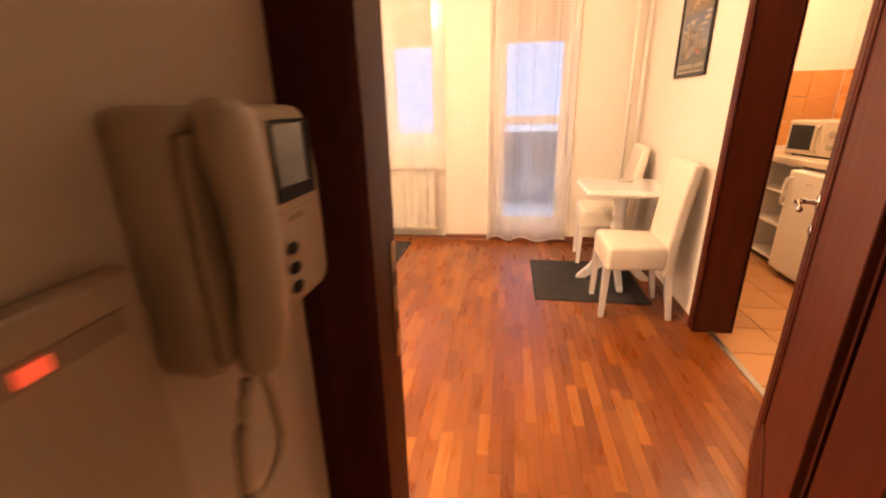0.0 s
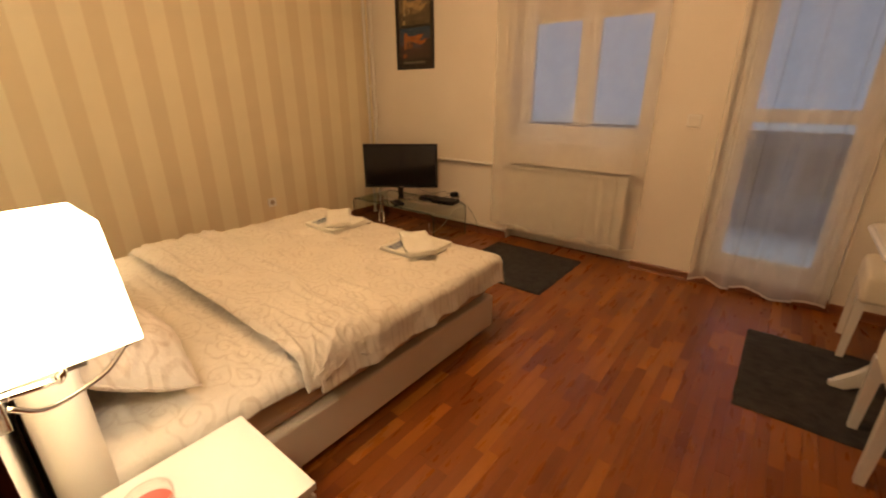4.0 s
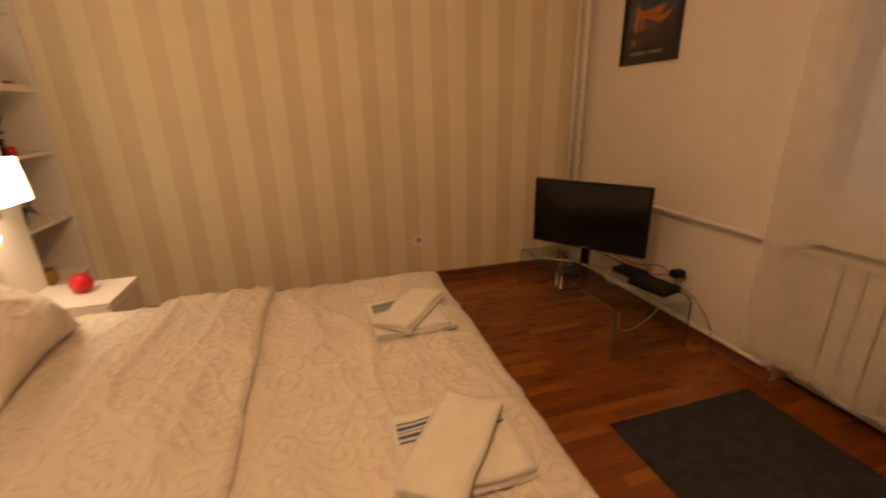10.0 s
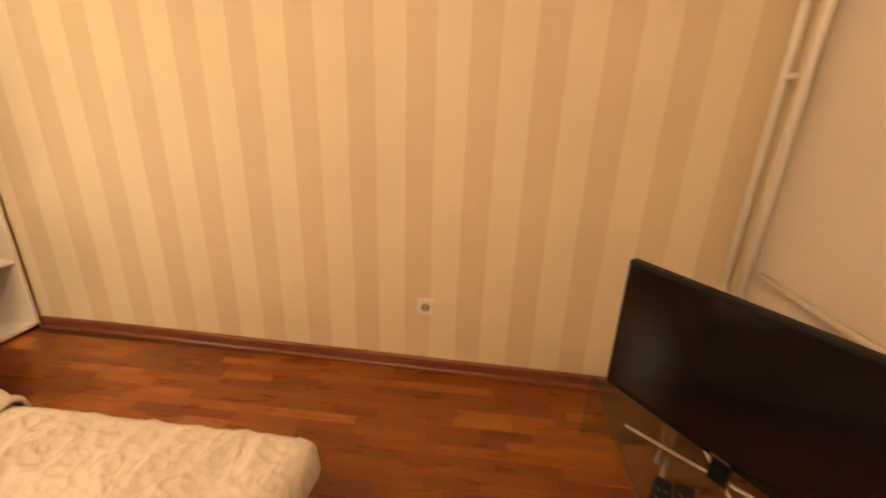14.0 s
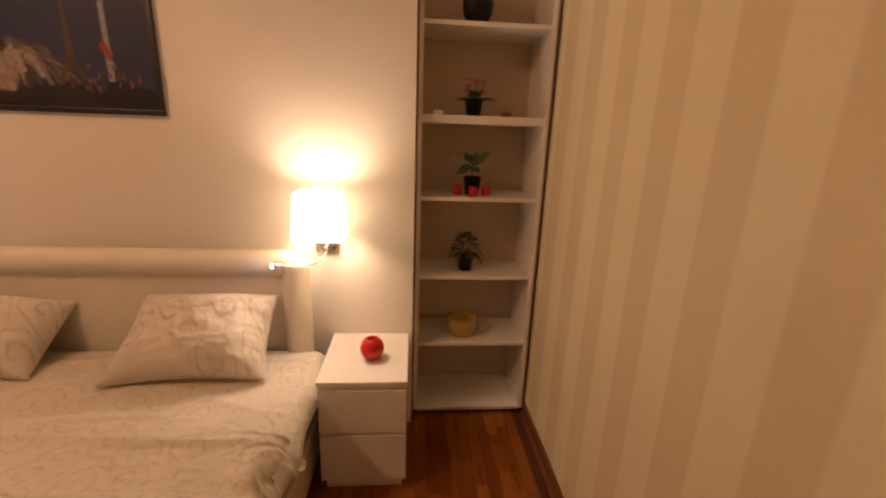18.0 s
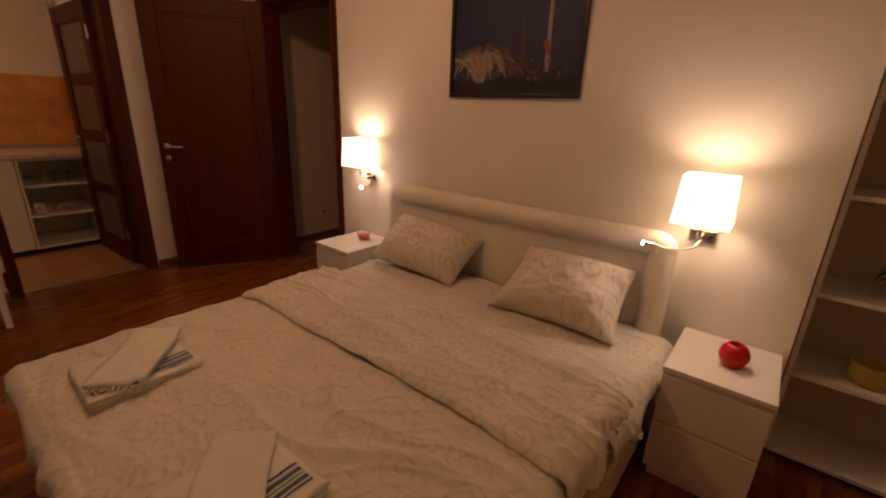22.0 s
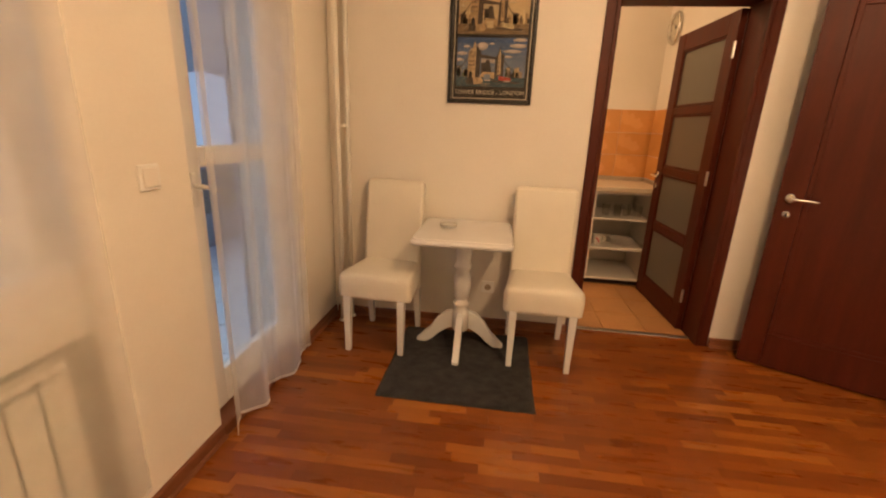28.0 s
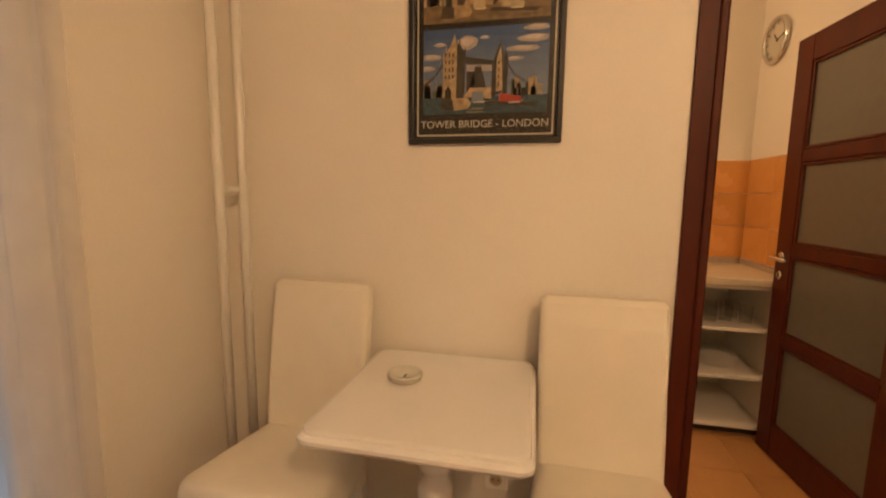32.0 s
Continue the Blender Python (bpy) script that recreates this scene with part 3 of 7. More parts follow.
def lever(parent, x, z, face, toward):
    """A chrome lever handle on a round rose, with an oval keyhole plate below; face: the y it sits on, signed outwards."""
    s = 1 if face > 0 else -1
    bm = bmesh.new()
    for c, r in ((z, 0.024), (z - 0.09, 0.019)):
        ring_mesh(bm, [[(x + q * r * math.cos(a * 0.3927), face + s * d, c + q * r * 1.15 * math.sin(a * 0.3927)) for a in range(16)]
                       for d, q in ((0.0, 1.0), (0.006, 0.95), (0.008, 0.7))])
    handle = part("door_handle", tube(bm, bend([(x, face + s * 0.004, z), (x, face + s * 0.045, z), (x + toward * 0.03, face + s * 0.055, z),
                                                (x + toward * 0.12, face + s * 0.052, z - 0.004)], 5), 0.0085, 10), "chrome", parent, "chrome lever handle", True)
    part("keyhole", boxes(((x - 0.004, min(face + s * 0.0085, face + s * 0.0095), z - 0.1), (x + 0.004, max(face + s * 0.0085, face + s * 0.0095), z - 0.078))),
         "black", handle)


entrance_frame = door_frame("door_frame_entrance", "dark mahogany entrance door frame", 3.215, 4.13, 2.12, (-0.18, 0), 0.03, 0.047, -0.12)
frame_k = door_frame("door_frame_kitchen", "dark mahogany kitchen door frame", 0.907, 1.725, 2.06, (-4.82, -4.625), 0.03, 0.065, None, 0.065)
frame_k.matrix_world = pose(0, 0, 0, 0, 0, 90)

entrance = thing("door_entrance", "open dark mahogany panelled entrance door", "door", 4.12, 0.005, 0.008, 62.0)
W, H, T = 0.83, 2.085, 0.04
leaf = bmesh.new()
for lo, hi in (((0, 0, 0), (0.115, T, H)), ((W - 0.115, 0, 0), (W, T, H)), ((0.116, 0.001, H - 0.13), (W - 0.116, T - 0.001, H)),
               ((0.116, 0.001, 0), (W - 0.116, T - 0.001, 0.2))):
    box(leaf, lo, hi, 0.003)
part("leaf", leaf, "mahogany", entrance)
part("panel", one((0.1165, 0.011, 0.2005), (W - 0.1165, T - 0.011, H - 0.1305)), "mahogany", entrance)
for y in (0.0035, T - 0.0115):
    bead = bmesh.new()
    for lo, hi in (((0.1165, y, 0.2), (0.14, y + 0.008, H - 0.13)), ((W - 0.14, y, 0.2), (W - 0.1165, y + 0.008, H - 0.13)),
                   ((0.1405, y, 0.2), (W - 0.1405, y + 0.008, 0.2235)), ((0.1405, y, H - 0.1535), (W - 0.1405, y + 0.008, H - 0.13))):
        box(bead, lo, hi, 0.003)
    part("bead", bead, "mahogany", entrance)
lever(entrance, W - 0.055, 1.0, T, -1)
lever(entrance, W - 0.055, 1.0, -0.0001, -1)
for z in (0.25, 1.85):
    part("hinge", lathe(bmesh.new(), [(0.007, z - 0.04), (0.007, z + 0.04)], -0.006, T + 0.004, 10), "mahogany", entrance)

part("door_stop", slab(bmesh.new(), [(3.2205, -0.181), (3.2205, -0.236), (3.245, -0.232), (3.3, -0.2), (3.31, -0.19), (3.31, -0.075), (3.2455, -0.075), (3.2455, -0.181)], 0, 2.085), "mahogany", entrance_frame)
part("door_stop", one((3.3105, -0.182, 2.052), (4.099, -0.075, 2.0895), 0.003), "mahogany", entrance_frame)
strike = thing("strike_plate", "brass lock plate on the dark door jamb", "lock plate", 3.3101, -0.093, 1.0)
ring = lambda q, x: [(x, py * q, pz * q) for py, pz in rounded(0.024, 0.215, 0.011, 5)]
part("plate", ring_mesh(bmesh.new(), [ring(1, 0), ring(1, 0.0015), ring(0.97, 0.002)]), "brass", strike)
for z0, z1 in ((-0.055, -0.02), (0.03, 0.055)):
    part("slot", boxes(((0.0021, -0.006, z0), (0.003, 0.007, z1))), "black", strike)
for z in (-0.095, 0.0, 0.095):
    part("screw", lathe(bmesh.new(), [(0.0035, 0), (0.003, 0.001)], k=10), "steel", strike, m=pose(0.002, 0, z, 0, 90, 0))

kitchen_door = thing("door_kitchen", "open mahogany kitchen door with four frosted panes", "door", 4.836, 0.938, 0.008, 3.0)
W2, H2 = 0.785, 2.02
leaf = bmesh.new()
zs = [0.16, 0.6, 1.04, 1.48, 1.9]
box(leaf, (0, 0, 0), (0.11, T, H2), 0.003)
box(leaf, (W2 - 0.11, 0, 0), (W2, T, H2), 0.003)
box(leaf, (0.111, 0.001, 0), (W2 - 0.111, T - 0.001, zs[0]), 0.003)
box(leaf, (0.111, 0.001, zs[4]), (W2 - 0.111, T - 0.001, H2), 0.003)
for z in zs[1:4]:
    box(leaf, (0.111, 0.001, z - 0.03), (W2 - 0.111, T - 0.001, z + 0.03), 0.006)
part("leaf", leaf, "mahogany", kitchen_door)
for i in range(4):
    lo, hi = zs[i] + (0.03 if i else 0), zs[i + 1] - (0.03 if i < 3 else 0)
    part("pane", one((0.112, 0.016, lo + 0.001), (W2 - 0.112, 0.024, hi - 0.001)), "frost", kitchen_door, "frosted glass pane")
    for y in (0.0055, T - 0.0135):
        bead = bmesh.new()
        for p0, p1 in (((0.1115, y, lo + 0.0012), (0.125, y + 0.008, hi - 0.0012)), ((W2 - 0.125, y, lo + 0.0012), (W2 - 0.1115, y + 0.008, hi - 0.0012)),
                       ((0.1255, y, lo + 0.0012), (W2 - 0.1255, y + 0.008, lo + 0.0145)), ((0.1255, y, hi - 0.0145), (W2 - 0.1255, y + 0.008, hi - 0.0012))):
            box(bead, p0, p1, 0.003)
        part("bead", bead, "mahogany", kitchen_door)
lever(kitchen_door, W2 - 0.05, 1.0, T, -1)
lever(kitchen_door, W2 - 0.05, 1.0, -0.0001, -1)
for z in (0.25, 1.05, 1.8):
    part("hinge", lathe(bmesh.new(), [(0.008, z - 0.045), (0.008, z + 0.045)], -0.008, T + 0.004, 10), "steel", kitchen_door)
threshold = thing("door_threshold", "worn metal strip in the kitchen doorway", "threshold", kind="structure")
part("strip", one((4.70, 0.938, -0.004), (4.735, 1.694, 0.006), 0.002), "steel", threshold)


# ---- window, balcony door and what lies outside ----
def sash(parent, x0, x1, z0, z1, y, w=0.07):
    """A white sash with its pane."""
    bm = bmesh.new()
    for lo, hi in (((x0, y, z0), (x0 + w, y + 0.05, z1)), ((x1 - w, y, z0), (x1, y + 0.05, z1)),
                   ((x0 + w, y + 0.001, z0), (x1 - w, y + 0.049, z0 + w)), ((x0 + w, y + 0.001, z1 - w), (x1 - w, y + 0.049, z1))):
        box(bm, lo, hi, 0.006)
    s = part("sash", bm, "gloss", parent)
    pane = part("pane", one((x0 + w - 0.004, y + 0.022, z0 + w - 0.004), (x1 - w + 0.004, y + 0.028, z1 - w + 0.004)), "pane", s)
    pane.visible_shadow = False
    return s


window = thing("window_1", "white two-sash window behind a voile curtain", "window", kind="structure")
bm = bmesh.new()
for lo, hi in (((1.741, 3.51, 0.925), (1.785, 3.59, 2.335)), ((2.83, 3.51, 0.925), (2.879, 3.59, 2.335)),
               ((1.785, 3.511, 0.925), (2.83, 3.589, 0.97)), ((1.785, 3.511, 2.285), (2.83, 3.589, 2.335))):
    box(bm, lo, hi, 0.004)
part("window_frame", bm, "gloss", window)
sash(window, 1.785, 2.318, 0.97, 2.285, 3.505, 0.075)
sash(window, 2.322, 2.83, 0.97, 2.285, 3.505, 0.075)
part("window_sill", one((1.7415, 3.392, 0.9), (2.8785, 3.52, 0.925), 0.006, 3), "gloss", window)
for x0, x1 in ((1.87, 2.25), (2.39, 2.76)):
    blind = thing("roller_blind", "beige roller blind pulled a third down", "blind", group="roller blinds")
    part("cloth", one((x0, 3.497, 1.83), (x1, 3.4995, 2.3)), "blind", blind)
    part("bottom_bar", one((x0, 3.492, 1.815), (x1, 3.5, 1.83), 0.002), "gloss", blind)
    part("tube", tube(bmesh.new(), [(x0, 3.485, 2.31), (x1, 3.485, 2.31)], 0.018, 12), "gloss", blind)

winder = thing("strap_winder", "cream roller shutter strap box beside the window", "strap winder", 1.69, 3.3795, 1.31)
part("case", one((-0.045, -0.028, -0.07), (0.045, 0, 0.07), 0.014, 3), "plate_white", winder)
part("strap", one((-0.012, -0.012, 0.0705), (0.012, -0.009, 1.0)), "blind", winder, "grey woven strap")
part("slot", one((-0.016, -0.02, 0.0702), (0.016, -0.004, 0.074)), "black", winder)

door_b = thing("door_balcony", "white glazed balcony door behind a voile curtain", "door", kind="structure")
bm = bmesh.new()
for lo, hi in (((3.321, 3.44, 0.06), (3.36, 3.52, 2.295)), ((4.04, 3.44, 0.06), (4.079, 3.52, 2.295)), ((3.36, 3.441, 2.25), (4.04, 3.519, 2.295))):
    box(bm, lo, hi, 0.004)
part("door_lining", bm, "gloss", door_b)
bm = bmesh.new()
for lo, hi in (((3.36, 3.435, 0.07), (3.455, 3.485, 2.25)), ((3.945, 3.435, 0.07), (4.04, 3.485, 2.25)), ((3.455, 3.436, 0.07), (3.945, 3.484, 0.24)),
               ((3.455, 3.436, 1.125), (3.945, 3.484, 1.205)), ((3.455, 3.436, 2.15), (3.945, 3.484, 2.25))):
    box(bm, lo, hi, 0.007)
dsash = part("sash", bm, "gloss", door_b)
for z0, z1 in ((0.237, 1.128), (1.202, 2.153)):
    pane = part("pane", one((3.452, 3.457, z0), (3.948, 3.463, z1)), "pane", dsash)
    pane.visible_shadow = False
bm = bmesh.new()
box(bm, (3.385, 3.428, 0.98), (3.415, 3.4349, 1.11), 0.003)
tube(bm, bend([(3.4, 3.43, 1.06), (3.4, 3.395, 1.06), (3.415, 3.385, 1.055), (3.50, 3.385, 1.03)], 5), 0.009)
part("door_handle", bm, "gloss", door_b, "white lever handle", True)
part("threshold", one((3.321, 3.36, 0), (4.079, 3.55, 0.058), 0.006), "skirting", door_b)
blind = thing("roller_blind", "beige roller blind pulled a third down", "blind", group="roller blinds")
part("cloth", one((3.44, 3.428, 1.83), (3.96, 3.4305, 2.2)), "blind", blind)
part("bottom_bar", one((3.44, 3.424, 1.815), (3.96, 3.432, 1.83), 0.002), "gloss", blind)
part("tube", tube(bmesh.new(), [(3.44, 3.416, 2.21), (3.96, 3.416, 2.21)], 0.018, 12), "gloss", blind)

balcony = tagged(part("balcony_floor", boxes(((-1.0, 3.7, -0.2), (8.5, 5.5, -0.03))), "grout", None), "pale tiled balcony floor", "floor", kind="structure")
parapet = tagged(part("balcony_parapet", boxes(((-1.0, 5.3, -0.03), (8.5, 5.42, 0.94))), "parapet", None), "grey plastered balcony parapet", "parapet", kind="structure")
part("cap", ring_mesh(bmesh.new(), [[(x, 5.24, 0.935), (x, 5.24, 0.95), (x, 5.36, 1.02), (x, 5.48, 0.96), (x, 5.48, 0.9405), (x, 5.24, 0.9405)] for x in (-1.0, 8.5)]), "cap", parapet, "bright pale sloped coping")
for k in range(8):
    x = -0.9 + 1.18 * k
    part("panel", one((x, 5.286, 0.34), (x + 1.0, 5.2995, 0.8), 0.004), "cap" if x < 2 else "panel_beige", parapet, "pale infill panel" if x < 2 else "beige infill panel")
part("ledge", one((-1.0, 5.285, 0.04), (8.5, 5.2995, 0.16), 0.004), "parapet", parapet)
# unseen slab, its depth chosen by how much skylight reaches the balcony
setting("balcony_roof", [((-1.0, 3.72, 2.55), (8.5, 4.0, 2.75))], "ceiling", "unseen slab over the balcony, kept short for daylight")
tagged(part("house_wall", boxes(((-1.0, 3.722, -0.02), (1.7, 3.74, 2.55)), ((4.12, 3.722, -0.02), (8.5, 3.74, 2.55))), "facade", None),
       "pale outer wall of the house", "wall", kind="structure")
tagged(part("ground", boxes(((-400, -400, -9.2), (400, 400, -9.0))), "parapet", None), "grey ground far below the balcony", "ground", kind="structure")
# added backdrop; its own glow stands in for the bright outdoors
setting("backdrop_house", [((-30, 22, -9), (34, 30, 7))], "backdrop", "plain added backdrop across the yard, glowing like daylight")
awning = thing("awning_valance", "white cloth valance hanging over the balcony", "awning")
for x in (4.36, 6.94):
    part("arm", tube(bmesh.new(), [(x, 3.741, 2.45), (x, 4.6, 2.52), (x, 5.2, 2.545)], 0.018, 8), "cap", awning)
part("cloth", sheet(bmesh.new(), 60, 4, lambda u, v: (4.35 + 2.6 * u, 5.2 + 0.03 * math.sin(u * 40) * (1 - v), 1.72 + 0.83 * v + 0.03 * math.sin(u * 22) * (1 - v))), "cap", awning)


# ---- voile curtains ----
def curtain(label, x0, x1, y, z0, z1, waves, deep, seed, pleats=(), cloth="voile"):
    """Voile in broad soft folds that gather unevenly and open towards the hem."""
    ob = thing("curtain", label, "curtain", group="voile curtains")

    def at(u, v):
        s = u + 0.05 * math.sin(6.3 * u + seed) + 0.03 * noise.noise((u * 5, seed, 0))
        a = math.sin(waves * 2 * math.pi * s)
        fold = a + 0.3 * noise.noise((u * 8, seed, v * 1.2)) + 0.03 * noise.noise((u * 22, seed + 3, v * 1.5))
        w = deep * (0.5 + 0.5 * (1 - v)) * fold * (0.75 + 0.5 * noise.noise((u * 3, seed + 9, v)))
        # narrow pleats, where the cloth doubles back on itself
        shift = lift = 0.0
        for c, h in pleats:
            q = (u + 0.006 * noise.noise((c * 9, v * 1.5, seed)) - c) / h
            if abs(q) < 1:
                shift -= 0.55 * h * (x1 - x0) * math.sin(math.pi * q)
            lift += 0.007 * (math.sin(math.pi * q / 2) if abs(q) < 1 else math.copysign(math.exp(1 - abs(q)), q))
        hem = 0.01 * a + 0.015 * noise.noise((u * 4, seed, 0))
        return x0 + (x1 - x0) * u + 0.4 * w * math.cos(waves * 6.28 * s) + shift, y + w + lift, z0 + (z1 - z0) * v + hem * (1 - v)

    part("cloth", sheet(bmesh.new(), 400, 60, at), cloth, ob, smooth=True)
    part("hem", ring_mesh(bmesh.new(), [[(at(i / 400, 0)[0], at(i / 400, 0)[1] + a, at(i / 400, 0)[2] + b) for a, b in
                                         ((-0.0015, 0), (0.0015, 0), (0.0015, 0.014), (-0.0015, 0.014))] for i in range(401)]), "voile_hem", ob, "doubled stitched hem")
    part("rail", one((x0 - 0.02, y - 0.03, z1 + 0.002), (x1 + 0.02, y + 0.03, z1 + 0.03), 0.006), "gloss", ob)
    return ob


curtain("sheer white voile curtain before the window", 1.60, 2.90, 3.318, 0.14, 2.5, 5, 0.008, 1, cloth="voile_thin")
curtain("sheer white voile curtain at the balcony door", 3.305, 4.06, 3.312, 0.04, 2.5, 2.6, 0.034, 5, ((0.1, 0.03), (0.33, 0.022), (0.52, 0.026), (0.78, 0.022), (0.93, 0.03)))


# ---- the bed ----
bed = thing("bed", "cream upholstered double bed with a padded headboard", "bed", 1.7, 0.98, 0)
BX, BY = 1.7, 0.98
part("base", one((0.885 - BX, 0.11 - BY, 0.03), (2.53 - BX, 1.9 - BY, 0.226), 0.014, 3), "bed_base", bed)
part("mattress", one((0.90 - BX, 0.12 - BY, 0.2275), (2.51 - BX, 1.89 - BY, 0.455), 0.05, 4), "mattress", bed)
for sx in (-1, 1):
    for sy in (-1, 1):
        part("leg", one((sx * 0.74 - 0.03, sy * 0.8 - 0.03, 0), (sx * 0.74 + 0.03, sy * 0.8 + 0.03, 0.03)), "black", bed)
# headboard: a padded roll along the top and down both ends, round a flat panel
HX0, HX1 = 0.925, 2.59
part("headboard_panel", one((HX0 + 0.06 - BX, 0.035 - BY, 0.1), (HX1 - 0.06 - BX, 0.094 - BY, 0.85), 0.012, 3), "leather", bed)
R = 0.03
line = [(HX0 + 0.055, z) for z in (0.02, 0.2, 0.4, 0.6, 0.7)]
line += [(HX0 + 0.055 + R - R * math.cos(a), 0.853 - R + R * math.sin(a)) for a in [k * math.pi / 16 for k in range(9)]]
line += [(HX0 + 0.055 + R + k * (HX1 - HX0 - 0.11 - 2 * R) / 14, 0.853) for k in range(1, 14)]
line += [(HX0 + HX1 - x, z) for x, z in line[:14]][::-1]
rings = []
for k, (x, z) in enumerate(line):
    a, b = Vector(line[max(k - 1, 0)]), Vector(line[min(k + 1, len(line) - 1)])
    d = (b - a).normalized()
    rings.append([(x - BX - d.y * 0.056 * math.cos(q * math.pi / 8), 0.084 - BY + 0.054 * math.sin(q * math.pi / 8), z + d.x * 0.053 * math.cos(q * math.pi / 8)) for q in range(16)])
part("headboard_roll", ring_mesh(bmesh.new(), rings), "leather", bed, "padded roll bent round the headboard", True)


def wrinkle(x, y, seed):
    """Creases of slept-in cotton: long folds across the bed, short sharp ones between them, fine crumple."""
    xw, yw = x + 0.06 * noise.noise((x * 3, y * 3, seed)), y + 0.08 * noise.noise((x * 2.2, y * 2.2, seed + 5))
    ridge = lambda q, sharp, power: max(0.0, 1 - sharp * abs(q)) ** power
    patchy = 0.5 + 0.5 * noise.noise((x * 2.6, y * 2.6, seed + 31))
    long = ridge(noise.noise((xw * 1.3, yw * 5.5, seed)), 4.5, 1.2)
    slant = ridge(noise.noise(((xw + 0.6 * yw) * 3.5, (yw - 0.5 * xw) * 10, seed + 11)), 6, 1.2)
    cross = ridge(noise.noise(((xw - 0.7 * yw) * 9, (yw + 0.6 * xw) * 7, seed + 15)), 7, 1.2)
    short = ridge(noise.noise((xw * 19, yw * 21, seed + 21)), 4, 1.5)
    return 0.0165 * long * (0.35 + patchy) + 0.007 * slant * patchy + 0.004 * cross * (1.1 - patchy) + 0.0026 * short - 0.006


def drape(flat, cloth, top, crown, seed, droop=None, flare=None, r=0.09):
    """A cloth (x0, x1, y0, y1, lengths over the edges counted) on a bed with edges flat: what reaches past an edge bends over it and hangs."""
    fx0, fx1, fy0, fy1 = flat

    def at(u, v):
        cx, cy = cloth[0] + (cloth[1] - cloth[0]) * u, cloth[2] + (cloth[3] - cloth[2]) * v
        ox = min(cx - fx0, 0) + max(cx - fx1, 0)
        oy = min(cy - fy0, 0) + max(cy - fy1, 0)
        if droop:
            ox *= 1 + droop(u, v)
        o = math.hypot(ox, oy)
        bx, by = min(max(cx, fx0), fx1), min(max(cy, fy0), fy1)
        inner = min(bx - fx0, fx1 - bx, fy1 - by)
        z = top + crown * (1 - math.exp(-max(inner, 0) / 0.12))
        z += wrinkle(cx, cy, seed) * (1 if o == 0 else 0.6) + 0.006 * noise.noise((cx * 2, cy * 2, seed))
        if o > 0:
            quarter = r * math.pi / 2
            if o < quarter:
                out, down = r * math.sin(o / r), r * (1 - math.cos(o / r))
            else:
                k = flare(u, v) if flare else 0.0
                out, down = r + (0.10 + 0.5 * k) * (o - quarter), r + (0.98 - 0.35 * k) * (o - quarter)
            along = cx * abs(oy) / o + cy * abs(ox) / o
            hang = min(1.0, o / 0.16) * (1 - 1.2 * min(abs(ox), abs(oy)) / o)
            out += hang * (0.011 * math.sin(along * 21 + 4 * noise.noise((along * 3, seed, 1))) + 0.016 * noise.noise((along * 7, seed, o * 6))
                           + 0.006 * noise.noise((along * 26, seed, o * 14)))
            down += hang * 0.006 * noise.noise((along * 8, seed + 2, 0))
            bx += ox / o * out
            by += oy / o * out
            z -= down
        return bx - BX, by - BY, z
    return at


sheet_ob = thing("fitted_sheet", "pale damask sheet over the mattress head", "sheet", BX, BY, 0)
part("cloth", sheet(bmesh.new(), 300, 120, drape((0.92, 2.485, 0.0, 3.0), (0.80, 2.602, 0.12, 0.86), 0.463, 0.006, 2, r=0.07)), "bedding", sheet_ob, smooth=True)
duvet = thing("duvet", "cream damask duvet folded back below the pillows", "duvet", BX, BY, 0)
main = sheet(bmesh.new(), 400, 280, drape((0.952, 2.52, 0.0, 1.892), (0.855, 2.7, 0.70, 2.0), 0.478, 0.018, 5, r=0.055))
cover = part("cover", main, "bedding", duvet, smooth=True)


def flap_at(u, v):
    pointed = lambda a, b: 0.3 * math.exp(-(v / 0.2) ** 2) * a + 0.3 * math.exp(-((1 - v) / 0.14) ** 2) * b
    tail = (lambda p, q: pointed(1.0, 0.1)) if u < 0.5 else (lambda p, q: pointed(0.25, 0.3))
    stick = lambda p, q: (0.75 if u < 0.5 else 0.25) * math.exp(-(v / 0.45) ** 2)
    x, y, z = drape((0.962, 2.488, 0.0, 3.0), (0.785, 2.662, 0.645, 1.125), 0.504, 0.024, 9, tail, stick, 0.085)(u, v)
    lip = min(v, 1 - v) * 2
    z -= 0.02 * max(0.0, 1 - lip / 0.12) ** 2
    y += 0.018 * noise.noise((u * 5, 3, 0)) * (1 if v > 0.5 else 0.6) + 0.006 * noise.noise((u * 17, v * 3, 4))
    z += 0.006 * math.sin(9 * v + 5 * u) * lip
    for end, power in ((u, 0.012), (1 - u, 0.017)):
        reach = math.hypot(end * 1.85, v * 0.48)
        turn = math.atan2(v * 0.48, end * 1.85)
        fan = math.sin(turn * 15 + 2.5 * noise.noise((turn * 4, reach * 3, 8)))
        z += power * max(0.0, fan) ** 1.5 * math.exp(-((reach - 0.16) / 0.17) ** 2) * (0.5 + 0.9 * abs(noise.noise((turn * 6, reach * 5, 3))))
    side = max(0.0, abs(2 * u - 1) - 0.72) / 0.28
    z += side * (0.03 if u < 0.5 else 0.018) * max(0.0, 1 - 3 * abs(noise.noise((u * 16 + 2 * v, v * 6, 6)))) + side * 0.008 * noise.noise((u * 40, v * 16, 2))
    return x, y, z


part("folded_flap", sheet(bmesh.new(), 400, 120, flap_at), "bedding", duvet, smooth=True)
for ob in (cover, duvet.children[1], sheet_ob.children[0]):
    mod = ob.modifiers.new("thickness", "SOLIDIFY")
    mod.thickness, mod.offset = 0.01, -1


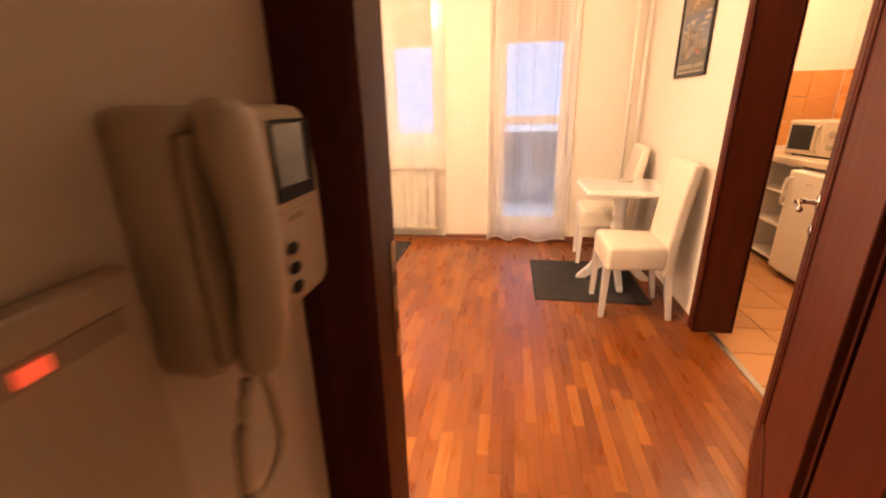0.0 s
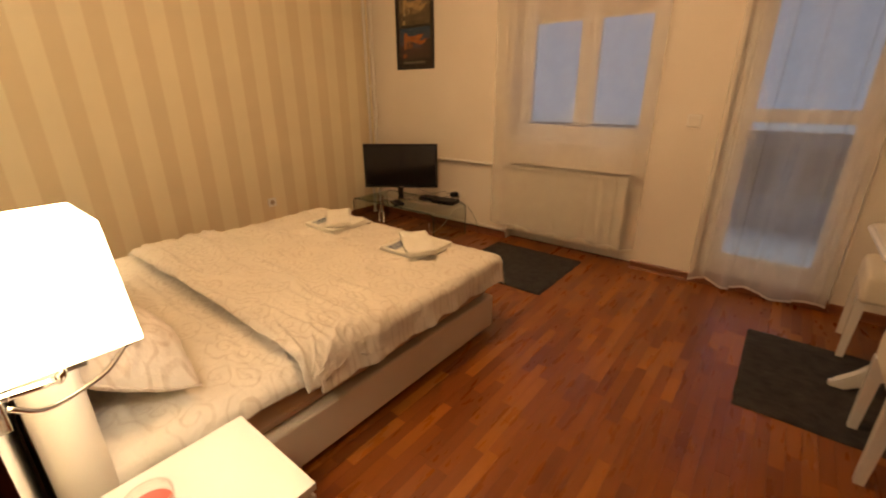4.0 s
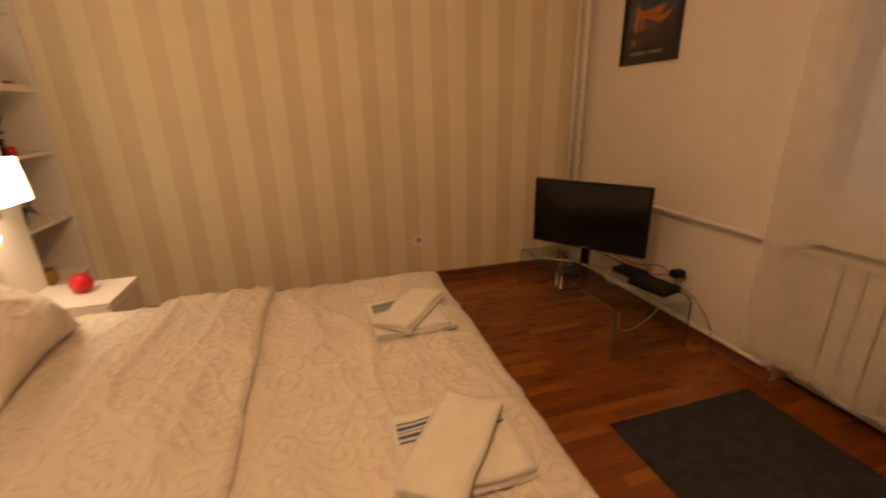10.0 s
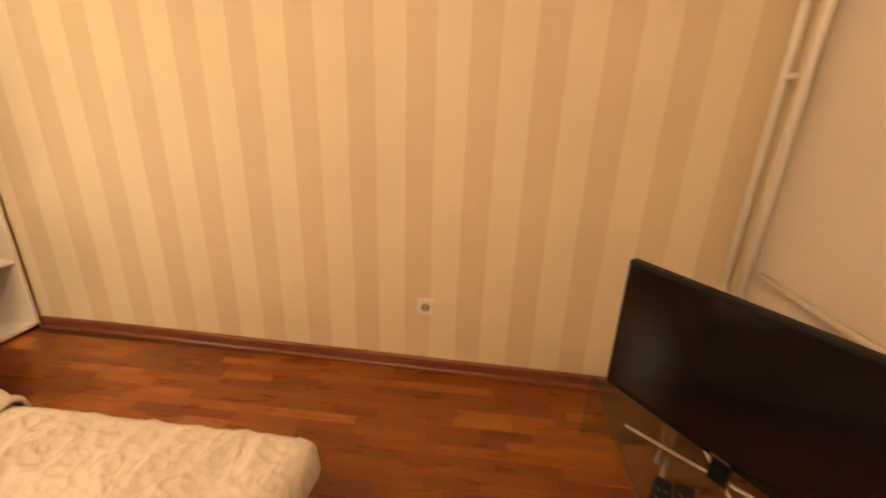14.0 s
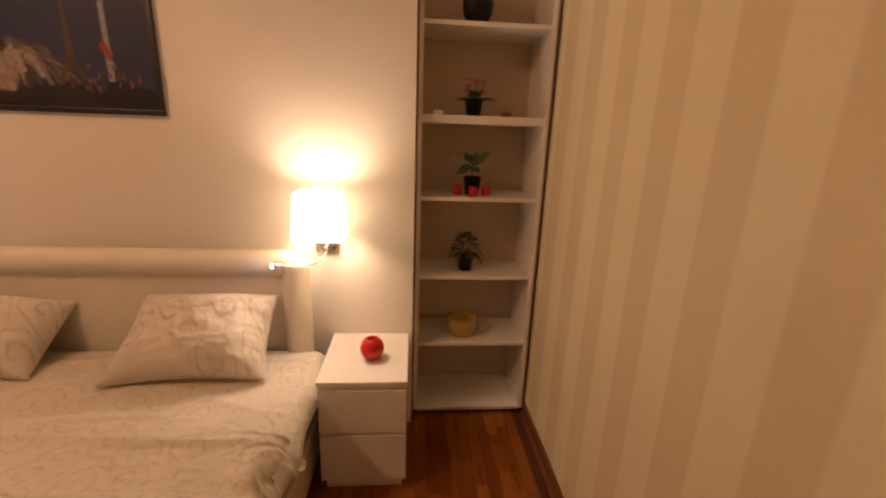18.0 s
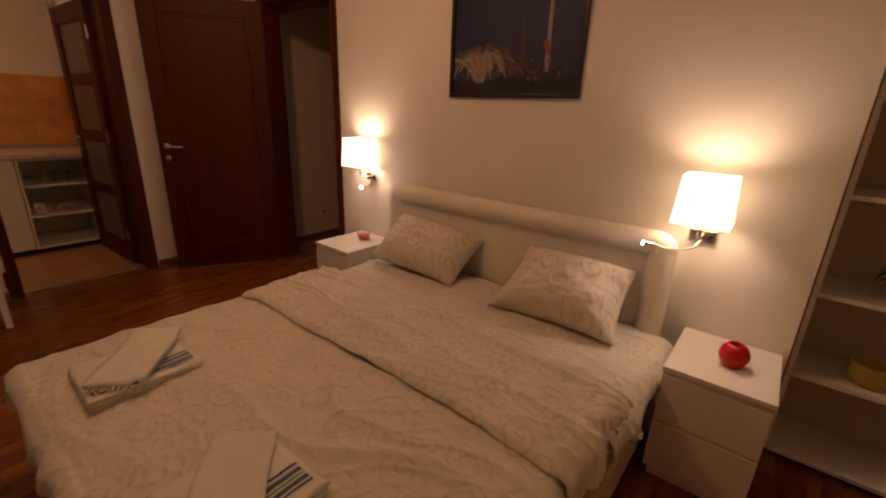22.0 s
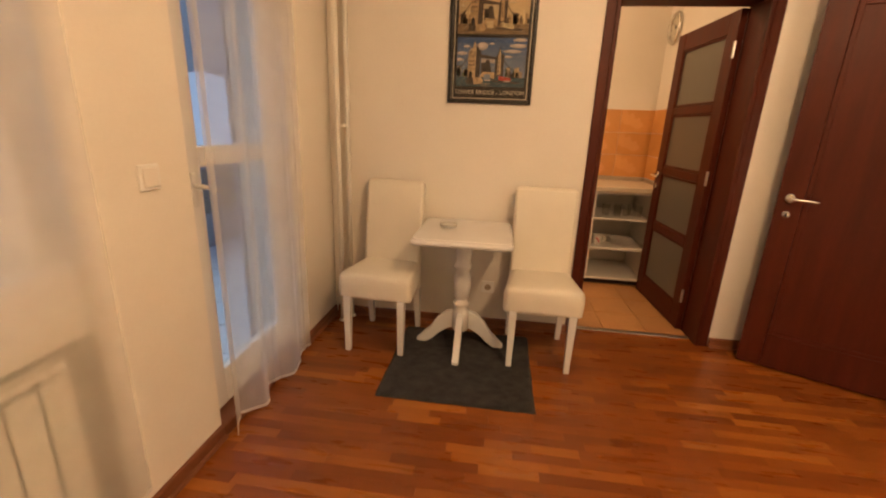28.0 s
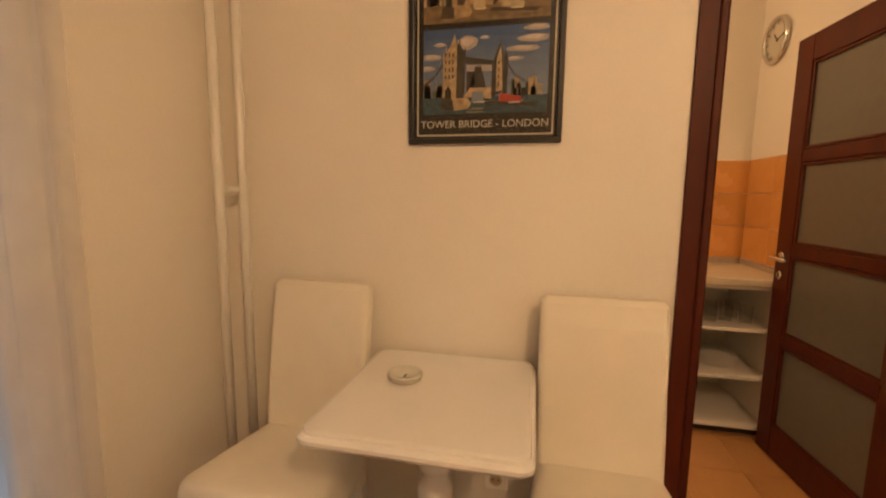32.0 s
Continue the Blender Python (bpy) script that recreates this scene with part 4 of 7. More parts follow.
def pillow(label, foot_w, foot_e, top_w, top_e, open_end, seed):
    """A soft cushion between four seam corners: plump above, flatter below; open_end: -1 or 1, the gathered mouth of the case."""
    ob = thing("pillow", label, "pillow", (foot_w[0] + foot_e[0]) / 2, (foot_w[1] + top_w[1]) / 2, 0.47, group="bed pillows")
    base = Vector(((foot_w[0] + foot_e[0]) / 2, (foot_w[1] + top_w[1]) / 2, 0.47))
    fw, fe, tw, te = (Vector(p) - base for p in (foot_w, foot_e, top_w, top_e))
    up = (fe - fw).cross(tw - fw)
    up = (up if up.z > 0 else -up).normalized()

    def at(side):
        def f(u, v):
            a, b = 2 * u - 1, 2 * v - 1
            plump = max(0.0, (1 - abs(a) ** 3.2) * (1 - abs(b) ** 3.2)) ** 0.6
            bow = 0.055 * (1 - a * a) * abs(b) ** 3 * (1 if b < 0 else -1), 0.05 * (1 - b * b) * abs(a) ** 3 * (1 if a < 0 else -1)
            uu, vv = u + bow[1], v + bow[0]
            p = (fw * (1 - uu) + fe * uu) * (1 - vv) + (tw * (1 - uu) + te * uu) * vv
            crease = 0.012 * fbm(a * 2.4 + seed, b * 2.4, seed) + 0.006 * max(0.0, 1 - 3 * abs(noise.noise((a * 3.5 + b, b * 3.5, seed + 2))))
            end = max(0.0, a * open_end - 0.55) / 0.45
            crease += 0.007 * end * math.sin(b * 17 + 2 * noise.noise((a * 4, b * 4, seed)))
            crease += 0.006 * math.sin(9 * (abs(a) + abs(b)) + seed) * abs(a * b)
            h = 0.13 if side > 0 else 0.055
            p = p - up * 0.03 * (1 - b * b) * abs(a) ** 4
            return p + up * (side * (h * plump + 0.0025) + crease * plump * (1 if side > 0 else 0.4))
        return f

    bm = bmesh.new()
    sheet(bm, 70, 50, at(1))
    sheet(bm, 70, 50, at(-1))
    bmesh.ops.remove_doubles(bm, verts=bm.verts, dist=0.0055)
    part("cushion", bm, "pillow_case", ob, smooth=True)
    # the thin mouth of the case past the filling, in small ruffles
    low, high = (fw, tw) if open_end < 0 else (fe, te)
    out = (fw - fe).normalized() * (1 if open_end < 0 else -1)
    rows = []
    for i in range(61):
        b = i / 60
        p = low + (high - low) * b - out * 0.05 * 4 * b * (1 - b) * 0.55 - up * 0.03 * 4 * b * (1 - b)
        ruffle = 0.0025 * math.sin(i * 0.7 + 2 * noise.noise((i * 0.2, seed, 0)))
        wide = 0.003 + 0.001 * noise.noise((i * 0.3, seed, 4))
        rows.append([p - out * 0.012 + up * 0.004, p + out * wide * 0.6 + up * (0.0025 + ruffle * 0.6), p + out * wide + up * (ruffle + 0.001), p + out * wide + up * (ruffle - 0.001),
                     p + out * wide * 0.6 + up * (ruffle * 0.6 - 0.0015), p - out * 0.012 - up * 0.004])
    part("case_end", ring_mesh(bmesh.new(), rows), "pillow_case", ob, smooth=True)
    return ob


pillow("damask pillow leaning on the headboard by the shelf side", (1.035, 0.375, 0.482), (1.612, 0.418, 0.487), (1.055, 0.098, 0.715), (1.585, 0.092, 0.712), -1, 1.3)
pillow("damask pillow leaning on the headboard by the door side", (1.875, 0.36, 0.482), (2.462, 0.388, 0.508), (1.855, 0.096, 0.68), (2.475, 0.096, 0.722), 1, 4.1)


def towel(label, x, y, z, w, d, h, rz, seed, layers, stripe, fringe):
    """A terry towel folded in layers along x: one cloth that turns back on itself, with woven bars and a fringed end."""
    ob = thing("towel", label, "towel", x, y, z, rz, group="folded towels")
    t = h / layers
    line = []
    for i in range(layers):
        s, zc = (1 if i % 2 == 0 else -1), (i + 0.5) * t
        reach = w / 2 - 0.008 * ((i * 7 + seed) % 3)
        line += [(s * (reach - 2 * reach * k / 10), zc) for k in range(11)]
        if i < layers - 1:
            line += [(-s * (reach + t * 0.55 * math.sin(a)), zc + t / 2 - t / 2 * math.cos(a)) for a in (0.8, 1.57, 2.35)]
    outer, inner = [], []
    for k, (px, pz) in enumerate(line):
        a, b = Vector(line[max(k - 1, 0)]), Vector(line[min(k + 1, len(line) - 1)])
        n = (b - a).normalized()
        outer.append((px - n.y * t * 0.5, pz + n.x * t * 0.5))
        inner.append((px + n.y * t * 0.5, pz - n.x * t * 0.5))
    outline = outer + inner[::-1]

    def warp(px, py, pz):
        q = pz / h
        return (px + 0.012 * q * noise.noise((py * 9, seed, 1)), py + 0.01 * noise.noise((px * 8, seed, pz * 40)),
                pz + q * (0.011 * fbm(px * 7 + seed, py * 7, seed) + 0.012 * max(0, abs(py) / (d / 2) - 0.8) * noise.noise((px * 11, seed, 3))))

    ny = 24
    rows = [[warp(px, (j / ny - 0.5) * d * (1 - 0.02 * (pz / h)), max(pz, 0.0005)) for px, pz in outline] for j in range(ny + 1)]
    part("folded_cloth", ring_mesh(bmesh.new(), rows), "towel", ob, smooth=True)
    for j, (a, b) in enumerate(((0.028, 0.034), (0.041, 0.053), (0.06, 0.064), (0.071, 0.083), (0.092, 0.1)) if stripe else ()):
        def bar(u, v):
            px, py, pz = warp((v - 0.5) * (w - 0.03), -d / 2 + 0.008 + a + u * (b - a), h)
            return px, py, pz + 0.0018
        part("woven_bar", sheet(bmesh.new(), 2, 24, bar), "towel_green" if stripe > 1 and j == 2 else "towel_blue", ob)
    for i in range(fringe):
        px = -w / 2 + 0.012 + (w - 0.024) * i / max(fringe - 1, 1)
        base = Vector(warp(px, d / 2 * 0.98, h * (0.2 + 0.5 * (i % 3) / 2)))
        part("fringe_thread", tube(bmesh.new(), [base, base + Vector((0.004 * math.sin(i), 0.014, -0.002)), base + Vector((0.01 * math.sin(i * 2.1), 0.028, -base.z * 0.7))], [0.0022, 0.0022, 0.0012], 5), "towel", ob)
    return ob


TOP = 0.494
towel("large folded cream towel with blue woven bars", 2.168, 1.655, TOP - 0.004, 0.305, 0.27, 0.034, -91, 1, 3, 1, 7)
towel("small fringed cream towel lying askew on a larger one", 2.186, 1.641, TOP + 0.032, 0.16, 0.34, 0.026, 52, 2, 2, 0, 11)
towel("large folded cream towel with blue and green bars", 1.45, 1.68, TOP - 0.004, 0.30, 0.28, 0.034, -88, 3, 3, 2, 7)
towel("small fringed cream towel laid across a larger one", 1.45, 1.70, TOP + 0.032, 0.165, 0.34, 0.026, 52, 4, 2, 0, 11)


# ---- nightstands, lamps and small things ----
def nightstand(x0, label):
    ob = thing("nightstand", label, "nightstand", x0 + 0.17, 0.205, 0, group="nightstands")
    w, d, h = 0.34, 0.4, 0.49
    part("body", boxes(((-w / 2 + 0.004, -d / 2, 0.03), (-w / 2 + 0.02, d / 2 - 0.02, h - 0.021)), ((w / 2 - 0.02, -d / 2, 0.03), (w / 2 - 0.004, d / 2 - 0.02, h - 0.021)),
                       ((-w / 2 + 0.0205, -d / 2, 0.03), (w / 2 - 0.0205, -d / 2 + 0.01, h - 0.021)), ((-w / 2 + 0.0205, -d / 2 + 0.011, 0.0), (w / 2 - 0.0205, d / 2 - 0.04, 0.05))), "white", ob)
    part("top", one((-w / 2, -d / 2, h - 0.02), (w / 2, d / 2, h), 0.002), "white", ob)
    for z0, z1 in ((0.045, 0.252), (0.264, 0.452)):
        bm = bmesh.new()
        box(bm, (-w / 2 + 0.004, d / 2 - 0.018, z0), (w / 2 - 0.004, d / 2 - 0.002, z1), 0.002)
        box(bm, (-w / 2 + 0.004, d / 2 - 0.019, z1 + 0.0005), (w / 2 - 0.004, d / 2 - 0.011, z1 + 0.011), 0.002)
        part("drawer_front", bm, "white", ob)
    part("plinth", one((-w / 2 + 0.02, d / 2 - 0.03, 0), (w / 2 - 0.02, d / 2 - 0.02, 0.044)), "white", ob)
    return ob


nightstand(0.508, "white two-drawer nightstand beside the built-in shelf")
nightstand(2.65, "white two-drawer nightstand near the entrance door")

ball = thing("round_candle", "round red ball candle with a hollow top on the nightstand", "candle", 0.655, 0.225, 0.49)
part("wax", lathe(bmesh.new(), [(0.02, 0), (0.03, 0.0045), (0.0415, 0.019), (0.0485, 0.038), (0.0485, 0.05), (0.043, 0.068), (0.033, 0.0815), (0.0245, 0.088), (0.0225, 0.0885), (0.0205, 0.087), (0.02, 0.078),
                                (0.017, 0.066), (0.004, 0.062)], k=32), "red", ball, smooth=True)
part("wick", tube(bmesh.new(), [(0, 0, 0.06), (0.002, 0.001, 0.074)], 0.0012, 6), "wick", ball)
bowl = thing("candle_bowl", "red candle in a clear glass bowl on the nightstand", "candle", 2.80, 0.145, 0.49)
part("glass_bowl", lathe(bmesh.new(), [(0.03, 0), (0.038, 0.004), (0.044, 0.03), (0.046, 0.062), (0.0435, 0.062), (0.0415, 0.03), (0.036, 0.0075), (0.0, 0.0075)], k=28, caps=False),
     "clear", bowl, smooth=True)
part("wax", lathe(bmesh.new(), [(0.033, 0.0085), (0.0365, 0.011), (0.0405, 0.036), (0.038, 0.038), (0.0, 0.037)], k=28, caps=False), "pink_wax", bowl, smooth=True)
part("wick", tube(bmesh.new(), [(0, 0, 0.036), (0.001, 0, 0.046)], 0.0012, 6), "wick", bowl)


def wall_lamp(label, x, z, tip, glow, cx, cy):
    """A box shade tapering upwards on a chrome wall plate, with a reading light on a gooseneck; tip: where its head points from, relative."""
    ob = thing("wall_lamp", label, "wall lamp", x, 0.002, z, group="bedside wall lamps")
    part("wall_plate", one((-0.05, 0, -0.05), (0.05, 0.018, 0.0), 0.003), "chrome", ob)
    z0, z1 = 0.048, 0.228
    part("arm", tube(bmesh.new(), bend([(0, 0.018, -0.02), (0, 0.07, -0.024), (cx, cy - 0.014, -0.012), (cx, cy, 0.031)], 6), 0.007, 10), "chrome", ob, smooth=True)
    part("bracket", one((cx - 0.085, cy - 0.012, 0.0335), (cx + 0.085, cy + 0.012, 0.0475), 0.002), "steel", ob, "dark steel bar under the shade")
    part("switch", lathe(bmesh.new(), [(0.008, -0.0), (0.008, 0.012)], 0, 0, 14), "black", ob, m=pose(-0.03, 0.018, -0.025, -90, 0, 0))
    part("bulb_holder", lathe(bmesh.new(), [(0.016, 0.0478), (0.016, 0.06), (0.011, 0.064)], cx, cy, 16), "gloss", ob, smooth=True)
    part("bulb", lathe(bmesh.new(), [(0.012, 0.065), (0.02, 0.075), (0.022, 0.088), (0.016, 0.1), (0.004, 0.105)], cx, cy, 16), "shade", ob, smooth=True)
    rings = []
    for zz, q, inset in ((z0, 1.0, 0), (z1, 0.88, 0), (z1, 0.88, 0.002), (z0, 1.0, 0.002)):
        rings.append([(cx + px * q, cy + py * q, zz) for px, py in rounded(0.192 - 2 * inset, 0.16 - 2 * inset, 0.006 - inset)])
    part("shade", ring_mesh(bmesh.new(), [*rings, rings[0]], caps=False), "shade", ob, "glowing white cloth shade")
    tx, ty, tz = tip
    neck = part("gooseneck", tube(bmesh.new(), bend([(0.0, 0.02, -0.04), (tx * 0.15, 0.06, -0.075), (tx * 0.5, ty * 0.7, tz - 0.025), (tx * 0.85, ty * 0.95, tz - 0.008)], 8), 0.0045, 8),
                "chrome", ob, "flexible chrome neck", True)
    d = Vector((tx * 0.6, ty * 0.35, 0.012)).normalized() * 0.035
    a = Vector((tx * 0.85, ty * 0.95, tz - 0.008))
    part("reading_head", tube(bmesh.new(), [a, a + 0.3 * d, a + 1.0 * d, a + 1.3 * d], [0.006, 0.009, 0.0115, 0.0105], 12), "chrome", neck, smooth=True)
    part("lit_lens", tube(bmesh.new(), [a + 1.305 * d, a + 1.38 * d], [0.0095, 0.007], 12), "led", neck, smooth=True)
    lamp("wall_lamp_light", "POINT", 15.0, (1.0, 0.82, 0.65), pose(x + cx, cy + 0.002, z + 0.15), radius=0.05)
    lamp("reading_light", "POINT", glow, (0.75, 0.75, 1.0), pose(*(Vector((x, 0.002, z)) + a + 1.7 * d)), radius=0.01)
    return ob


wall_lamp("lit wall lamp beside the built-in shelf", 0.862, 0.928, (0.161, 0.185, -0.05), 0.05, 0.0, 0.135)
wall_lamp("lit wall lamp near the entrance door", 2.858, 0.928, (-0.123, 0.20, -0.055), 0.7, 0.02, 0.097)


# ---- pictures ----
def framed(name, label, w, h, x, y, z, rz, bar=0.018, deep=0.018):
    """A framed print, its foot at z; local x along the wall, y out of it."""
    ob = thing(name, label, "picture", x, y, z, rz, group="framed pictures")
    for lo, hi in (((-w / 2, 0, 0), (w / 2, deep, bar)), ((-w / 2, 0, h - bar), (w / 2, deep, h)), ((-w / 2, 0, bar), (-w / 2 + bar, deep, h - bar)),
                   ((w / 2 - bar, 0, bar), (w / 2, deep, h - bar))):
        part("frame_bar", one(lo, hi, 0.003), "picture_black", ob)
    part("glass", one((-w / 2 + bar - 0.002, 0.0105, bar - 0.002), (w / 2 - bar + 0.002, 0.0125, h - bar + 0.002)), "picture_glass", ob, "clear picture glass")
    return ob


INK = {}


def ink(r, g, b, rough=0.55, var=0.18, scale=14.0):
    key = (r, g, b, var)
    if key not in INK:
        INK[key] = mat("print_ink", (r, g, b), rough, var=var, scale=scale, fine=70, bump=0)
    return INK[key]


def patch(parent, outline, y, material):
    """A flat printed shape: an outline of (x, z), facing out of the wall."""
    bm = bmesh.new()
    bm.faces.new([bm.verts.new((x, y, z)) for x, z in outline])
    return part("print", bm, material, parent)


def rect(x0, z0, x1, z1):
    return [(x0, z0), (x1, z0), (x1, z1), (x0, z1)]


def cloud(cx, cz, w, h, seed):
    return [(cx + w / 2 * math.cos(a / 9 * math.pi) * (1 + 0.25 * noise.noise((a, seed, 0.3))),
             cz + h / 2 * math.sin(a / 9 * math.pi) * (1 + 0.3 * noise.noise((a, seed, 2.3)))) for a in range(18)]


def sky_strips(poly, v0, v1, top, bottom, count=7):
    """An even fade from one tone to another, in printed strips."""
    for i in range(count):
        k = (i + 0.5) / count
        poly(rect(0, v0 + (v1 - v0) * i / count, 1, v0 + (v1 - v0) * (i + 1) / count), 0, ink(*[round(b + (t - b) * k, 4) for t, b in zip(top, bottom)], var=0.3, scale=9))


def bridge_scene(ob, x0, z0, w, h, tone, seed):
    """Two gothic bridge towers over a river under a cloudy sky; tone: the colours of sky, low sky, cloud, stone, shade, water, roofs, trees."""
    X, Z = (lambda u: x0 + w - u * w), (lambda v: z0 + v * h)
    poly = lambda pts, k, m: patch(ob, [(X(u), Z(v)) for u, v in pts], 0.0062 + 0.0002 * k, m)
    c = {k: ink(*v, var=0.45, scale=70) for k, v in tone.items() if k not in ("sky", "low", "cloud")}
    c["cloud"] = ink(*tone["cloud"], var=0.35, scale=26)
    pale = ink(*[q * 0.72 for q in tone["cloud"]], var=0.35, scale=26)
    rnd = random.Random(seed)
    sky_strips(poly, 0.2, 1.0, tone["sky"], tone["low"])
    for n, (u, v, a, b) in enumerate(((0.9, 0.96, 0.2, 0.07), (0.88, 0.84, 0.24, 0.09), (0.8, 0.73, 0.26, 0.07), (0.36, 0.83, 0.17, 0.16), (0.07, 0.68, 0.16, 0.07), (0.5, 0.88, 0.08, 0.03), (0.14, 0.82, 0.1, 0.05),
                                      (0.03, 0.55, 0.14, 0.06), (0.74, 0.62, 0.14, 0.04))):
        for k, q in ((1, 1.0), (2, 0.62)):
            poly([(min(max(p, 0.002), 0.998), min(max(z, 0.002), 0.998)) for p, z in cloud(u, v + 0.012 * (k - 1), a * q, b * q, n)], k, pale if k == 1 else c["cloud"])
    for n in range(26):
        u = rnd.uniform(0.0, 0.16) if n % 3 == 0 else rnd.uniform(0.68, 0.97)
        a, b = rnd.uniform(0.015, 0.05), rnd.uniform(0.06, 0.2)
        poly(rect(u, 0.2, min(u + a, 0.998), 0.22 + b), 3 + n % 3, c[("roofs", "stone", "trees", "shade")[n % 4]])
    poly(rect(0, 0, 1, 0.2), 2, c["water"])
    for n in range(14):
        u, v = rnd.uniform(0.0, 0.85), rnd.uniform(0.01, 0.16)
        poly(rect(u, v, u + rnd.uniform(0.05, 0.15), v + 0.008), 3, c["roofs" if n % 2 else "shade"])
    poly([(0.35, 0.67), (0.57, 0.61), (0.57, 0.565), (0.35, 0.585)], 6, c["shade"])
    poly([(0.36, 0.575), (0.56, 0.56), (0.56, 0.49), (0.36, 0.5)], 3, pale)
    poly([(0.43, 0.55), (0.475, 0.55), (0.52, 0.3), (0.38, 0.3)], 6, c["shade"])
    poly([(0.36, 0.5), (0.42, 0.49), (0.43, 0.34), (0.36, 0.26)], 6, c["shade"])
    poly([(0.34, 0.2), (0.39, 0.31), (0.56, 0.3), (0.56, 0.17)], 7, c["stone"])
    for s in (0.0, 0.02):
        poly([(0.0, 0.34 + s), (0.09, 0.44 + s), (0.17, 0.6 + s), (0.17, 0.585 + s), (0.09, 0.425 + s), (0.0, 0.325 + s)], 6, c["shade"])
        poly([(0.69, 0.55 + s), (0.75, 0.42 + s), (0.82, 0.36 + s), (0.82, 0.35 + s), (0.75, 0.41 + s), (0.69, 0.53 + s)], 6, c["shade"])
    # the near tower: lit face, shaded face, pinnacles, arch, pier
    poly([(0.168, 0.1), (0.165, 0.68), (0.18, 0.7), (0.225, 0.8), (0.258, 0.94), (0.28, 0.8), (0.275, 0.09)], 8, c["stone"])
    poly([(0.275, 0.1), (0.28, 0.8), (0.3, 0.84), (0.315, 0.78), (0.35, 0.7), (0.345, 0.24), (0.315, 0.15)], 8, c["shade"])
    for u, v in ((0.172, 0.74), (0.192, 0.79), (0.345, 0.78), (0.3, 0.86)):
        poly([(u - 0.009, v - 0.09), (u + 0.009, v - 0.09), (u, v + 0.03)], 9, c["stone" if u < 0.25 else "shade"])
    for n in range(12):
        u, v = 0.182 + 0.03 * (n % 3), 0.42 + 0.085 * (n // 3)
        poly(rect(u, v, u + 0.011, v + 0.045), 9, c["shade"])
    poly([(0.18, 0.1), (0.235, 0.08), (0.235, 0.28), (0.21, 0.33), (0.185, 0.29)], 9, M["print_black"])
    poly([(0.14, 0.06), (0.25, 0.04), (0.25, 0.17), (0.16, 0.2)], 10, c["shade"])
    poly([(0.26, 0.04), (0.38, 0.06), (0.4, 0.13), (0.37, 0.19), (0.27, 0.19)], 10, c["stone"])
    # the far tower
    poly([(0.56, 0.17), (0.565, 0.6), (0.59, 0.67), (0.625, 0.82), (0.65, 0.68), (0.66, 0.26)], 8, c["shade"])
    poly([(0.597, 0.25), (0.6, 0.62), (0.63, 0.78), (0.642, 0.6), (0.65, 0.26)], 9, c["stone"])
    poly([(0.65, 0.2), (0.655, 0.66), (0.668, 0.72), (0.69, 0.64), (0.685, 0.22)], 9, c["shade"])
    for n in range(4):
        poly(rect(0.612, 0.32 + 0.08 * n, 0.622, 0.36 + 0.08 * n), 10, c["shade"])
    poly(rect(0.405, 0.14, 0.5, 0.26), 10, ink(*tone["low"]))
    poly(rect(0.42, 0.125, 0.51, 0.142), 11, c["cloud"])
    poly([(0.62, 0.14), (0.8, 0.11), (0.8, 0.19), (0.63, 0.23)], 10, ink(*tone["boat"], var=0.4, scale=60))
    poly([(0.53, 0.1), (0.9, 0.07), (0.94, 0.11), (0.55, 0.14)], 11, c["shade"])
    poly(rect(0.7, 0.11, 0.79, 0.13), 12, c["cloud"])


tower = framed("framed_picture", "black-framed poster of a London bridge in two views", 0.495, 0.69, 4.623, 2.381, 1.455, 90)
patch(tower, rect(-0.2285, 0.0185, 0.2285, 0.6715), 0.004, M["print_black"])
bm = bmesh.new()
for lo, hi in (((-0.221, 0.0045, 0.026), (-0.216, 0.0052, 0.664)), ((0.216, 0.0045, 0.026), (0.221, 0.0052, 0.664)),
               ((-0.216, 0.0045, 0.026), (0.216, 0.0052, 0.031)), ((-0.216, 0.0045, 0.659), (0.216, 0.0052, 0.664))):
    box(bm, lo, hi)
part("mount_line", bm, "print_white", tower)
bridge_scene(tower, -0.2, 0.095, 0.4, 0.265, dict(sky=(0.035, 0.085, 0.22), low=(0.2, 0.24, 0.3), cloud=(0.55, 0.47, 0.42), stone=(0.42, 0.3, 0.17), shade=(0.05, 0.038, 0.03),
                                                  water=(0.04, 0.075, 0.09), roofs=(0.3, 0.24, 0.17), trees=(0.07, 0.09, 0.04), boat=(0.4, 0.05, 0.03)), 1)
bridge_scene(tower, -0.2, 0.378, 0.4, 0.265, dict(sky=(0.5, 0.36, 0.18), low=(0.55, 0.42, 0.23), cloud=(0.62, 0.5, 0.3), stone=(0.4, 0.27, 0.13), shade=(0.07, 0.045, 0.025),
                                                  water=(0.2, 0.13, 0.06), roofs=(0.3, 0.2, 0.1), trees=(0.14, 0.09, 0.05), boat=(0.45, 0.36, 0.2)), 2)
letters("TOWER BRIDGE - LONDON", 0.033, "print_white", tower, pose(0, 0.0058, 0.062, 90, 0, 180))

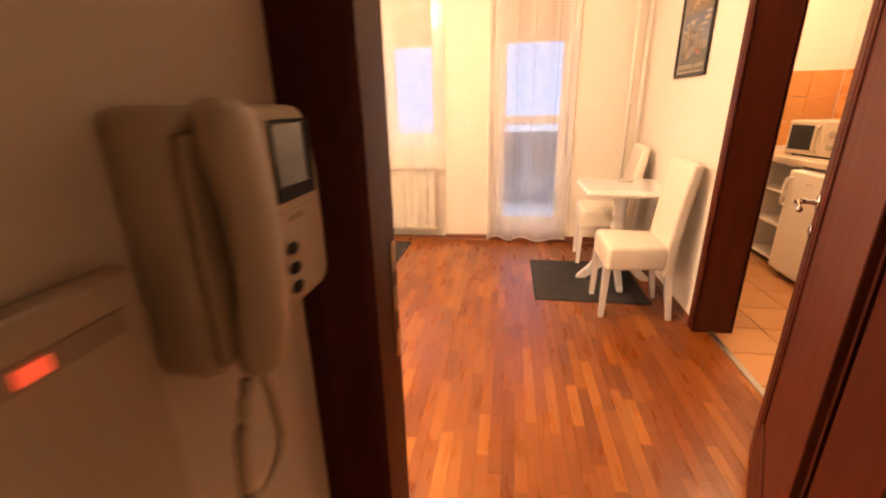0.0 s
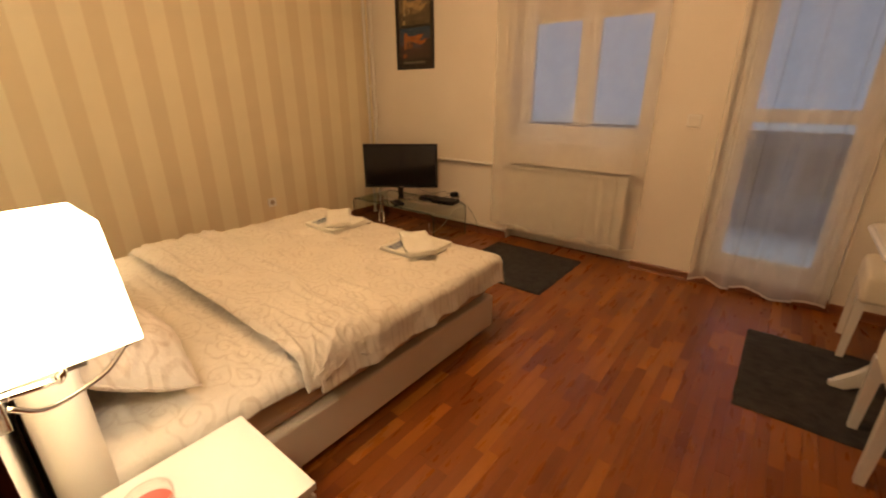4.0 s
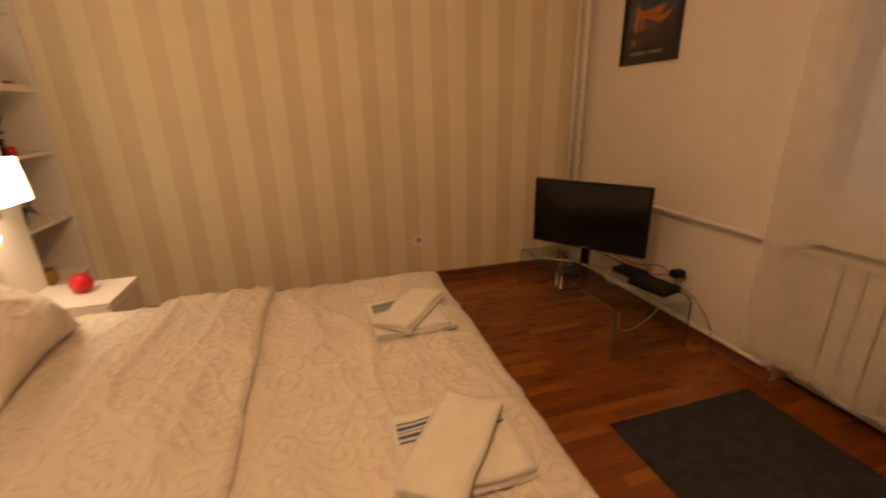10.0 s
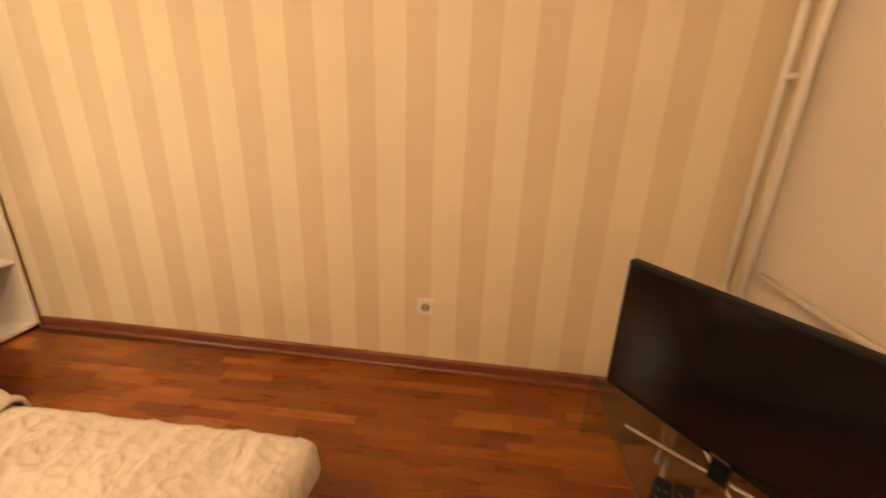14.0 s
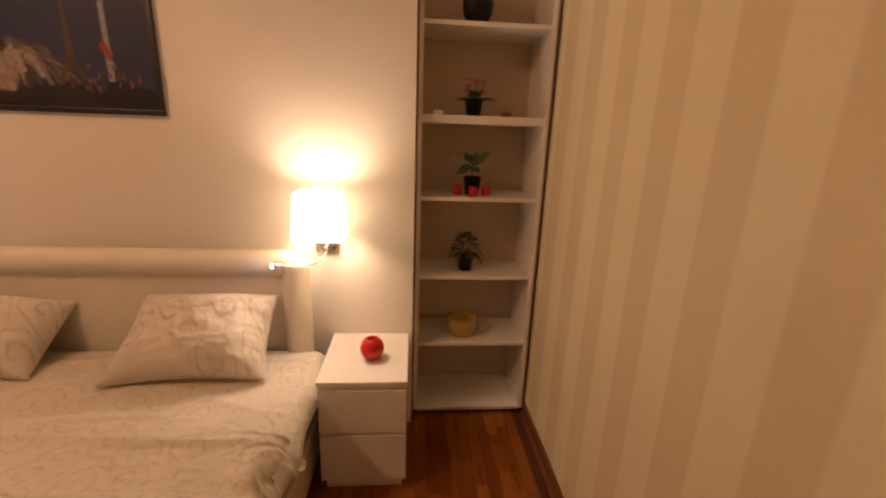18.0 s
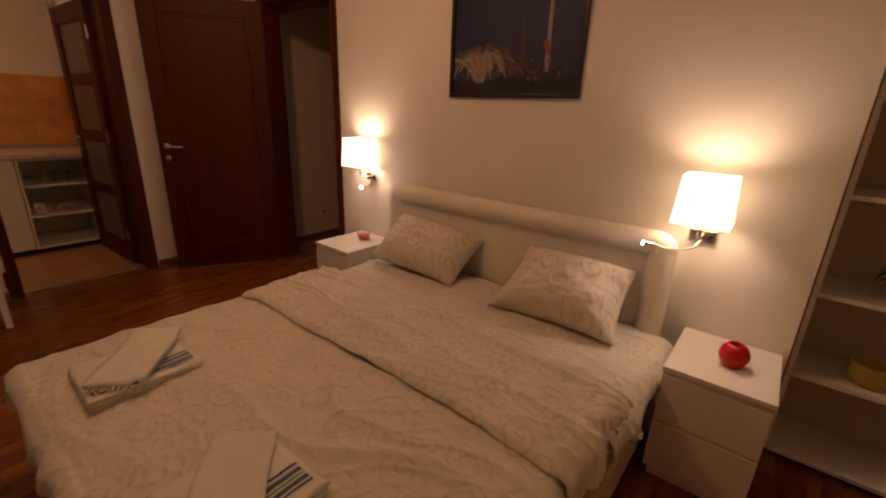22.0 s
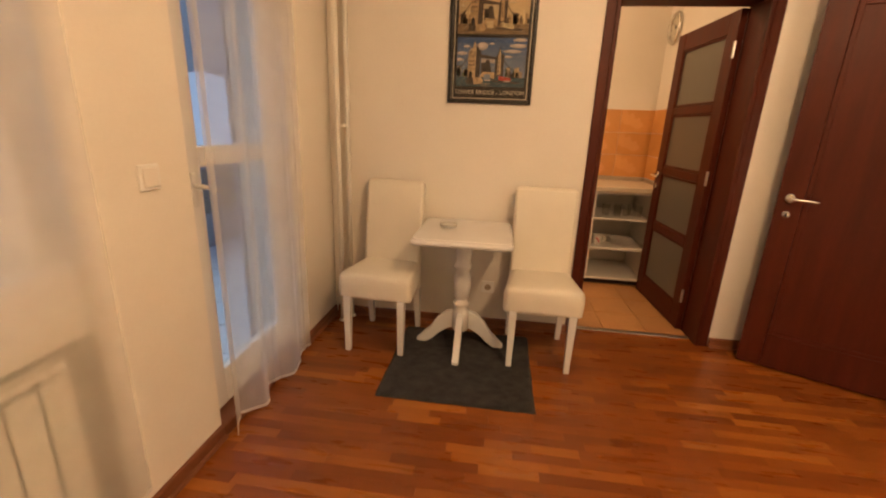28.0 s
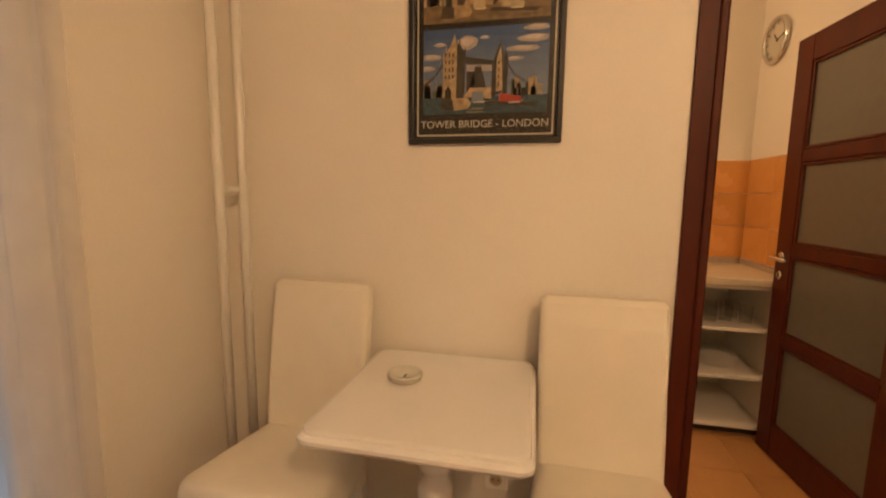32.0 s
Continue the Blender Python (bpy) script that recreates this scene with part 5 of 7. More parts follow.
roma = framed("framed_picture", "black-framed poster of lit ruins at dusk", 0.478, 0.69, 0.646, 3.379, 1.522, 180)
patch(roma, rect(-0.2205, 0.0185, 0.2205, 0.6715), 0.004, M["print_black"])
def ruin_scene(ob, z0, sky_top, sky_low, ground, glow, hot, seed):
    """A broken colonnade lit from below, under a dusk sky, over dark uneven ground."""
    rnd = random.Random(seed)
    poly = lambda pts, lv, m: patch(ob, [(0.195 - u * 0.39, z0 + v * 0.265) for u, v in pts], 0.0062 + 0.0002 * lv, m)
    lit, bright, earth, shade = ink(*glow, var=0.5, scale=60), ink(*hot, var=0.4, scale=70), ink(*ground, var=0.5, scale=40), ink(*[round(q * 0.4, 4) for q in ground], var=0.4, scale=60)
    sky_strips(poly, 0.3, 1.0, sky_top, sky_low, 8)
    poly([(0, 0), (1, 0), (1, 0.62), (0.86, 0.55), (0.7, 0.36), (0.5, 0.33), (0.3, 0.36), (0.12, 0.42), (0, 0.4)], 1, earth)
    poly([(0.14, 0.36), (0.15, 0.8), (0.19, 0.86), (0.24, 0.84), (0.26, 0.74), (0.5, 0.72), (0.62, 0.77), (0.78, 0.77), (0.72, 0.66), (0.64, 0.58), (0.74, 0.56), (0.9, 0.64), (0.84, 0.5), (0.7, 0.42),
          (0.55, 0.48), (0.42, 0.55), (0.3, 0.58), (0.24, 0.6), (0.22, 0.34)], 2, lit)
    for i in range(4):
        u = 0.17 + 0.068 * i
        poly(rect(u, 0.3 + 0.015 * i, u + 0.026, 0.6), 3, lit if i % 2 else bright)
        poly(rect(u + 0.03, 0.34, u + 0.06, 0.56), 3, shade)
    for i in range(26):
        u, v = rnd.uniform(0.2, 0.78), rnd.uniform(0.5, 0.75)
        a, b = rnd.uniform(0.015, 0.05), rnd.uniform(0.012, 0.04)
        if v < 0.72 - 0.12 * abs(u - 0.5):
            poly([(u, v), (u + a, v + 0.01), (u + a * 0.9, v + b), (u + 0.004, v + b * 0.7)], 4 + i % 2, bright if i % 3 == 0 else shade if i % 3 == 1 else lit)
    for i in range(22):
        u, v = rnd.uniform(0.02, 0.8), rnd.uniform(0.02, 0.32)
        poly([(u, v), (u + 0.12, v + 0.012), (u + 0.18, v + 0.03), (u + 0.05, v + 0.028)], 2 + i % 2, shade if i % 2 else ink(*[round(q * 1.5, 4) for q in ground], var=0.4, scale=60))
    poly([(0.1, 0.02), (0.22, 0.03), (0.2, 0.1), (0.18, 0.17), (0.13, 0.15), (0.12, 0.07)], 5, lit)


ruin_scene(roma, 0.1, (0.014, 0.06, 0.11), (0.1, 0.075, 0.085), (0.065, 0.036, 0.032), (0.42, 0.12, 0.03), (0.6, 0.26, 0.09), 21)
ruin_scene(roma, 0.39, (0.1, 0.09, 0.07), (0.3, 0.2, 0.09), (0.13, 0.09, 0.05), (0.48, 0.33, 0.14), (0.62, 0.48, 0.25), 22)
for x0, x1 in ((0.02, 0.15), (-0.12, -0.01)):
    patch(roma, rect(x0, 0.052, x1, 0.07), 0.0058, ink(0.2, 0.18, 0.13))

night = framed("framed_picture", "large black-framed print of a tower and fountain at night", 0.746, 0.53, 1.83, 0.001, 1.42, 0, 0.02)
poly = lambda pts, lv, m: patch(night, [(0.353 - u * 0.706, 0.0205 + v * 0.489) for u, v in pts], 0.0042 + 0.0002 * lv, m)
sky_strips(poly, 0.0, 1.0, (0.007, 0.0105, 0.04), (0.024, 0.033, 0.115), 9)
poly([(0, 0), (1, 0), (1, 0.14), (0.8, 0.2), (0.7, 0.15), (0.5, 0.2), (0.3, 0.13), (0, 0.15)], 1, ink(0.012, 0.009, 0.009))
# the fountain: jets that rise and fall from one basin
rnd = random.Random(12)
for lv, (count, shade) in enumerate(((70, 0.16), (60, 0.32), (46, 0.6), (22, 1.0))):
    spray = bmesh.new()
    for n in range(count):
        reach, top = rnd.gauss(-0.03, 0.14 - 0.01 * lv), rnd.uniform(0.26, 0.4 - 0.025 * lv)
        foot, thin, drop = rnd.uniform(0.1, 0.15), rnd.uniform(0.003, 0.009), rnd.uniform(0.4, 0.72)
        depth = 0.0048 + 0.00006 * (lv + n / count)
        arc = []
        for k in range(11):
            q = k / 10 * drop * 1.25
            arc.append((0.25 + 0.15 * reach + 1.3 * reach * q, foot + top * (1 - 0.9 * abs(reach)) * (1 - (1 - 2.2 * q) ** 2)))
        rows = []
        for k, (u, v) in enumerate(arc):
            w = thin * (0.5 + k / 8)
            rows.append([(0.353 - min(max(uu, 0.005), 0.99) * 0.706, depth, 0.0205 + max(vv, 0.06) * 0.489) for uu, vv in ((u - w, v - w), (u + w, v + w))])
        ring_mesh(spray, rows, closed=False)
    part("print", spray, ink(*[round(q * shade, 3) for q in (0.36, 0.27, 0.23)], var=0.5, scale=40), night)
poly([(0.505, 0.16), (0.56, 0.36), (0.578, 0.78), (0.586, 0.78), (0.606, 0.36), (0.67, 0.16), (0.63, 0.2), (0.59, 0.33), (0.55, 0.2)], 8, ink(0.075, 0.045, 0.038, var=0.5, scale=60))
poly([(0.757, 0.2), (0.762, 0.9), (0.772, 0.93), (0.785, 0.9), (0.792, 0.2)], 8, ink(0.3, 0.26, 0.29, var=0.4, scale=50))
for n in range(46):
    u = rnd.gauss(0.72, 0.1)
    if 0.47 < u < 0.95:
        v, a, b = rnd.uniform(0.1, 0.2 + 0.25 * math.exp(-((u - 0.74) / 0.09) ** 2)), rnd.uniform(0.006, 0.022), rnd.uniform(0.015, 0.07)
        poly([(u, v), (u + a, v + 0.004), (u + a * 0.8, v + b), (u + a * 0.2, v + b * 0.9)], 9 + n % 3, ink(*((0.26, 0.05, 0.03), (0.2, 0.12, 0.07), (0.1, 0.05, 0.04), (0.03, 0.02, 0.02))[n % 4], var=0.4, scale=60))
for u, v in ((0.745, 0.4), (0.76, 0.37), (0.735, 0.43)):
    poly([(u, v), (u + 0.04, v + 0.01), (u + 0.035, v + 0.05), (u + 0.005, v + 0.04)], 13, ink(0.36, 0.05, 0.025))


# ---- the built-in shelf and what stands on it ----
shelf = thing("shelf_unit", "tall white built-in shelf unit with open boards", "shelf", 0.2, -0.21, 0)
part("side", one((-0.28, -0.155, 0.03), (-0.262, 0.155, 2.3), 0.001), "white", shelf)
part("side", one((0.262, -0.155, 0.03), (0.28, 0.155, 2.3), 0.001), "white", shelf)
part("back", one((-0.2615, -0.155, 0.04), (0.2615, -0.149, 2.29)), "shelf_back", shelf, "beige hardboard back panel")
part("plinth", one((-0.275, -0.14, 0), (0.275, 0.12, 0.029)), "dark_gap", shelf)
BOARDS = (0.04, 0.40, 0.746, 1.118, 1.468, 1.832, 2.28)
for i, z in enumerate(BOARDS):
    t = 0.034 if i == 4 else 0.018
    part("board", one((-0.2615, -0.1485, z - t), (0.2615, 0.152 - (0.0 if i in (0, 4, 6) else 0.012), z), 0.001), "white", shelf)
# dark strips draw in the shaded gaps along both shelf edges
part("edge_strip", one((0.2805, 0.06, 0), (0.2895, 0.156, 2.32)), "skirting", shelf, "dark strip standing in for the shaded gap")
part("edge_strip", one((-0.2895, 0.06, 0.03), (-0.2805, 0.15, 2.32)), "skirting", shelf, "dark strip standing in for the shaded gap")


def potted(label, x, y, z, r, h, build):
    ob = thing("potted_plant", label, "plant", x, y, z, group="potted plants on the shelf")
    part("pot", lathe(bmesh.new(), [(r * 0.72, 0), (r * 0.76, 0.003), (r, h), (r * 1.06, h), (r * 1.06, h + 0.006), (r * 0.94, h + 0.006), (r * 0.9, h - 0.012), (0, h - 0.012)], k=20, caps=False),
         "black", ob, "black plastic pot", True)
    build(ob, h)
    return ob


def leaf_at(bm, base, d, length, width, droop, up=(0, 0, 1)):
    """One pointed leaf: five cross rows, folded along its rib."""
    d = Vector(d).normalized()
    side = d.cross(up).normalized()
    rows = []
    for i, q in enumerate((0.12, 0.7, 1.0, 0.72, 0.05)):
        s = i / 4
        c = Vector(base) + d * length * s + Vector((0, 0, -droop * s * s))
        rows.append([bm.verts.new(c - side * width / 2 * q + Vector((0, 0, 0.1 * width))), bm.verts.new(c), bm.verts.new(c + side * width / 2 * q + Vector((0, 0, 0.1 * width)))])
    for a, b in zip(rows, rows[1:]):
        for k in (0, 1):
            bm.faces.new((a[k], a[k + 1], b[k + 1], b[k]))


def blossom_at(ob, at, size, count, facing, material):
    """One flower: a ring of small cupped petals."""
    bm = bmesh.new()
    u = Vector(facing).orthogonal().normalized()
    v = Vector(facing).normalized().cross(u)
    for k in range(count):
        b = 6.283 * k / count
        leaf_at(bm, at, u * math.cos(b) + v * math.sin(b) + Vector(facing).normalized() * 0.45, size, size * 0.85, 0.0)
    part("blossom", bm, material, ob)


def pink_plant(ob, h):
    """Flat dark leaves hanging over the rim, a clump of pink flowers on short stems."""
    rnd = random.Random(3)
    for i in range(11):
        a = 6.283 * i / 11 + rnd.uniform(-0.15, 0.15)
        bm = bmesh.new()
        leaf_at(bm, (0.02 * math.cos(a), 0.02 * math.sin(a), h + 0.004), (math.cos(a), math.sin(a), rnd.uniform(0.2, 0.45)), rnd.uniform(0.062, 0.085), 0.03, 0.03)
        part("leaf", bm, "leaf", ob)
    for i in range(10):
        a = rnd.uniform(0, 6.283)
        bm = bmesh.new()
        leaf_at(bm, (0.006 * math.cos(a), 0.006 * math.sin(a), h), (math.cos(a), math.sin(a), rnd.uniform(1.2, 2.2)), rnd.uniform(0.045, 0.07), 0.024, 0.01)
        part("leaf", bm, "leaf", ob)
    for i in range(19):
        a, q = rnd.uniform(0, 6.283), 0.055 * rnd.random() ** 0.5
        top = (q * math.cos(a), q * math.sin(a), h + rnd.uniform(0.035, 0.088))
        part("stem", tube(bmesh.new(), [(top[0] * 0.3, top[1] * 0.3, h - 0.01), top], 0.0011, 5), "leaf", ob)
        blossom_at(ob, top, 0.017, 6, (top[0] * 8, top[1] * 8 + 0.3, 0.8), "petal" if i % 3 else "petal_pale")


def orchid(ob, h):
    """Broad leaves on a short stalk and a bent stem that carries two pale blossoms."""
    part("stalk", tube(bmesh.new(), [(0, 0, h - 0.02), (0.002, 0, h + 0.03), (-0.002, 0.004, h + 0.075)], 0.004, 7), "leaf", ob)
    for z, d, ln, w, droop in ((0.045, (0.75, 0.35, 0.05), 0.09, 0.045, 0.035), (0.05, (-0.62, 0.25, 0.62), 0.105, 0.042, 0.0), (0.07, (-0.25, 0.3, 0.7), 0.055, 0.03, 0.004),
                               (0.06, (0.35, -0.3, 0.6), 0.08, 0.04, 0.02), (0.03, (-0.4, 0.5, 0.3), 0.06, 0.032, 0.02), (0.07, (0.5, 0.2, 0.5), 0.06, 0.03, 0.012)):
        bm = bmesh.new()
        leaf_at(bm, (0, 0, h + z), d, ln, w, droop, (0.1, 0.9, 0.45))
        part("leaf", bm, "leaf", ob)
    part("stem", tube(bmesh.new(), bend([(0, 0, h + 0.03), (0.035, 0.012, h + 0.11), (0.085, 0.02, h + 0.1)], 6), 0.0016, 6), "leaf", ob)
    for at, size in (((0.086, 0.024, h + 0.094), 0.024), ((0.066, 0.022, h + 0.078), 0.02)):
        blossom_at(ob, at, size, 5, (0.2, 1, -0.1), "petal_pale")
    blossom_at(ob, (0.078, 0.026, h + 0.108), 0.012, 5, (0, 1, 0.4), "petal")


def bushy(ob, h):
    """A dense little bush of small crinkled leaves, some hanging over the rim, mauve blossoms between."""
    rnd = random.Random(6)
    for i in range(62):
        a, up = rnd.uniform(0, 6.283), rnd.random()
        q = 0.048 * math.sin(math.pi * (0.25 + 0.7 * up)) * rnd.uniform(0.5, 1.0)
        bm = bmesh.new()
        leaf_at(bm, (q * math.cos(a), q * math.sin(a), h - 0.004 + 0.098 * up), (math.cos(a), math.sin(a), 1.5 * up - 0.4 + rnd.uniform(-0.2, 0.2)), rnd.uniform(0.028, 0.044), 0.027, 0.012)
        part("leaf", bm, "leaf" if rnd.random() < 0.6 else "petal_dark", ob)
    for k in range(7):
        a = 6.283 * k / 7
        part("stem", tube(bmesh.new(), [(0.005 * math.cos(a), 0.005 * math.sin(a), h - 0.012), (0.03 * math.cos(a), 0.03 * math.sin(a), h + 0.07)], 0.0015, 5), "leaf", ob)
    for z, d in ((0.03, (-0.9, 0.3, -0.1)), (0.02, (-0.7, 0.6, -0.2)), (0.035, (0.9, 0.4, 0.1))):
        bm = bmesh.new()
        leaf_at(bm, (0.05 * d[0], 0.05 * d[1], h + z), d, 0.05, 0.026, 0.05)
        part("leaf", bm, "leaf", ob)
    for i in range(16):
        a, up = rnd.uniform(0, 6.283), rnd.uniform(0.35, 1)
        q = 0.06 * math.sin(math.pi * (0.25 + 0.7 * up))
        blossom_at(ob, (q * math.cos(a), q * math.sin(a), h + 0.105 * up), 0.015, 5, (math.cos(a), math.sin(a), 1.2), "petal_dark")


potted("small pink-flowered plant in a black pot", 0.232, -0.17, 1.468, 0.04, 0.066, pink_plant)
potted("pale-blossomed plant in a black pot among red candles", 0.222, -0.17, 1.118, 0.04, 0.078, orchid)
potted("mauve-flowered plant in a black pot", 0.235, -0.17, 0.746, 0.039, 0.078, bushy)
for x, y in ((0.29, -0.15), (0.225, -0.105), (0.158, -0.15)):
    cup = thing("candle", "small red candle on the shelf", "candle", x, y, 1.118, group="small red candles")
    part("wax", lathe(bmesh.new(), [(0.0175, 0), (0.0195, 0.003), (0.0195, 0.042), (0.017, 0.0445), (0.004, 0.042)], k=16), "red", cup, smooth=True)
    part("wick", tube(bmesh.new(), [(0, 0, 0.041), (0, 0.001, 0.05)], 0.001, 5), "wick", cup)
pot = thing("flower_pot", "empty yellow ceramic pot on the shelf", "pot", 0.235, -0.165, 0.40)
part("bowl", lathe(bmesh.new(), [(0.04, 0), (0.056, 0.006), (0.069, 0.033), (0.071, 0.066), (0.067, 0.086), (0.07, 0.092), (0.064, 0.092), (0.062, 0.084), (0.064, 0.05), (0.04, 0.012), (0, 0.01)], k=26, caps=False),
     "yellow", pot, smooth=True)
vase = thing("vase", "round black vase on a high shelf board", "vase", 0.235, -0.165, 1.832)
part("body", lathe(bmesh.new(), [(0.035, 0), (0.04, 0.008), (0.062, 0.05), (0.066, 0.09), (0.05, 0.14), (0.028, 0.165), (0.034, 0.18), (0.028, 0.18), (0.022, 0.165), (0, 0.15)], k=26, caps=False),
     "black", vase, smooth=True)
for x, c in ((0.395, "white"), (0.1, "skirting")):
    trinket = thing("trinket_box", "tiny trinket lying on the shelf board", "trinket", x, -0.09, 1.468)
    part("box", one((-0.022, -0.015, 0), (0.022, 0.015, 0.018), 0.005), c, trinket)


# ---- television corner ----
tv_stand = thing("tv_stand", "low bent-glass television stand", "tv stand", 0.83, 3.0, 0, 0)


L, D = 1.08, 0.48
rows = []
path = [(-L / 2, 0.0), (-L / 2, 0.24)]
path += [(-L / 2 + 0.05 - 0.05 * math.cos(a), 0.255 + 0.05 * math.sin(a)) for a in [i * math.pi / 12 for i in range(1, 7)]]
path += [(-p, q) for p, q in path[::-1]]
normal = []
for i, (px, pz) in enumerate(path):
    a, b = Vector(path[max(i - 1, 0)]), Vector(path[min(i + 1, len(path) - 1)])
    d = (b - a).normalized()
    normal.append((d.y, -d.x))
for (px, pz), (nx_, nz_) in zip(path, normal):
    rows.append([(px, -D / 2, pz), (px, D / 2, pz), (px + nx_ * 0.009, D / 2, pz + nz_ * 0.009), (px + nx_ * 0.009, -D / 2, pz + nz_ * 0.009)])
part("bent_glass_top", ring_mesh(bmesh.new(), rows), "glass", tv_stand, smooth=False)
for y in (-D / 2 - 0.0012, D / 2):
    part("polished_edge", ring_mesh(bmesh.new(), [[(px, y, pz), (px, y + 0.0012, pz), (px + nx_ * 0.009, y + 0.0012, pz + nz_ * 0.009), (px + nx_ * 0.009, y, pz + nz_ * 0.009)]
                                                  for (px, pz), (nx_, nz_) in zip(path, normal)]), "edge", tv_stand, "dark green glass edge")
for x in (-L / 2 + 0.1, -L / 2 + 0.16):
    part("post", lathe(bmesh.new(), [(0.016, 0), (0.016, 0.006), (0.011, 0.01), (0.011, 0.29), (0.017, 0.2945)], x, 0.02, 14), "chrome", tv_stand, smooth=True)

tv = thing("television", "black flat television on a chrome cross stand", "television", 0.818, 2.935, 0.309, 35.2)
part("body", one((-0.352, -0.012, 0.135), (0.352, 0.02, 0.548), 0.006, 3), "black", tv)
part("rear_housing", one((-0.25, 0.0205, 0.18), (0.25, 0.055, 0.46), 0.02, 3), "black", tv)
part("screen", one((-0.338, -0.0145, 0.157), (0.338, -0.0122, 0.535)), "screen", tv, "dark glossy screen")
part("logo_mark", boxes(((-0.022, -0.0148, 0.143), (0.022, -0.0123, 0.148))), "steel", tv)
part("neck", one((-0.045, 0.0555, 0.012), (0.005, 0.086, 0.25), 0.005), "black", tv)
part("hub", lathe(bmesh.new(), [(0.026, 0.0085), (0.026, 0.0125), (0.02, 0.0145)], -0.02, 0.088, 20), "chrome", tv, "chrome hub of the cross stand", True)
for turn, reach in ((14, 0.2), (194, 0.265), (-40, 0.255), (140, 0.23)):
    part("foot", one((0.004, -0.0065, 0.0), (reach, 0.0065, 0.0082), 0.0022), "chrome", tv, "flat polished bar", m=pose(-0.02, 0.088, 0, 0, 0, turn))
box_ob = thing("set_top_box", "flat black set-top box on the glass stand", "set-top box", 1.215, 3.12, 0.309, 12)
part("case", one((-0.115, -0.075, 0.004), (0.115, 0.075, 0.04), 0.006, 3), "black", box_ob)
part("display", one((-0.05, -0.0775, 0.012), (0.05, -0.0755, 0.03)), "screen", box_ob)
for x in (-0.09, 0.09):
    for y in (-0.055, 0.055):
        part("rubber_foot", lathe(bmesh.new(), [(0.008, 0), (0.008, 0.0039)], x, y, 10), "black", box_ob)
router = thing("router", "small black router behind the television", "router", 0.99, 3.145, 0.309, 12)
part("case", one((-0.085, -0.06, 0), (0.085, 0.06, 0.032), 0.006, 3), "black", router)
for k in range(4):
    part("port_light", boxes(((-0.06 + 0.02 * k, -0.0612, 0.014), (-0.053 + 0.02 * k, -0.0602, 0.018))), "steel", router)
adapter = thing("power_adapter", "black plug adapter in the wall socket", "adapter", 1.165, 3.335, 0.352)
part("plug_body", one((-0.028, -0.045, -0.022), (0.028, 0.03, 0.022), 0.01, 3), "black", adapter)
part("pin", tube(bmesh.new(), [(0, 0.03, 0), (0, 0.036, 0)], 0.005, 8), "steel", adapter)
for x, y, rz, lab in ((0.855, 2.796, 150, "black remote control lying on the glass stand"), (0.869, 2.849, 153, "second black remote control on the glass stand")):
    pad = thing("remote_control", lab, "remote", x, y, 0.309, rz, group="remote controls")
    part("case", one((-0.085, -0.024, 0), (0.085, 0.024, 0.022), 0.009, 3), "black", pad)
    for k in range(8):
        part("button", lathe(bmesh.new(), [(0.0055, 0.022), (0.0045, 0.0238)], -0.055 + 0.03 * (k // 2), 0.009 * (-1) ** k, 8), "rubber", pad)
cables = (("white cable looping below the television", "cable_w", 0.0026, [(1.16, 3.1, 0.33), (1.2, 3.0, 0.318), (1.1, 2.99, 0.318), (1.06, 3.0, 0.319)]),
          ("white cable hanging behind the glass stand", "cable_w", 0.0026, [(1.19, 3.352, 0.29), (1.3, 3.3, 0.26), (1.33, 3.1, 0.27), (1.3, 3.02, 0.17), (1.2, 3.0, 0.06), (1.11, 3.01, 0.03), (1.08, 3.03, 0.11)]),
          ("white cable lying across the glass stand", "cable_w", 0.0024, [(0.92, 3.05, 0.316), (0.96, 2.985, 0.3125), (1.07, 2.955, 0.3125), (1.16, 3.03, 0.316)]),
          ("thin black cable between plug and boxes", "black", 0.0026, [(1.165, 3.3, 0.352), (1.13, 3.27, 0.34), (1.08, 3.24, 0.325), (1.02, 3.18, 0.33)]),
          ("thin black cable behind the television", "black", 0.0026, [(1.15, 3.3, 0.345), (1.08, 3.27, 0.38), (0.98, 3.2, 0.36), (0.92, 3.08, 0.42), (0.9, 3.03, 0.47)]),
          ("thin black cable trailing to the floor", "black", 0.0022, [(1.2, 3.19, 0.325), (1.32, 3.27, 0.3), (1.42, 3.33, 0.15), (1.45, 3.34, 0.004)]))
for label, c, r, pts in cables:
    cab = thing("cable", label, "cable", group="television cables")
    part("lead", tube(bmesh.new(), bend(pts, 8), r, 7), c, cab, smooth=True)


# ---- sockets and switches ----
def socket(name, label, x, y, z, rz, kind="socket"):
    ob = thing(name, label, kind, x, y, z, rz)
    part("plate", one((-0.041, 0, -0.041), (0.041, 0.009, 0.041), 0.004, 3), "plate_white", ob)
    if kind == "socket":
        # shade of the recess is put into the well's darker colour
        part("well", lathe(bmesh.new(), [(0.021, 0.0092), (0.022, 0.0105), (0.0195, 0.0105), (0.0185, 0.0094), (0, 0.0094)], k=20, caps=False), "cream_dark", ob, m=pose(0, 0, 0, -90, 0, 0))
        for s in (-1, 1):
            part("pin_hole", lathe(bmesh.new(), [(0.0032, 0.0095), (0.0032, 0.0102)], s * 0.0095, 0, 8), "black", ob, m=pose(0, 0, 0, -90, 0, 0))
    else:
        part("rocker", one((-0.03, 0.0091, -0.03), (0.03, 0.013, 0.03), 0.003, 2), "white", ob)
    return ob


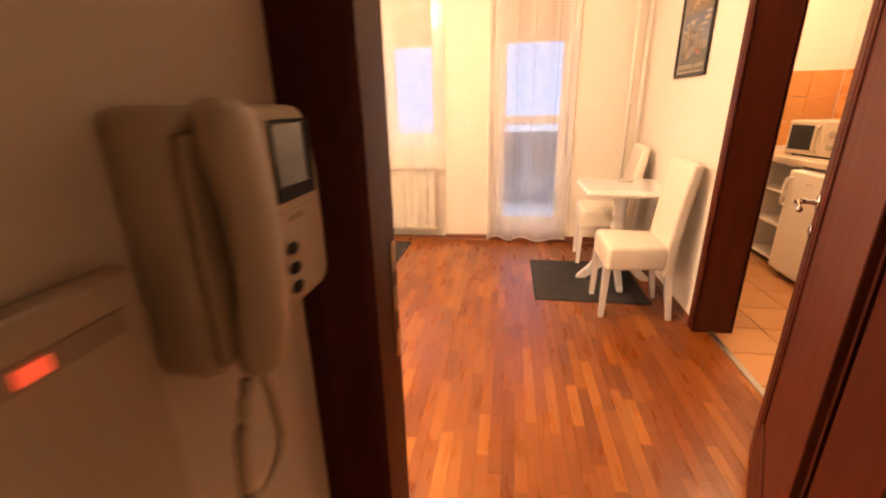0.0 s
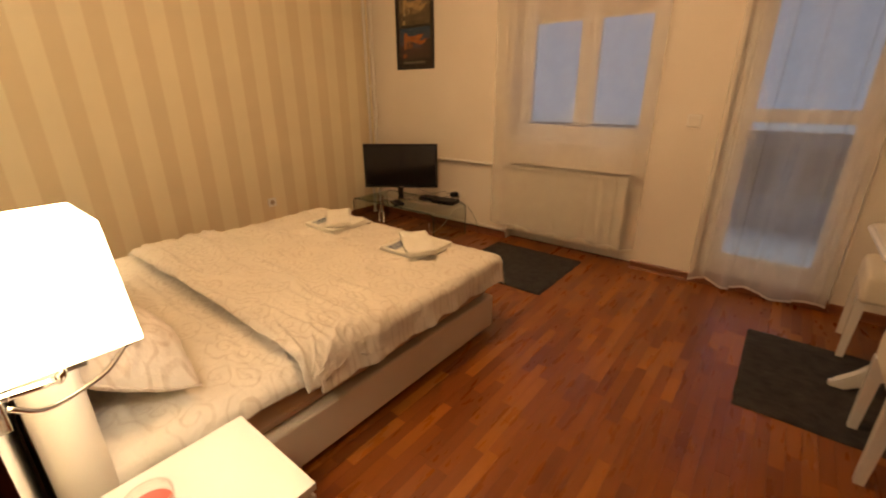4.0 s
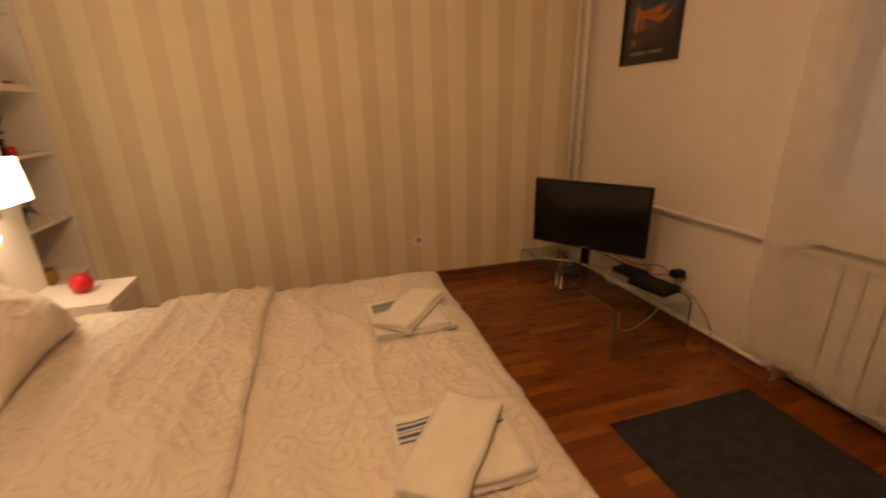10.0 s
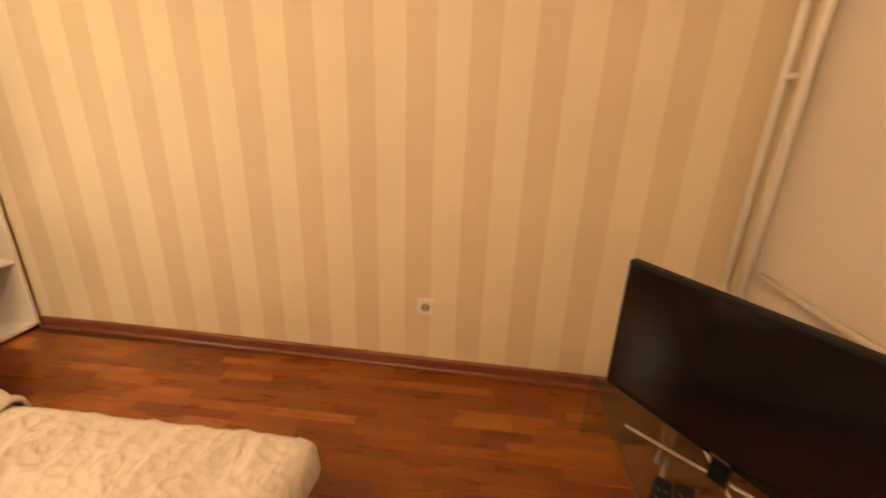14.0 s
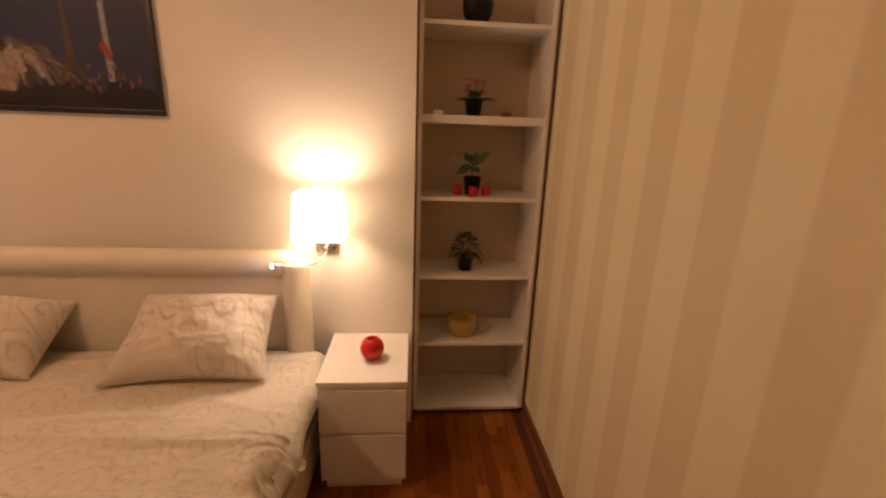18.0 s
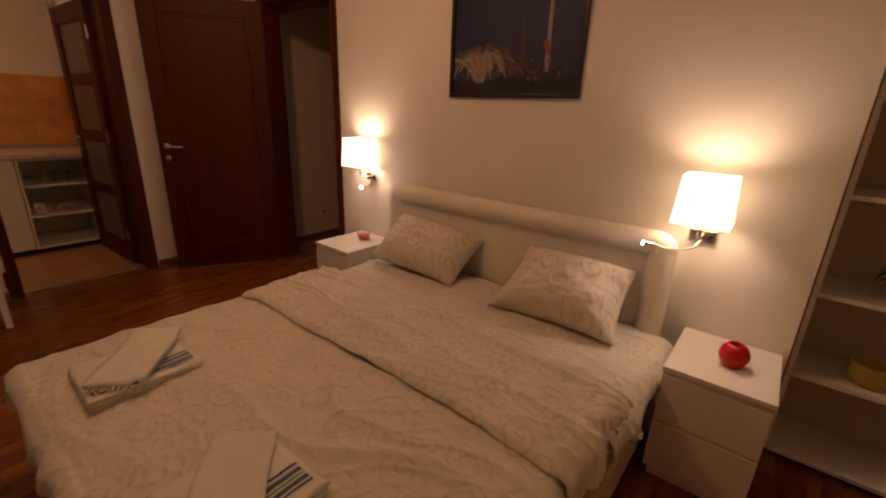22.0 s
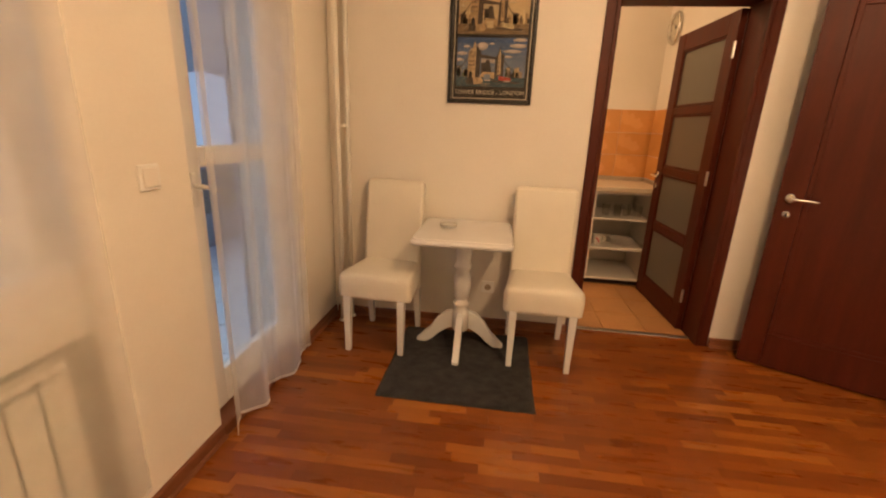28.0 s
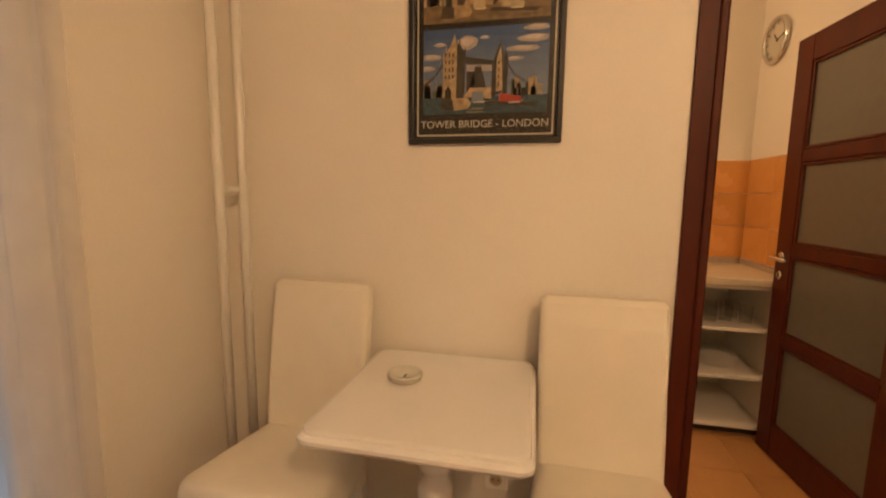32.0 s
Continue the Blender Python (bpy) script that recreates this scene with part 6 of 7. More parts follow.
socket("wall_socket", "cream wall socket on the striped wallpaper", -0.0535, 2.066, 0.337, -91.6)
socket("wall_socket", "white wall socket behind the television boxes", 1.175, 3.379, 0.325, 180)
socket("wall_socket", "cream wall socket below the small table", 4.624, 2.306, 0.285, 90)
socket("wall_socket", "cream wall socket in the hallway", 4.419, -0.67, 0.28, 90)
socket("light_switch", "cream light switch between window and balcony door", 3.137, 3.379, 1.125, 180, "switch")


# ---- heating ----
def riser(label, x, y, z0=0.0, z1=CEIL):
    ob = thing("heating_pipe", label, "pipe", x, y, 0, group="heating pipes")
    part("pipe", lathe(bmesh.new(), [(0.0165, z0), (0.0165, z1)], k=14), "pipe", ob, smooth=True)
    part("floor_collar", lathe(bmesh.new(), [(0.028, 0), (0.028, 0.006), (0.017, 0.012)], k=16), "pipe", ob, smooth=True)
    return ob


for x, y in ((0.026, 3.293), (0.104, 3.312)):
    riser("white painted heating riser in the wallpaper corner", x, y)
for x, y in ((4.50, 3.283), (4.578, 3.248)):
    riser("white painted heating riser in the chair corner", x, y)
for x, y, z in ((0.066, 3.303, 1.372), (4.54, 3.266, 1.30)):
    clip = thing("pipe_clip", "white clip joining two heating pipes", "clip", x, y, z)
    part("strap", one((-0.035, -0.021, -0.009), (0.035, 0.021, 0.009), 0.003), "pipe", clip)
for z, x0, x1, lab in ((0.69, 0.148, 1.735, "white painted heating pipe along the wall"), (0.088, 0.074, 1.715, "white painted return pipe above the skirting")):
    run = thing("heating_pipe", lab, "pipe", 0, 3.352, z, group="heating pipes")
    part("pipe", tube(bmesh.new(), [(x0, -0.02, 0), (x1, 0, 0), (x1 + 0.02, 0.05, 0)], 0.0135, 12), "pipe", run, smooth=True)

radiator = thing("radiator", "cream ribbed radiator filling the window niche", "radiator", 1.745, 3.43, 0.085)
RIBS, PITCH, TALL = 13, 0.0795, 0.6
for i in range(RIBS):
    x = 0.042 + i * PITCH
    bm = bmesh.new()
    box(bm, (x - 0.0365, -0.06, 0.012), (x + 0.0365, -0.045, TALL - 0.035), 0.007, 3)
    box(bm, (x - 0.012, -0.0445, 0.03), (x + 0.012, 0.04, TALL - 0.03), 0.006, 2)
    tube(bm, [(x - PITCH / 2, 0.0, 0.045), (x + PITCH / 2, 0.0, 0.045)], 0.02, 10)
    tube(bm, [(x - PITCH / 2, 0.0, TALL - 0.055), (x + PITCH / 2, 0.0, TALL - 0.055)], 0.02, 10)
    # the head of a rib: two slotted vents between three bars
    for y0, y1 in ((-0.056, -0.044), (-0.022, -0.004), (0.018, 0.045)):
        box(bm, (x - 0.0375, y0, TALL - 0.02), (x + 0.0375, y1, TALL), 0.003, 2)
    box(bm, (x - 0.006, -0.0435, TALL - 0.018), (x + 0.006, 0.0175, TALL - 0.002), 0.002, 1)
    part("rib", bm, "radiator", radiator)
for z in (0.045, TALL - 0.055):
    part("end_cap", tube(bmesh.new(), [(1.0365, 0, z), (1.052, 0, z)], 0.017, 10), "radiator", radiator)
part("valve", lathe(bmesh.new(), [(0.014, 0.0), (0.016, 0.02), (0.012, 0.05)], 0.0, -0.01, 12), "radiator", radiator)
part("hanger", boxes(((0.2, 0.046, 0.3), (0.23, 0.0695, 0.33)), ((0.7, 0.046, 0.3), (0.73, 0.0695, 0.33))), "radiator", radiator)


# ---- rugs ----
def rug(label, x, y, w, d, rz=0.0):
    ob = thing("rug", label, "rug", x, y, 0, rz, group="grey rugs")

    def at(u, v):
        e = min(u * w, (1 - u) * w, v * d, (1 - v) * d)
        z = 0.012 * min(1, e / 0.012) ** 0.5 + 0.0025 * noise.noise((u * 30, v * 30, w)) + 0.002 * noise.noise((u * 90, v * 90, d))
        return (u - 0.5) * w + 0.004 * noise.noise((v * 9, 1, x)) + 0.005 * noise.noise((v * 60, 3, u * 3)), (v - 0.5) * d + 0.004 * noise.noise((u * 9, 2, y)) + 0.005 * noise.noise((u * 60, 4, v * 3)), max(z, 0.001)

    part("mat", sheet(bmesh.new(), 90, 90, at), "rug", ob, smooth=True)
    return ob


rug("dark grey short-pile rug under the small table", 4.10, 2.427, 0.78, 0.80)
rug("dark grey short-pile rug before the radiator", 2.15, 2.85, 0.80, 0.765)


# ---- table and chairs ----
table = thing("pedestal_table", "small white pedestal table with a square top", "table", 4.317, 2.457, 0)
bm = bmesh.new()
prof = [(0.500, 0.702), (0.524, 0.706), (0.54, 0.716), (0.54, 0.726), (0.528, 0.733), (0.522, 0.734), (0.518, 0.742), (0.50, 0.7445)]
ring_mesh(bm, [[(px, py, z) for px, py in rounded(w * 1.065, w * 1.015, 0.035, 5)] for w, z in prof])
part("tabletop", bm, "gloss", table)
part("apron", one((-0.13, -0.13, 0.67), (0.13, 0.13, 0.7015), 0.006), "gloss", table)
part("pedestal", lathe(bmesh.new(), [(0.034, 0.10), (0.05, 0.115), (0.05, 0.24), (0.036, 0.262), (0.047, 0.276), (0.05, 0.29), (0.036, 0.306), (0.034, 0.318), (0.046, 0.334), (0.052, 0.40),
                                     (0.05, 0.46), (0.037, 0.50), (0.05, 0.515), (0.05, 0.53), (0.04, 0.55), (0.05, 0.62), (0.056, 0.6695)], k=28), "gloss", table, smooth=True)
for a in (0, 90, 180, 270):
    side = [(0.045, 0.235), (0.09, 0.225), (0.145, 0.175), (0.19, 0.105), (0.235, 0.05), (0.268, 0.03), (0.268, 0.002), (0.215, 0.002), (0.165, 0.04), (0.115, 0.10), (0.075, 0.125), (0.045, 0.12)]
    bm = bmesh.new()
    ring_mesh(bm, [[(x, y, z) for x, z in side] for y in (-0.019, 0.019)])
    bmesh.ops.bevel(bm, geom=[e for e in bm.edges if abs(e.verts[0].co.y - e.verts[1].co.y) < 1e-6], offset=0.006, segments=2, affect="EDGES")
    part("leg", bm, "gloss", table, m=pose(0, 0, 0, 0, 0, a))
ashtray = thing("ashtray", "round milky glass ashtray on the table", "ashtray", 4.36, 2.562, 0.745)
part("dish", lathe(bmesh.new(), [(0.04, 0), (0.047, 0.003), (0.051, 0.02), (0.049, 0.023), (0.046, 0.02), (0.042, 0.009), (0, 0.008)], k=32, caps=False), "ash_glass", ashtray, smooth=True)
part("dark_rim", lathe(bmesh.new(), [(0.0515, 0.0135), (0.0519, 0.0155), (0.0515, 0.0175)], k=32, caps=False), "cream_dark", ashtray)
part("print_bar", boxes(((-0.011, -0.002, 0.0105), (0.011, 0.002, 0.0115))), "wick", ashtray)

chair = thing("dining_chair", "cream leatherette chair with a tall straight back", "chair", 4.31, 1.993, 0, 0, group="chairs at the table")
W_ = 0.368
def seat_ring(z, shrink):
    """The seat's outline: wider at the front than at the back, corners rounded."""
    f, b, r = 0.216 - shrink, W_ / 2 - shrink, 0.03
    out = []
    for cx, cy, a0 in ((0.16 - r - shrink, b - r, 0), (-0.205 + r + shrink, f - r, 90), (-0.205 + r + shrink, -f + r, 180), (0.16 - r - shrink, -b + r, 270)):
        out += [(cx + r * math.cos(radians(a0 + 22.5 * i)), cy + r * math.sin(radians(a0 + 22.5 * i)), z) for i in range(5)]
    return out


part("seat", ring_mesh(bmesh.new(), [seat_ring(z, q) for z, q in ((0.338, 0.012), (0.341, 0.005), (0.346, 0.001), (0.36, 0.0), (0.42, -0.002), (0.455, 0.0), (0.468, 0.003), (0.478, 0.009), (0.484, 0.018), (0.488, 0.032), (0.491, 0.06), (0.492, 0.1))]), "leather", chair, smooth=True)
bm = bmesh.new()
rows = []
for z, x in ((0.30, 0.165), (0.345, 0.165), (0.48, 0.172), (0.62, 0.187), (0.76, 0.206), (0.9, 0.228), (0.965, 0.238), (0.982, 0.242)):
    t = 0.066 if z < 0.95 else (0.056 if z < 0.97 else 0.03)
    hw = W_ / 2 - (0 if z < 0.97 else 0.014)
    rows.append([(x + px, py, z) for px, py in rounded(t, 2 * hw, min(0.02, t * 0.42), 4)])
part("backrest", ring_mesh(bm, rows), "leather", chair, smooth=False)
for x0, y0, x1, top in ((-0.19, -1, -0.195, 0.35), (-0.19, 1, -0.195, 0.35), (0.17, -1, 0.215, 0.32), (0.17, 1, 0.215, 0.32)):
    y = y0 * (W_ / 2 - 0.022)
    part("leg", ring_mesh(bmesh.new(), [[(x1 + s * a, y + s * b, z) for a, b in ((-1, -1), (1, -1), (1, 1), (-1, 1))] for x1, s, z in ((x1, 0.0145, 0.0), (x0, 0.021, top))]), "gloss", chair)
other = copy_thing(chair, pose(4.31, 2.935, 0, 0, 0, -3.5))
other["label"] = "cream leatherette chair standing by the heating pipes"


# ---- kitchen ----
def open_unit(label, y0, y1, boards):
    ob = thing("kitchen_shelf", label, "shelf", 5.93, (y0 + y1) / 2, 0, group="open kitchen units")
    h, w = 0.84, (y1 - y0) / 2
    part("side", one((-0.27, -w, 0.05), (0.3, -w + 0.018, h)), "white", ob)
    part("side", one((-0.27, w - 0.018, 0.05), (0.3, w, h)), "white", ob)
    part("back", one((0.29, -w + 0.0185, 0.05), (0.3, w - 0.0185, h)), "white", ob)
    part("plinth", one((-0.22, -w, 0), (0.3, w, 0.049)), "dark_gap", ob)
    for z in boards:
        part("board", one((-0.268, -w + 0.0185, z - 0.018), (0.289, w - 0.0185, z), 0.001), "white", ob)
    return ob


open_unit("open white kitchen unit holding plates and glasses", 0.945, 1.46, (0.07, 0.345, 0.61, 0.838))
open_unit("open white kitchen unit beside the fridge", 2.785, 3.33, (0.07, 0.345, 0.61, 0.838))
cab = thing("kitchen_cabinet", "white closed kitchen base cabinet", "cabinet", 5.93, 1.86, 0)
part("body", one((-0.25, -0.395, 0.05), (0.3, 0.395, 0.839)), "white", cab)
part("plinth", one((-0.22, -0.39, 0), (0.3, 0.39, 0.049)), "dark_gap", cab)
for s in (-1, 1):
    d = part("door", one((-0.27, s * 0.197 - 0.194, 0.06), (-0.2505, s * 0.197 + 0.194, 0.835), 0.002), "white", cab)
    part("handle", tube(bmesh.new(), bend([(-0.271, s * 0.04, 0.66), (-0.295, s * 0.04, 0.67), (-0.295, s * 0.04, 0.77), (-0.271, s * 0.04, 0.78)], 4), 0.005, 8), "steel", d, smooth=True)
worktop = thing("worktop", "pale kitchen worktop along the wall", "worktop")
part("top", one((5.63, 0.905, 0.841), (6.23, 3.525, 0.88), 0.006, 3), "cream", worktop)
part("upstand", boxes(((6.231, 0.905, 0.8805), (6.249, 3.525, 0.915)), ((5.65, 0.902, 0.8805), (6.23, 0.915, 0.91))), "cream_dark", worktop)
fridge = thing("fridge", "small white under-counter fridge", "fridge", 5.92, 2.52, 0)
part("body", one((-0.3, -0.24, 0.02), (0.3, 0.24, 0.815), 0.008, 3), "white", fridge)
fd = part("door", one((-0.355, -0.24, 0.06), (-0.304, 0.24, 0.815), 0.012, 3), "white", fridge)
part("handle", tube(bmesh.new(), bend([(-0.355, 0.2, 0.55), (-0.39, 0.2, 0.57), (-0.395, 0.2, 0.66), (-0.39, 0.2, 0.74), (-0.355, 0.2, 0.76)], 5), 0.011, 8), "white", fd, smooth=True)
part("badge", boxes(((-0.3562, -0.03, 0.735), (-0.3552, 0.04, 0.745))), "steel", fd)
part("sticker", boxes(((-0.3562, -0.2, 0.5), (-0.3552, -0.15, 0.56))), "tile_orange", fd)
for y in (-0.2, 0.2):
    part("foot", lathe(bmesh.new(), [(0.018, 0), (0.018, 0.02)], -0.27, y, 12), "black", fridge)
oven = thing("microwave", "white microwave oven on the worktop", "microwave", 5.95, 2.98, 0.88, 12)
part("body", one((-0.17, -0.23, 0.012), (0.17, 0.23, 0.27), 0.008, 3), "cream", oven)
od = part("door", one((-0.186, -0.08, 0.016), (-0.171, 0.228, 0.266), 0.005, 2), "cream", oven)
part("window", one((-0.1885, 0.0, 0.05), (-0.1865, 0.205, 0.235), 0.0008), "screen", od, "dark door window")
part("handle", tube(bmesh.new(), bend([(-0.186, -0.045, 0.05), (-0.215, -0.045, 0.06), (-0.218, -0.045, 0.14), (-0.215, -0.045, 0.22), (-0.186, -0.045, 0.23)], 5), 0.01, 8), "cream", od, smooth=True)
part("control_panel", one((-0.184, -0.228, 0.016), (-0.171, -0.082, 0.266), 0.004), "cream", oven)
for z in (0.09, 0.18):
    part("knob", lathe(bmesh.new(), [(0.026, 0), (0.024, 0.014), (0.01, 0.016)], k=18), "cream_dark", oven, m=pose(-0.184, -0.155, z, 0, -90, 0), smooth=True)
for x in (-0.13, 0.13):
    for y in (-0.19, 0.19):
        part("foot", lathe(bmesh.new(), [(0.012, 0), (0.012, 0.013)], x, y, 10), "black", oven)
red_bowl = thing("bowl", "red plastic bowl in the kitchen unit", "bowl", 5.83, 2.95, 0.61)
part("shell", lathe(bmesh.new(), [(0.05, 0), (0.06, 0.004), (0.1, 0.07), (0.095, 0.07), (0.055, 0.01), (0, 0.008)], k=28, caps=False), "red", red_bowl, smooth=True)
for i in range(6):
    plate = thing("plate", "white dinner plate in a stack", "plate", 5.86, 1.15, 0.345 + i * 0.008, group="stacked plates")
    part("dish", lathe(bmesh.new(), [(0.05, 0), (0.07, 0.001), (0.105, 0.011), (0.104, 0.013), (0.068, 0.005), (0, 0.004)], k=28, caps=False), "white", plate, smooth=True)
mug = thing("mug", "white mug with a red pattern", "mug", 5.8, 1.36, 0.345)
part("cup", lathe(bmesh.new(), [(0.034, 0), (0.037, 0.003), (0.04, 0.085), (0.037, 0.085), (0.034, 0.006), (0, 0.005)], k=22, caps=False), "white", mug, smooth=True)
part("handle", tube(bmesh.new(), bend([(0.0, -0.037, 0.02), (0, -0.062, 0.025), (0, -0.064, 0.06), (0, -0.037, 0.066)], 4), 0.005, 7), "white", mug, smooth=True)
for k in range(3):
    part("red_mark", boxes(((-0.0425, -0.012 + 0.012 * k, 0.02 + 0.015 * k), (-0.0375, -0.004 + 0.012 * k, 0.045 + 0.012 * k))), "red", mug)
for i, (x, y) in enumerate(((5.78, 1.05), (5.8, 1.14), (5.77, 1.23), (5.8, 1.32), (5.88, 1.08), (5.89, 1.19))):
    tumbler = thing("glass", "clear drinking glass on the kitchen board", "glass", x, y, 0.61, group="drinking glasses")
    part("cup", lathe(bmesh.new(), [(0.026, 0), (0.029, 0.003), (0.034, 0.1), (0.0325, 0.1), (0.0275, 0.008), (0, 0.007)], k=20, caps=False), "clear", tumbler, smooth=True)
clock = thing("wall_clock", "round chrome wall clock in the kitchen", "clock", 6.06, 0.901, 2.18)
ringp = [(0.115 + 0.014 * math.cos(a * math.pi / 5), 0.016 + 0.014 * math.sin(a * math.pi / 5)) for a in range(10)]
part("rim", lathe(bmesh.new(), [*ringp, ringp[0]], k=40, caps=False), "chrome", clock, smooth=True, m=pose(0, 0, 0, -90, 0, 0))
part("face", lathe(bmesh.new(), [(0.112, 0.004), (0.112, 0.008)], k=40), "print_white", clock, m=pose(0, 0, 0, -90, 0, 0))
for a, ln in ((40, 0.055), (-75, 0.085)):
    part("clock_hand", boxes(((-0.003, 0.0085, -0.01), (0.003, 0.0105, ln))), "black", clock, m=pose(0, 0, 0, 0, a, 0))
for k in range(12):
    part("hour_mark", boxes(((-0.003, 0.0082, 0.088), (0.003, 0.0092, 0.102))), "black", clock, m=pose(0, 0, 0, 0, 30 * k, 0))
socket("wall_socket", "white wall socket on the kitchen tiles", 5.74, 3.515, 1.30, 180)


# ---- hallway wall: door phone and heater panel ----
phone = thing("door_phone", "cream video door phone with handset and small screen", "door phone", 3.221, -0.36, 1.212)
def phone_outline(inset):
    """The housing seen from the front: square on the handset's side, bowed on the other, corners rounded."""
    side = [(-0.105 + inset, 0.1 - inset), (-0.099 + inset, 0.109 - inset), (-0.085, 0.113 - inset), (-0.03, 0.1135 - inset), (0.03, 0.111 - inset), (0.07, 0.106 - inset),
            (0.092 - inset, 0.1 - inset), (0.102 - inset, 0.093 - inset), (0.107 - inset, 0.083 - inset), (0.108 - inset, 0.07)]
    other = [(0.108 - inset, -0.1), (0.104 - inset, -0.109 + inset), (0.095 - inset, -0.113 + inset), (-0.092 + inset, -0.113 + inset), (-0.101 + inset, -0.109 + inset), (-0.105 + inset, -0.1)]
    return [(y, z) for z, y in side + other]


bm = bmesh.new()
ring_mesh(bm, [[(x, y, z) for y, z in phone_outline(q)] for x, q in ((0.001, 0.002), (0.004, 0.0), (0.038, 0.0), (0.0445, 0.0018), (0.0485, 0.006), (0.05, 0.0125))])
part("housing", bm, "cream", phone, smooth=True)
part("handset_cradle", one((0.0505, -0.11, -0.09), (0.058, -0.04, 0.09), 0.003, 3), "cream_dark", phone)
bm = bmesh.new()
ring_mesh(bm, [[(0.068 + 0.02 * c * q + lift, -0.073 + 0.029 * s * q, z) for c, s in [(math.cos(k * math.pi / 8), math.sin(k * math.pi / 8)) for k in range(16)]]
               for z, q, lift in ((-0.112, 0.55, -0.002), (-0.104, 0.9, 0.0), (-0.075, 1.0, 0.002), (-0.035, 0.86, 0.008), (0.035, 0.86, 0.008), (0.075, 1.0, 0.002), (0.104, 0.9, 0.0), (0.112, 0.55, -0.002))])
part("handset", bm, "cream", phone, smooth=True)
for lo, hi in (((0.0502, 0.012, 0.014), (0.053, 0.092, 0.028)), ((0.0502, 0.012, 0.0905), (0.053, 0.092, 0.094)), ((0.0502, 0.012, 0.0285), (0.053, 0.015, 0.09)), ((0.0502, 0.08, 0.0285), (0.053, 0.092, 0.09))):
    part("screen_bezel", one(lo, hi, 0.0007), "black", phone)
part("screen", one((0.0502, 0.0155, 0.029), (0.0515, 0.0795, 0.0895)), "phone_screen", phone, "dark glossy video screen")
# flat darker strip paints the shade of a groove
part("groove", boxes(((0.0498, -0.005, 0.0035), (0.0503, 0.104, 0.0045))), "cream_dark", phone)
for z in (-0.036, -0.058, -0.08):
    part("button", ring_mesh(bmesh.new(), [[(x, 0.027 + 0.0115 * q * math.cos(k * math.pi / 8), z + 0.0068 * q * math.sin(k * math.pi / 8)) for k in range(16)] for x, q in ((0.0502, 1.0), (0.0522, 1.0), (0.0532, 0.82), (0.0535, 0.4))]), "black", phone, smooth=True)
part("maker_mark", boxes(((0.0502, 0.03, -0.008), (0.051, 0.06, -0.002))), "cream_dark", phone)
part("curly_cord", tube(bmesh.new(), bend([(0.064, -0.098, -0.108), (0.06, -0.115, -0.17), (0.05, -0.105, -0.235), (0.036, -0.06, -0.27), (0.03, -0.02, -0.25), (0.028, -0.022, -0.17), (0.028, -0.05, -0.104)], 8), 0.0062, 8),
     "cream", phone, smooth=True)
panel = thing("fuse_panel", "cream wall panel with a slot and red indicator", "panel", 3.2205, -0.60, 1.007)
part("cover", one((0, -0.22, -0.21), (0.022, 0.11, 0.21), 0.006, 3), "cream", panel)
# the slot's shade, as a flat strip of darker plastic
part("slot", one((0.0222, -0.06, 0.17), (0.0235, 0.091, 0.186)), "cream_dark", panel)
part("indicator", one((0.0236, 0.023, 0.173), (0.0255, 0.041, 0.183), 0.0008), "led_red", panel, "lit red indicator")


# ---- ceiling lamps ----
for x, y in (LAMP_AT, KITCHEN_AT):
    cl = thing("ceiling_lamp", "round lit ceiling lamp with a white rim", "ceiling lamp", x, y, CEIL, group="ceiling lamps")
    part("base", lathe(bmesh.new(), [(0.19, -0.035), (0.19, -0.001)], k=32), "gloss", cl)
    part("glass_disc", lathe(bmesh.new(), [(0.1, -0.062), (0.16, -0.052), (0.182, -0.0355)], k=32), "ceil_glow", cl, "glowing opal glass", True)


# ---- tiles and parquet, piece by piece ----
def tiles(parent, origin, du, dv, nu, nv, size, gap, thick, out, material):
    """Alike tiles on one mesh, each an object under its surface."""
    o, du, dv, out = Vector(origin), Vector(du), Vector(dv), Vector(out)
    su, sv = size
    bm = bmesh.new()
    low = [du * gap / 2 + dv * gap / 2, du * (su - gap / 2) + dv * gap / 2, du * (su - gap / 2) + dv * (sv - gap / 2), du * gap / 2 + dv * (sv - gap / 2)]
    mid = sum(low, Vector()) / 4
    ring_mesh(bm, [[p for p in low], [p + out * thick * 0.75 for p in low], [p + (mid - p) * 0.012 + out * thick for p in low]])
    first = part("tile", bm, material, parent)
    first.matrix_parent_inverse = Matrix()
    n = 0
    for i in range(nu):
        for j in range(nv):
            at = o + du * su * i + dv * sv * j
            ob = first if n == 0 else new("tile", first.data)
            ob.parent = parent
            ob.location = at
            n += 1


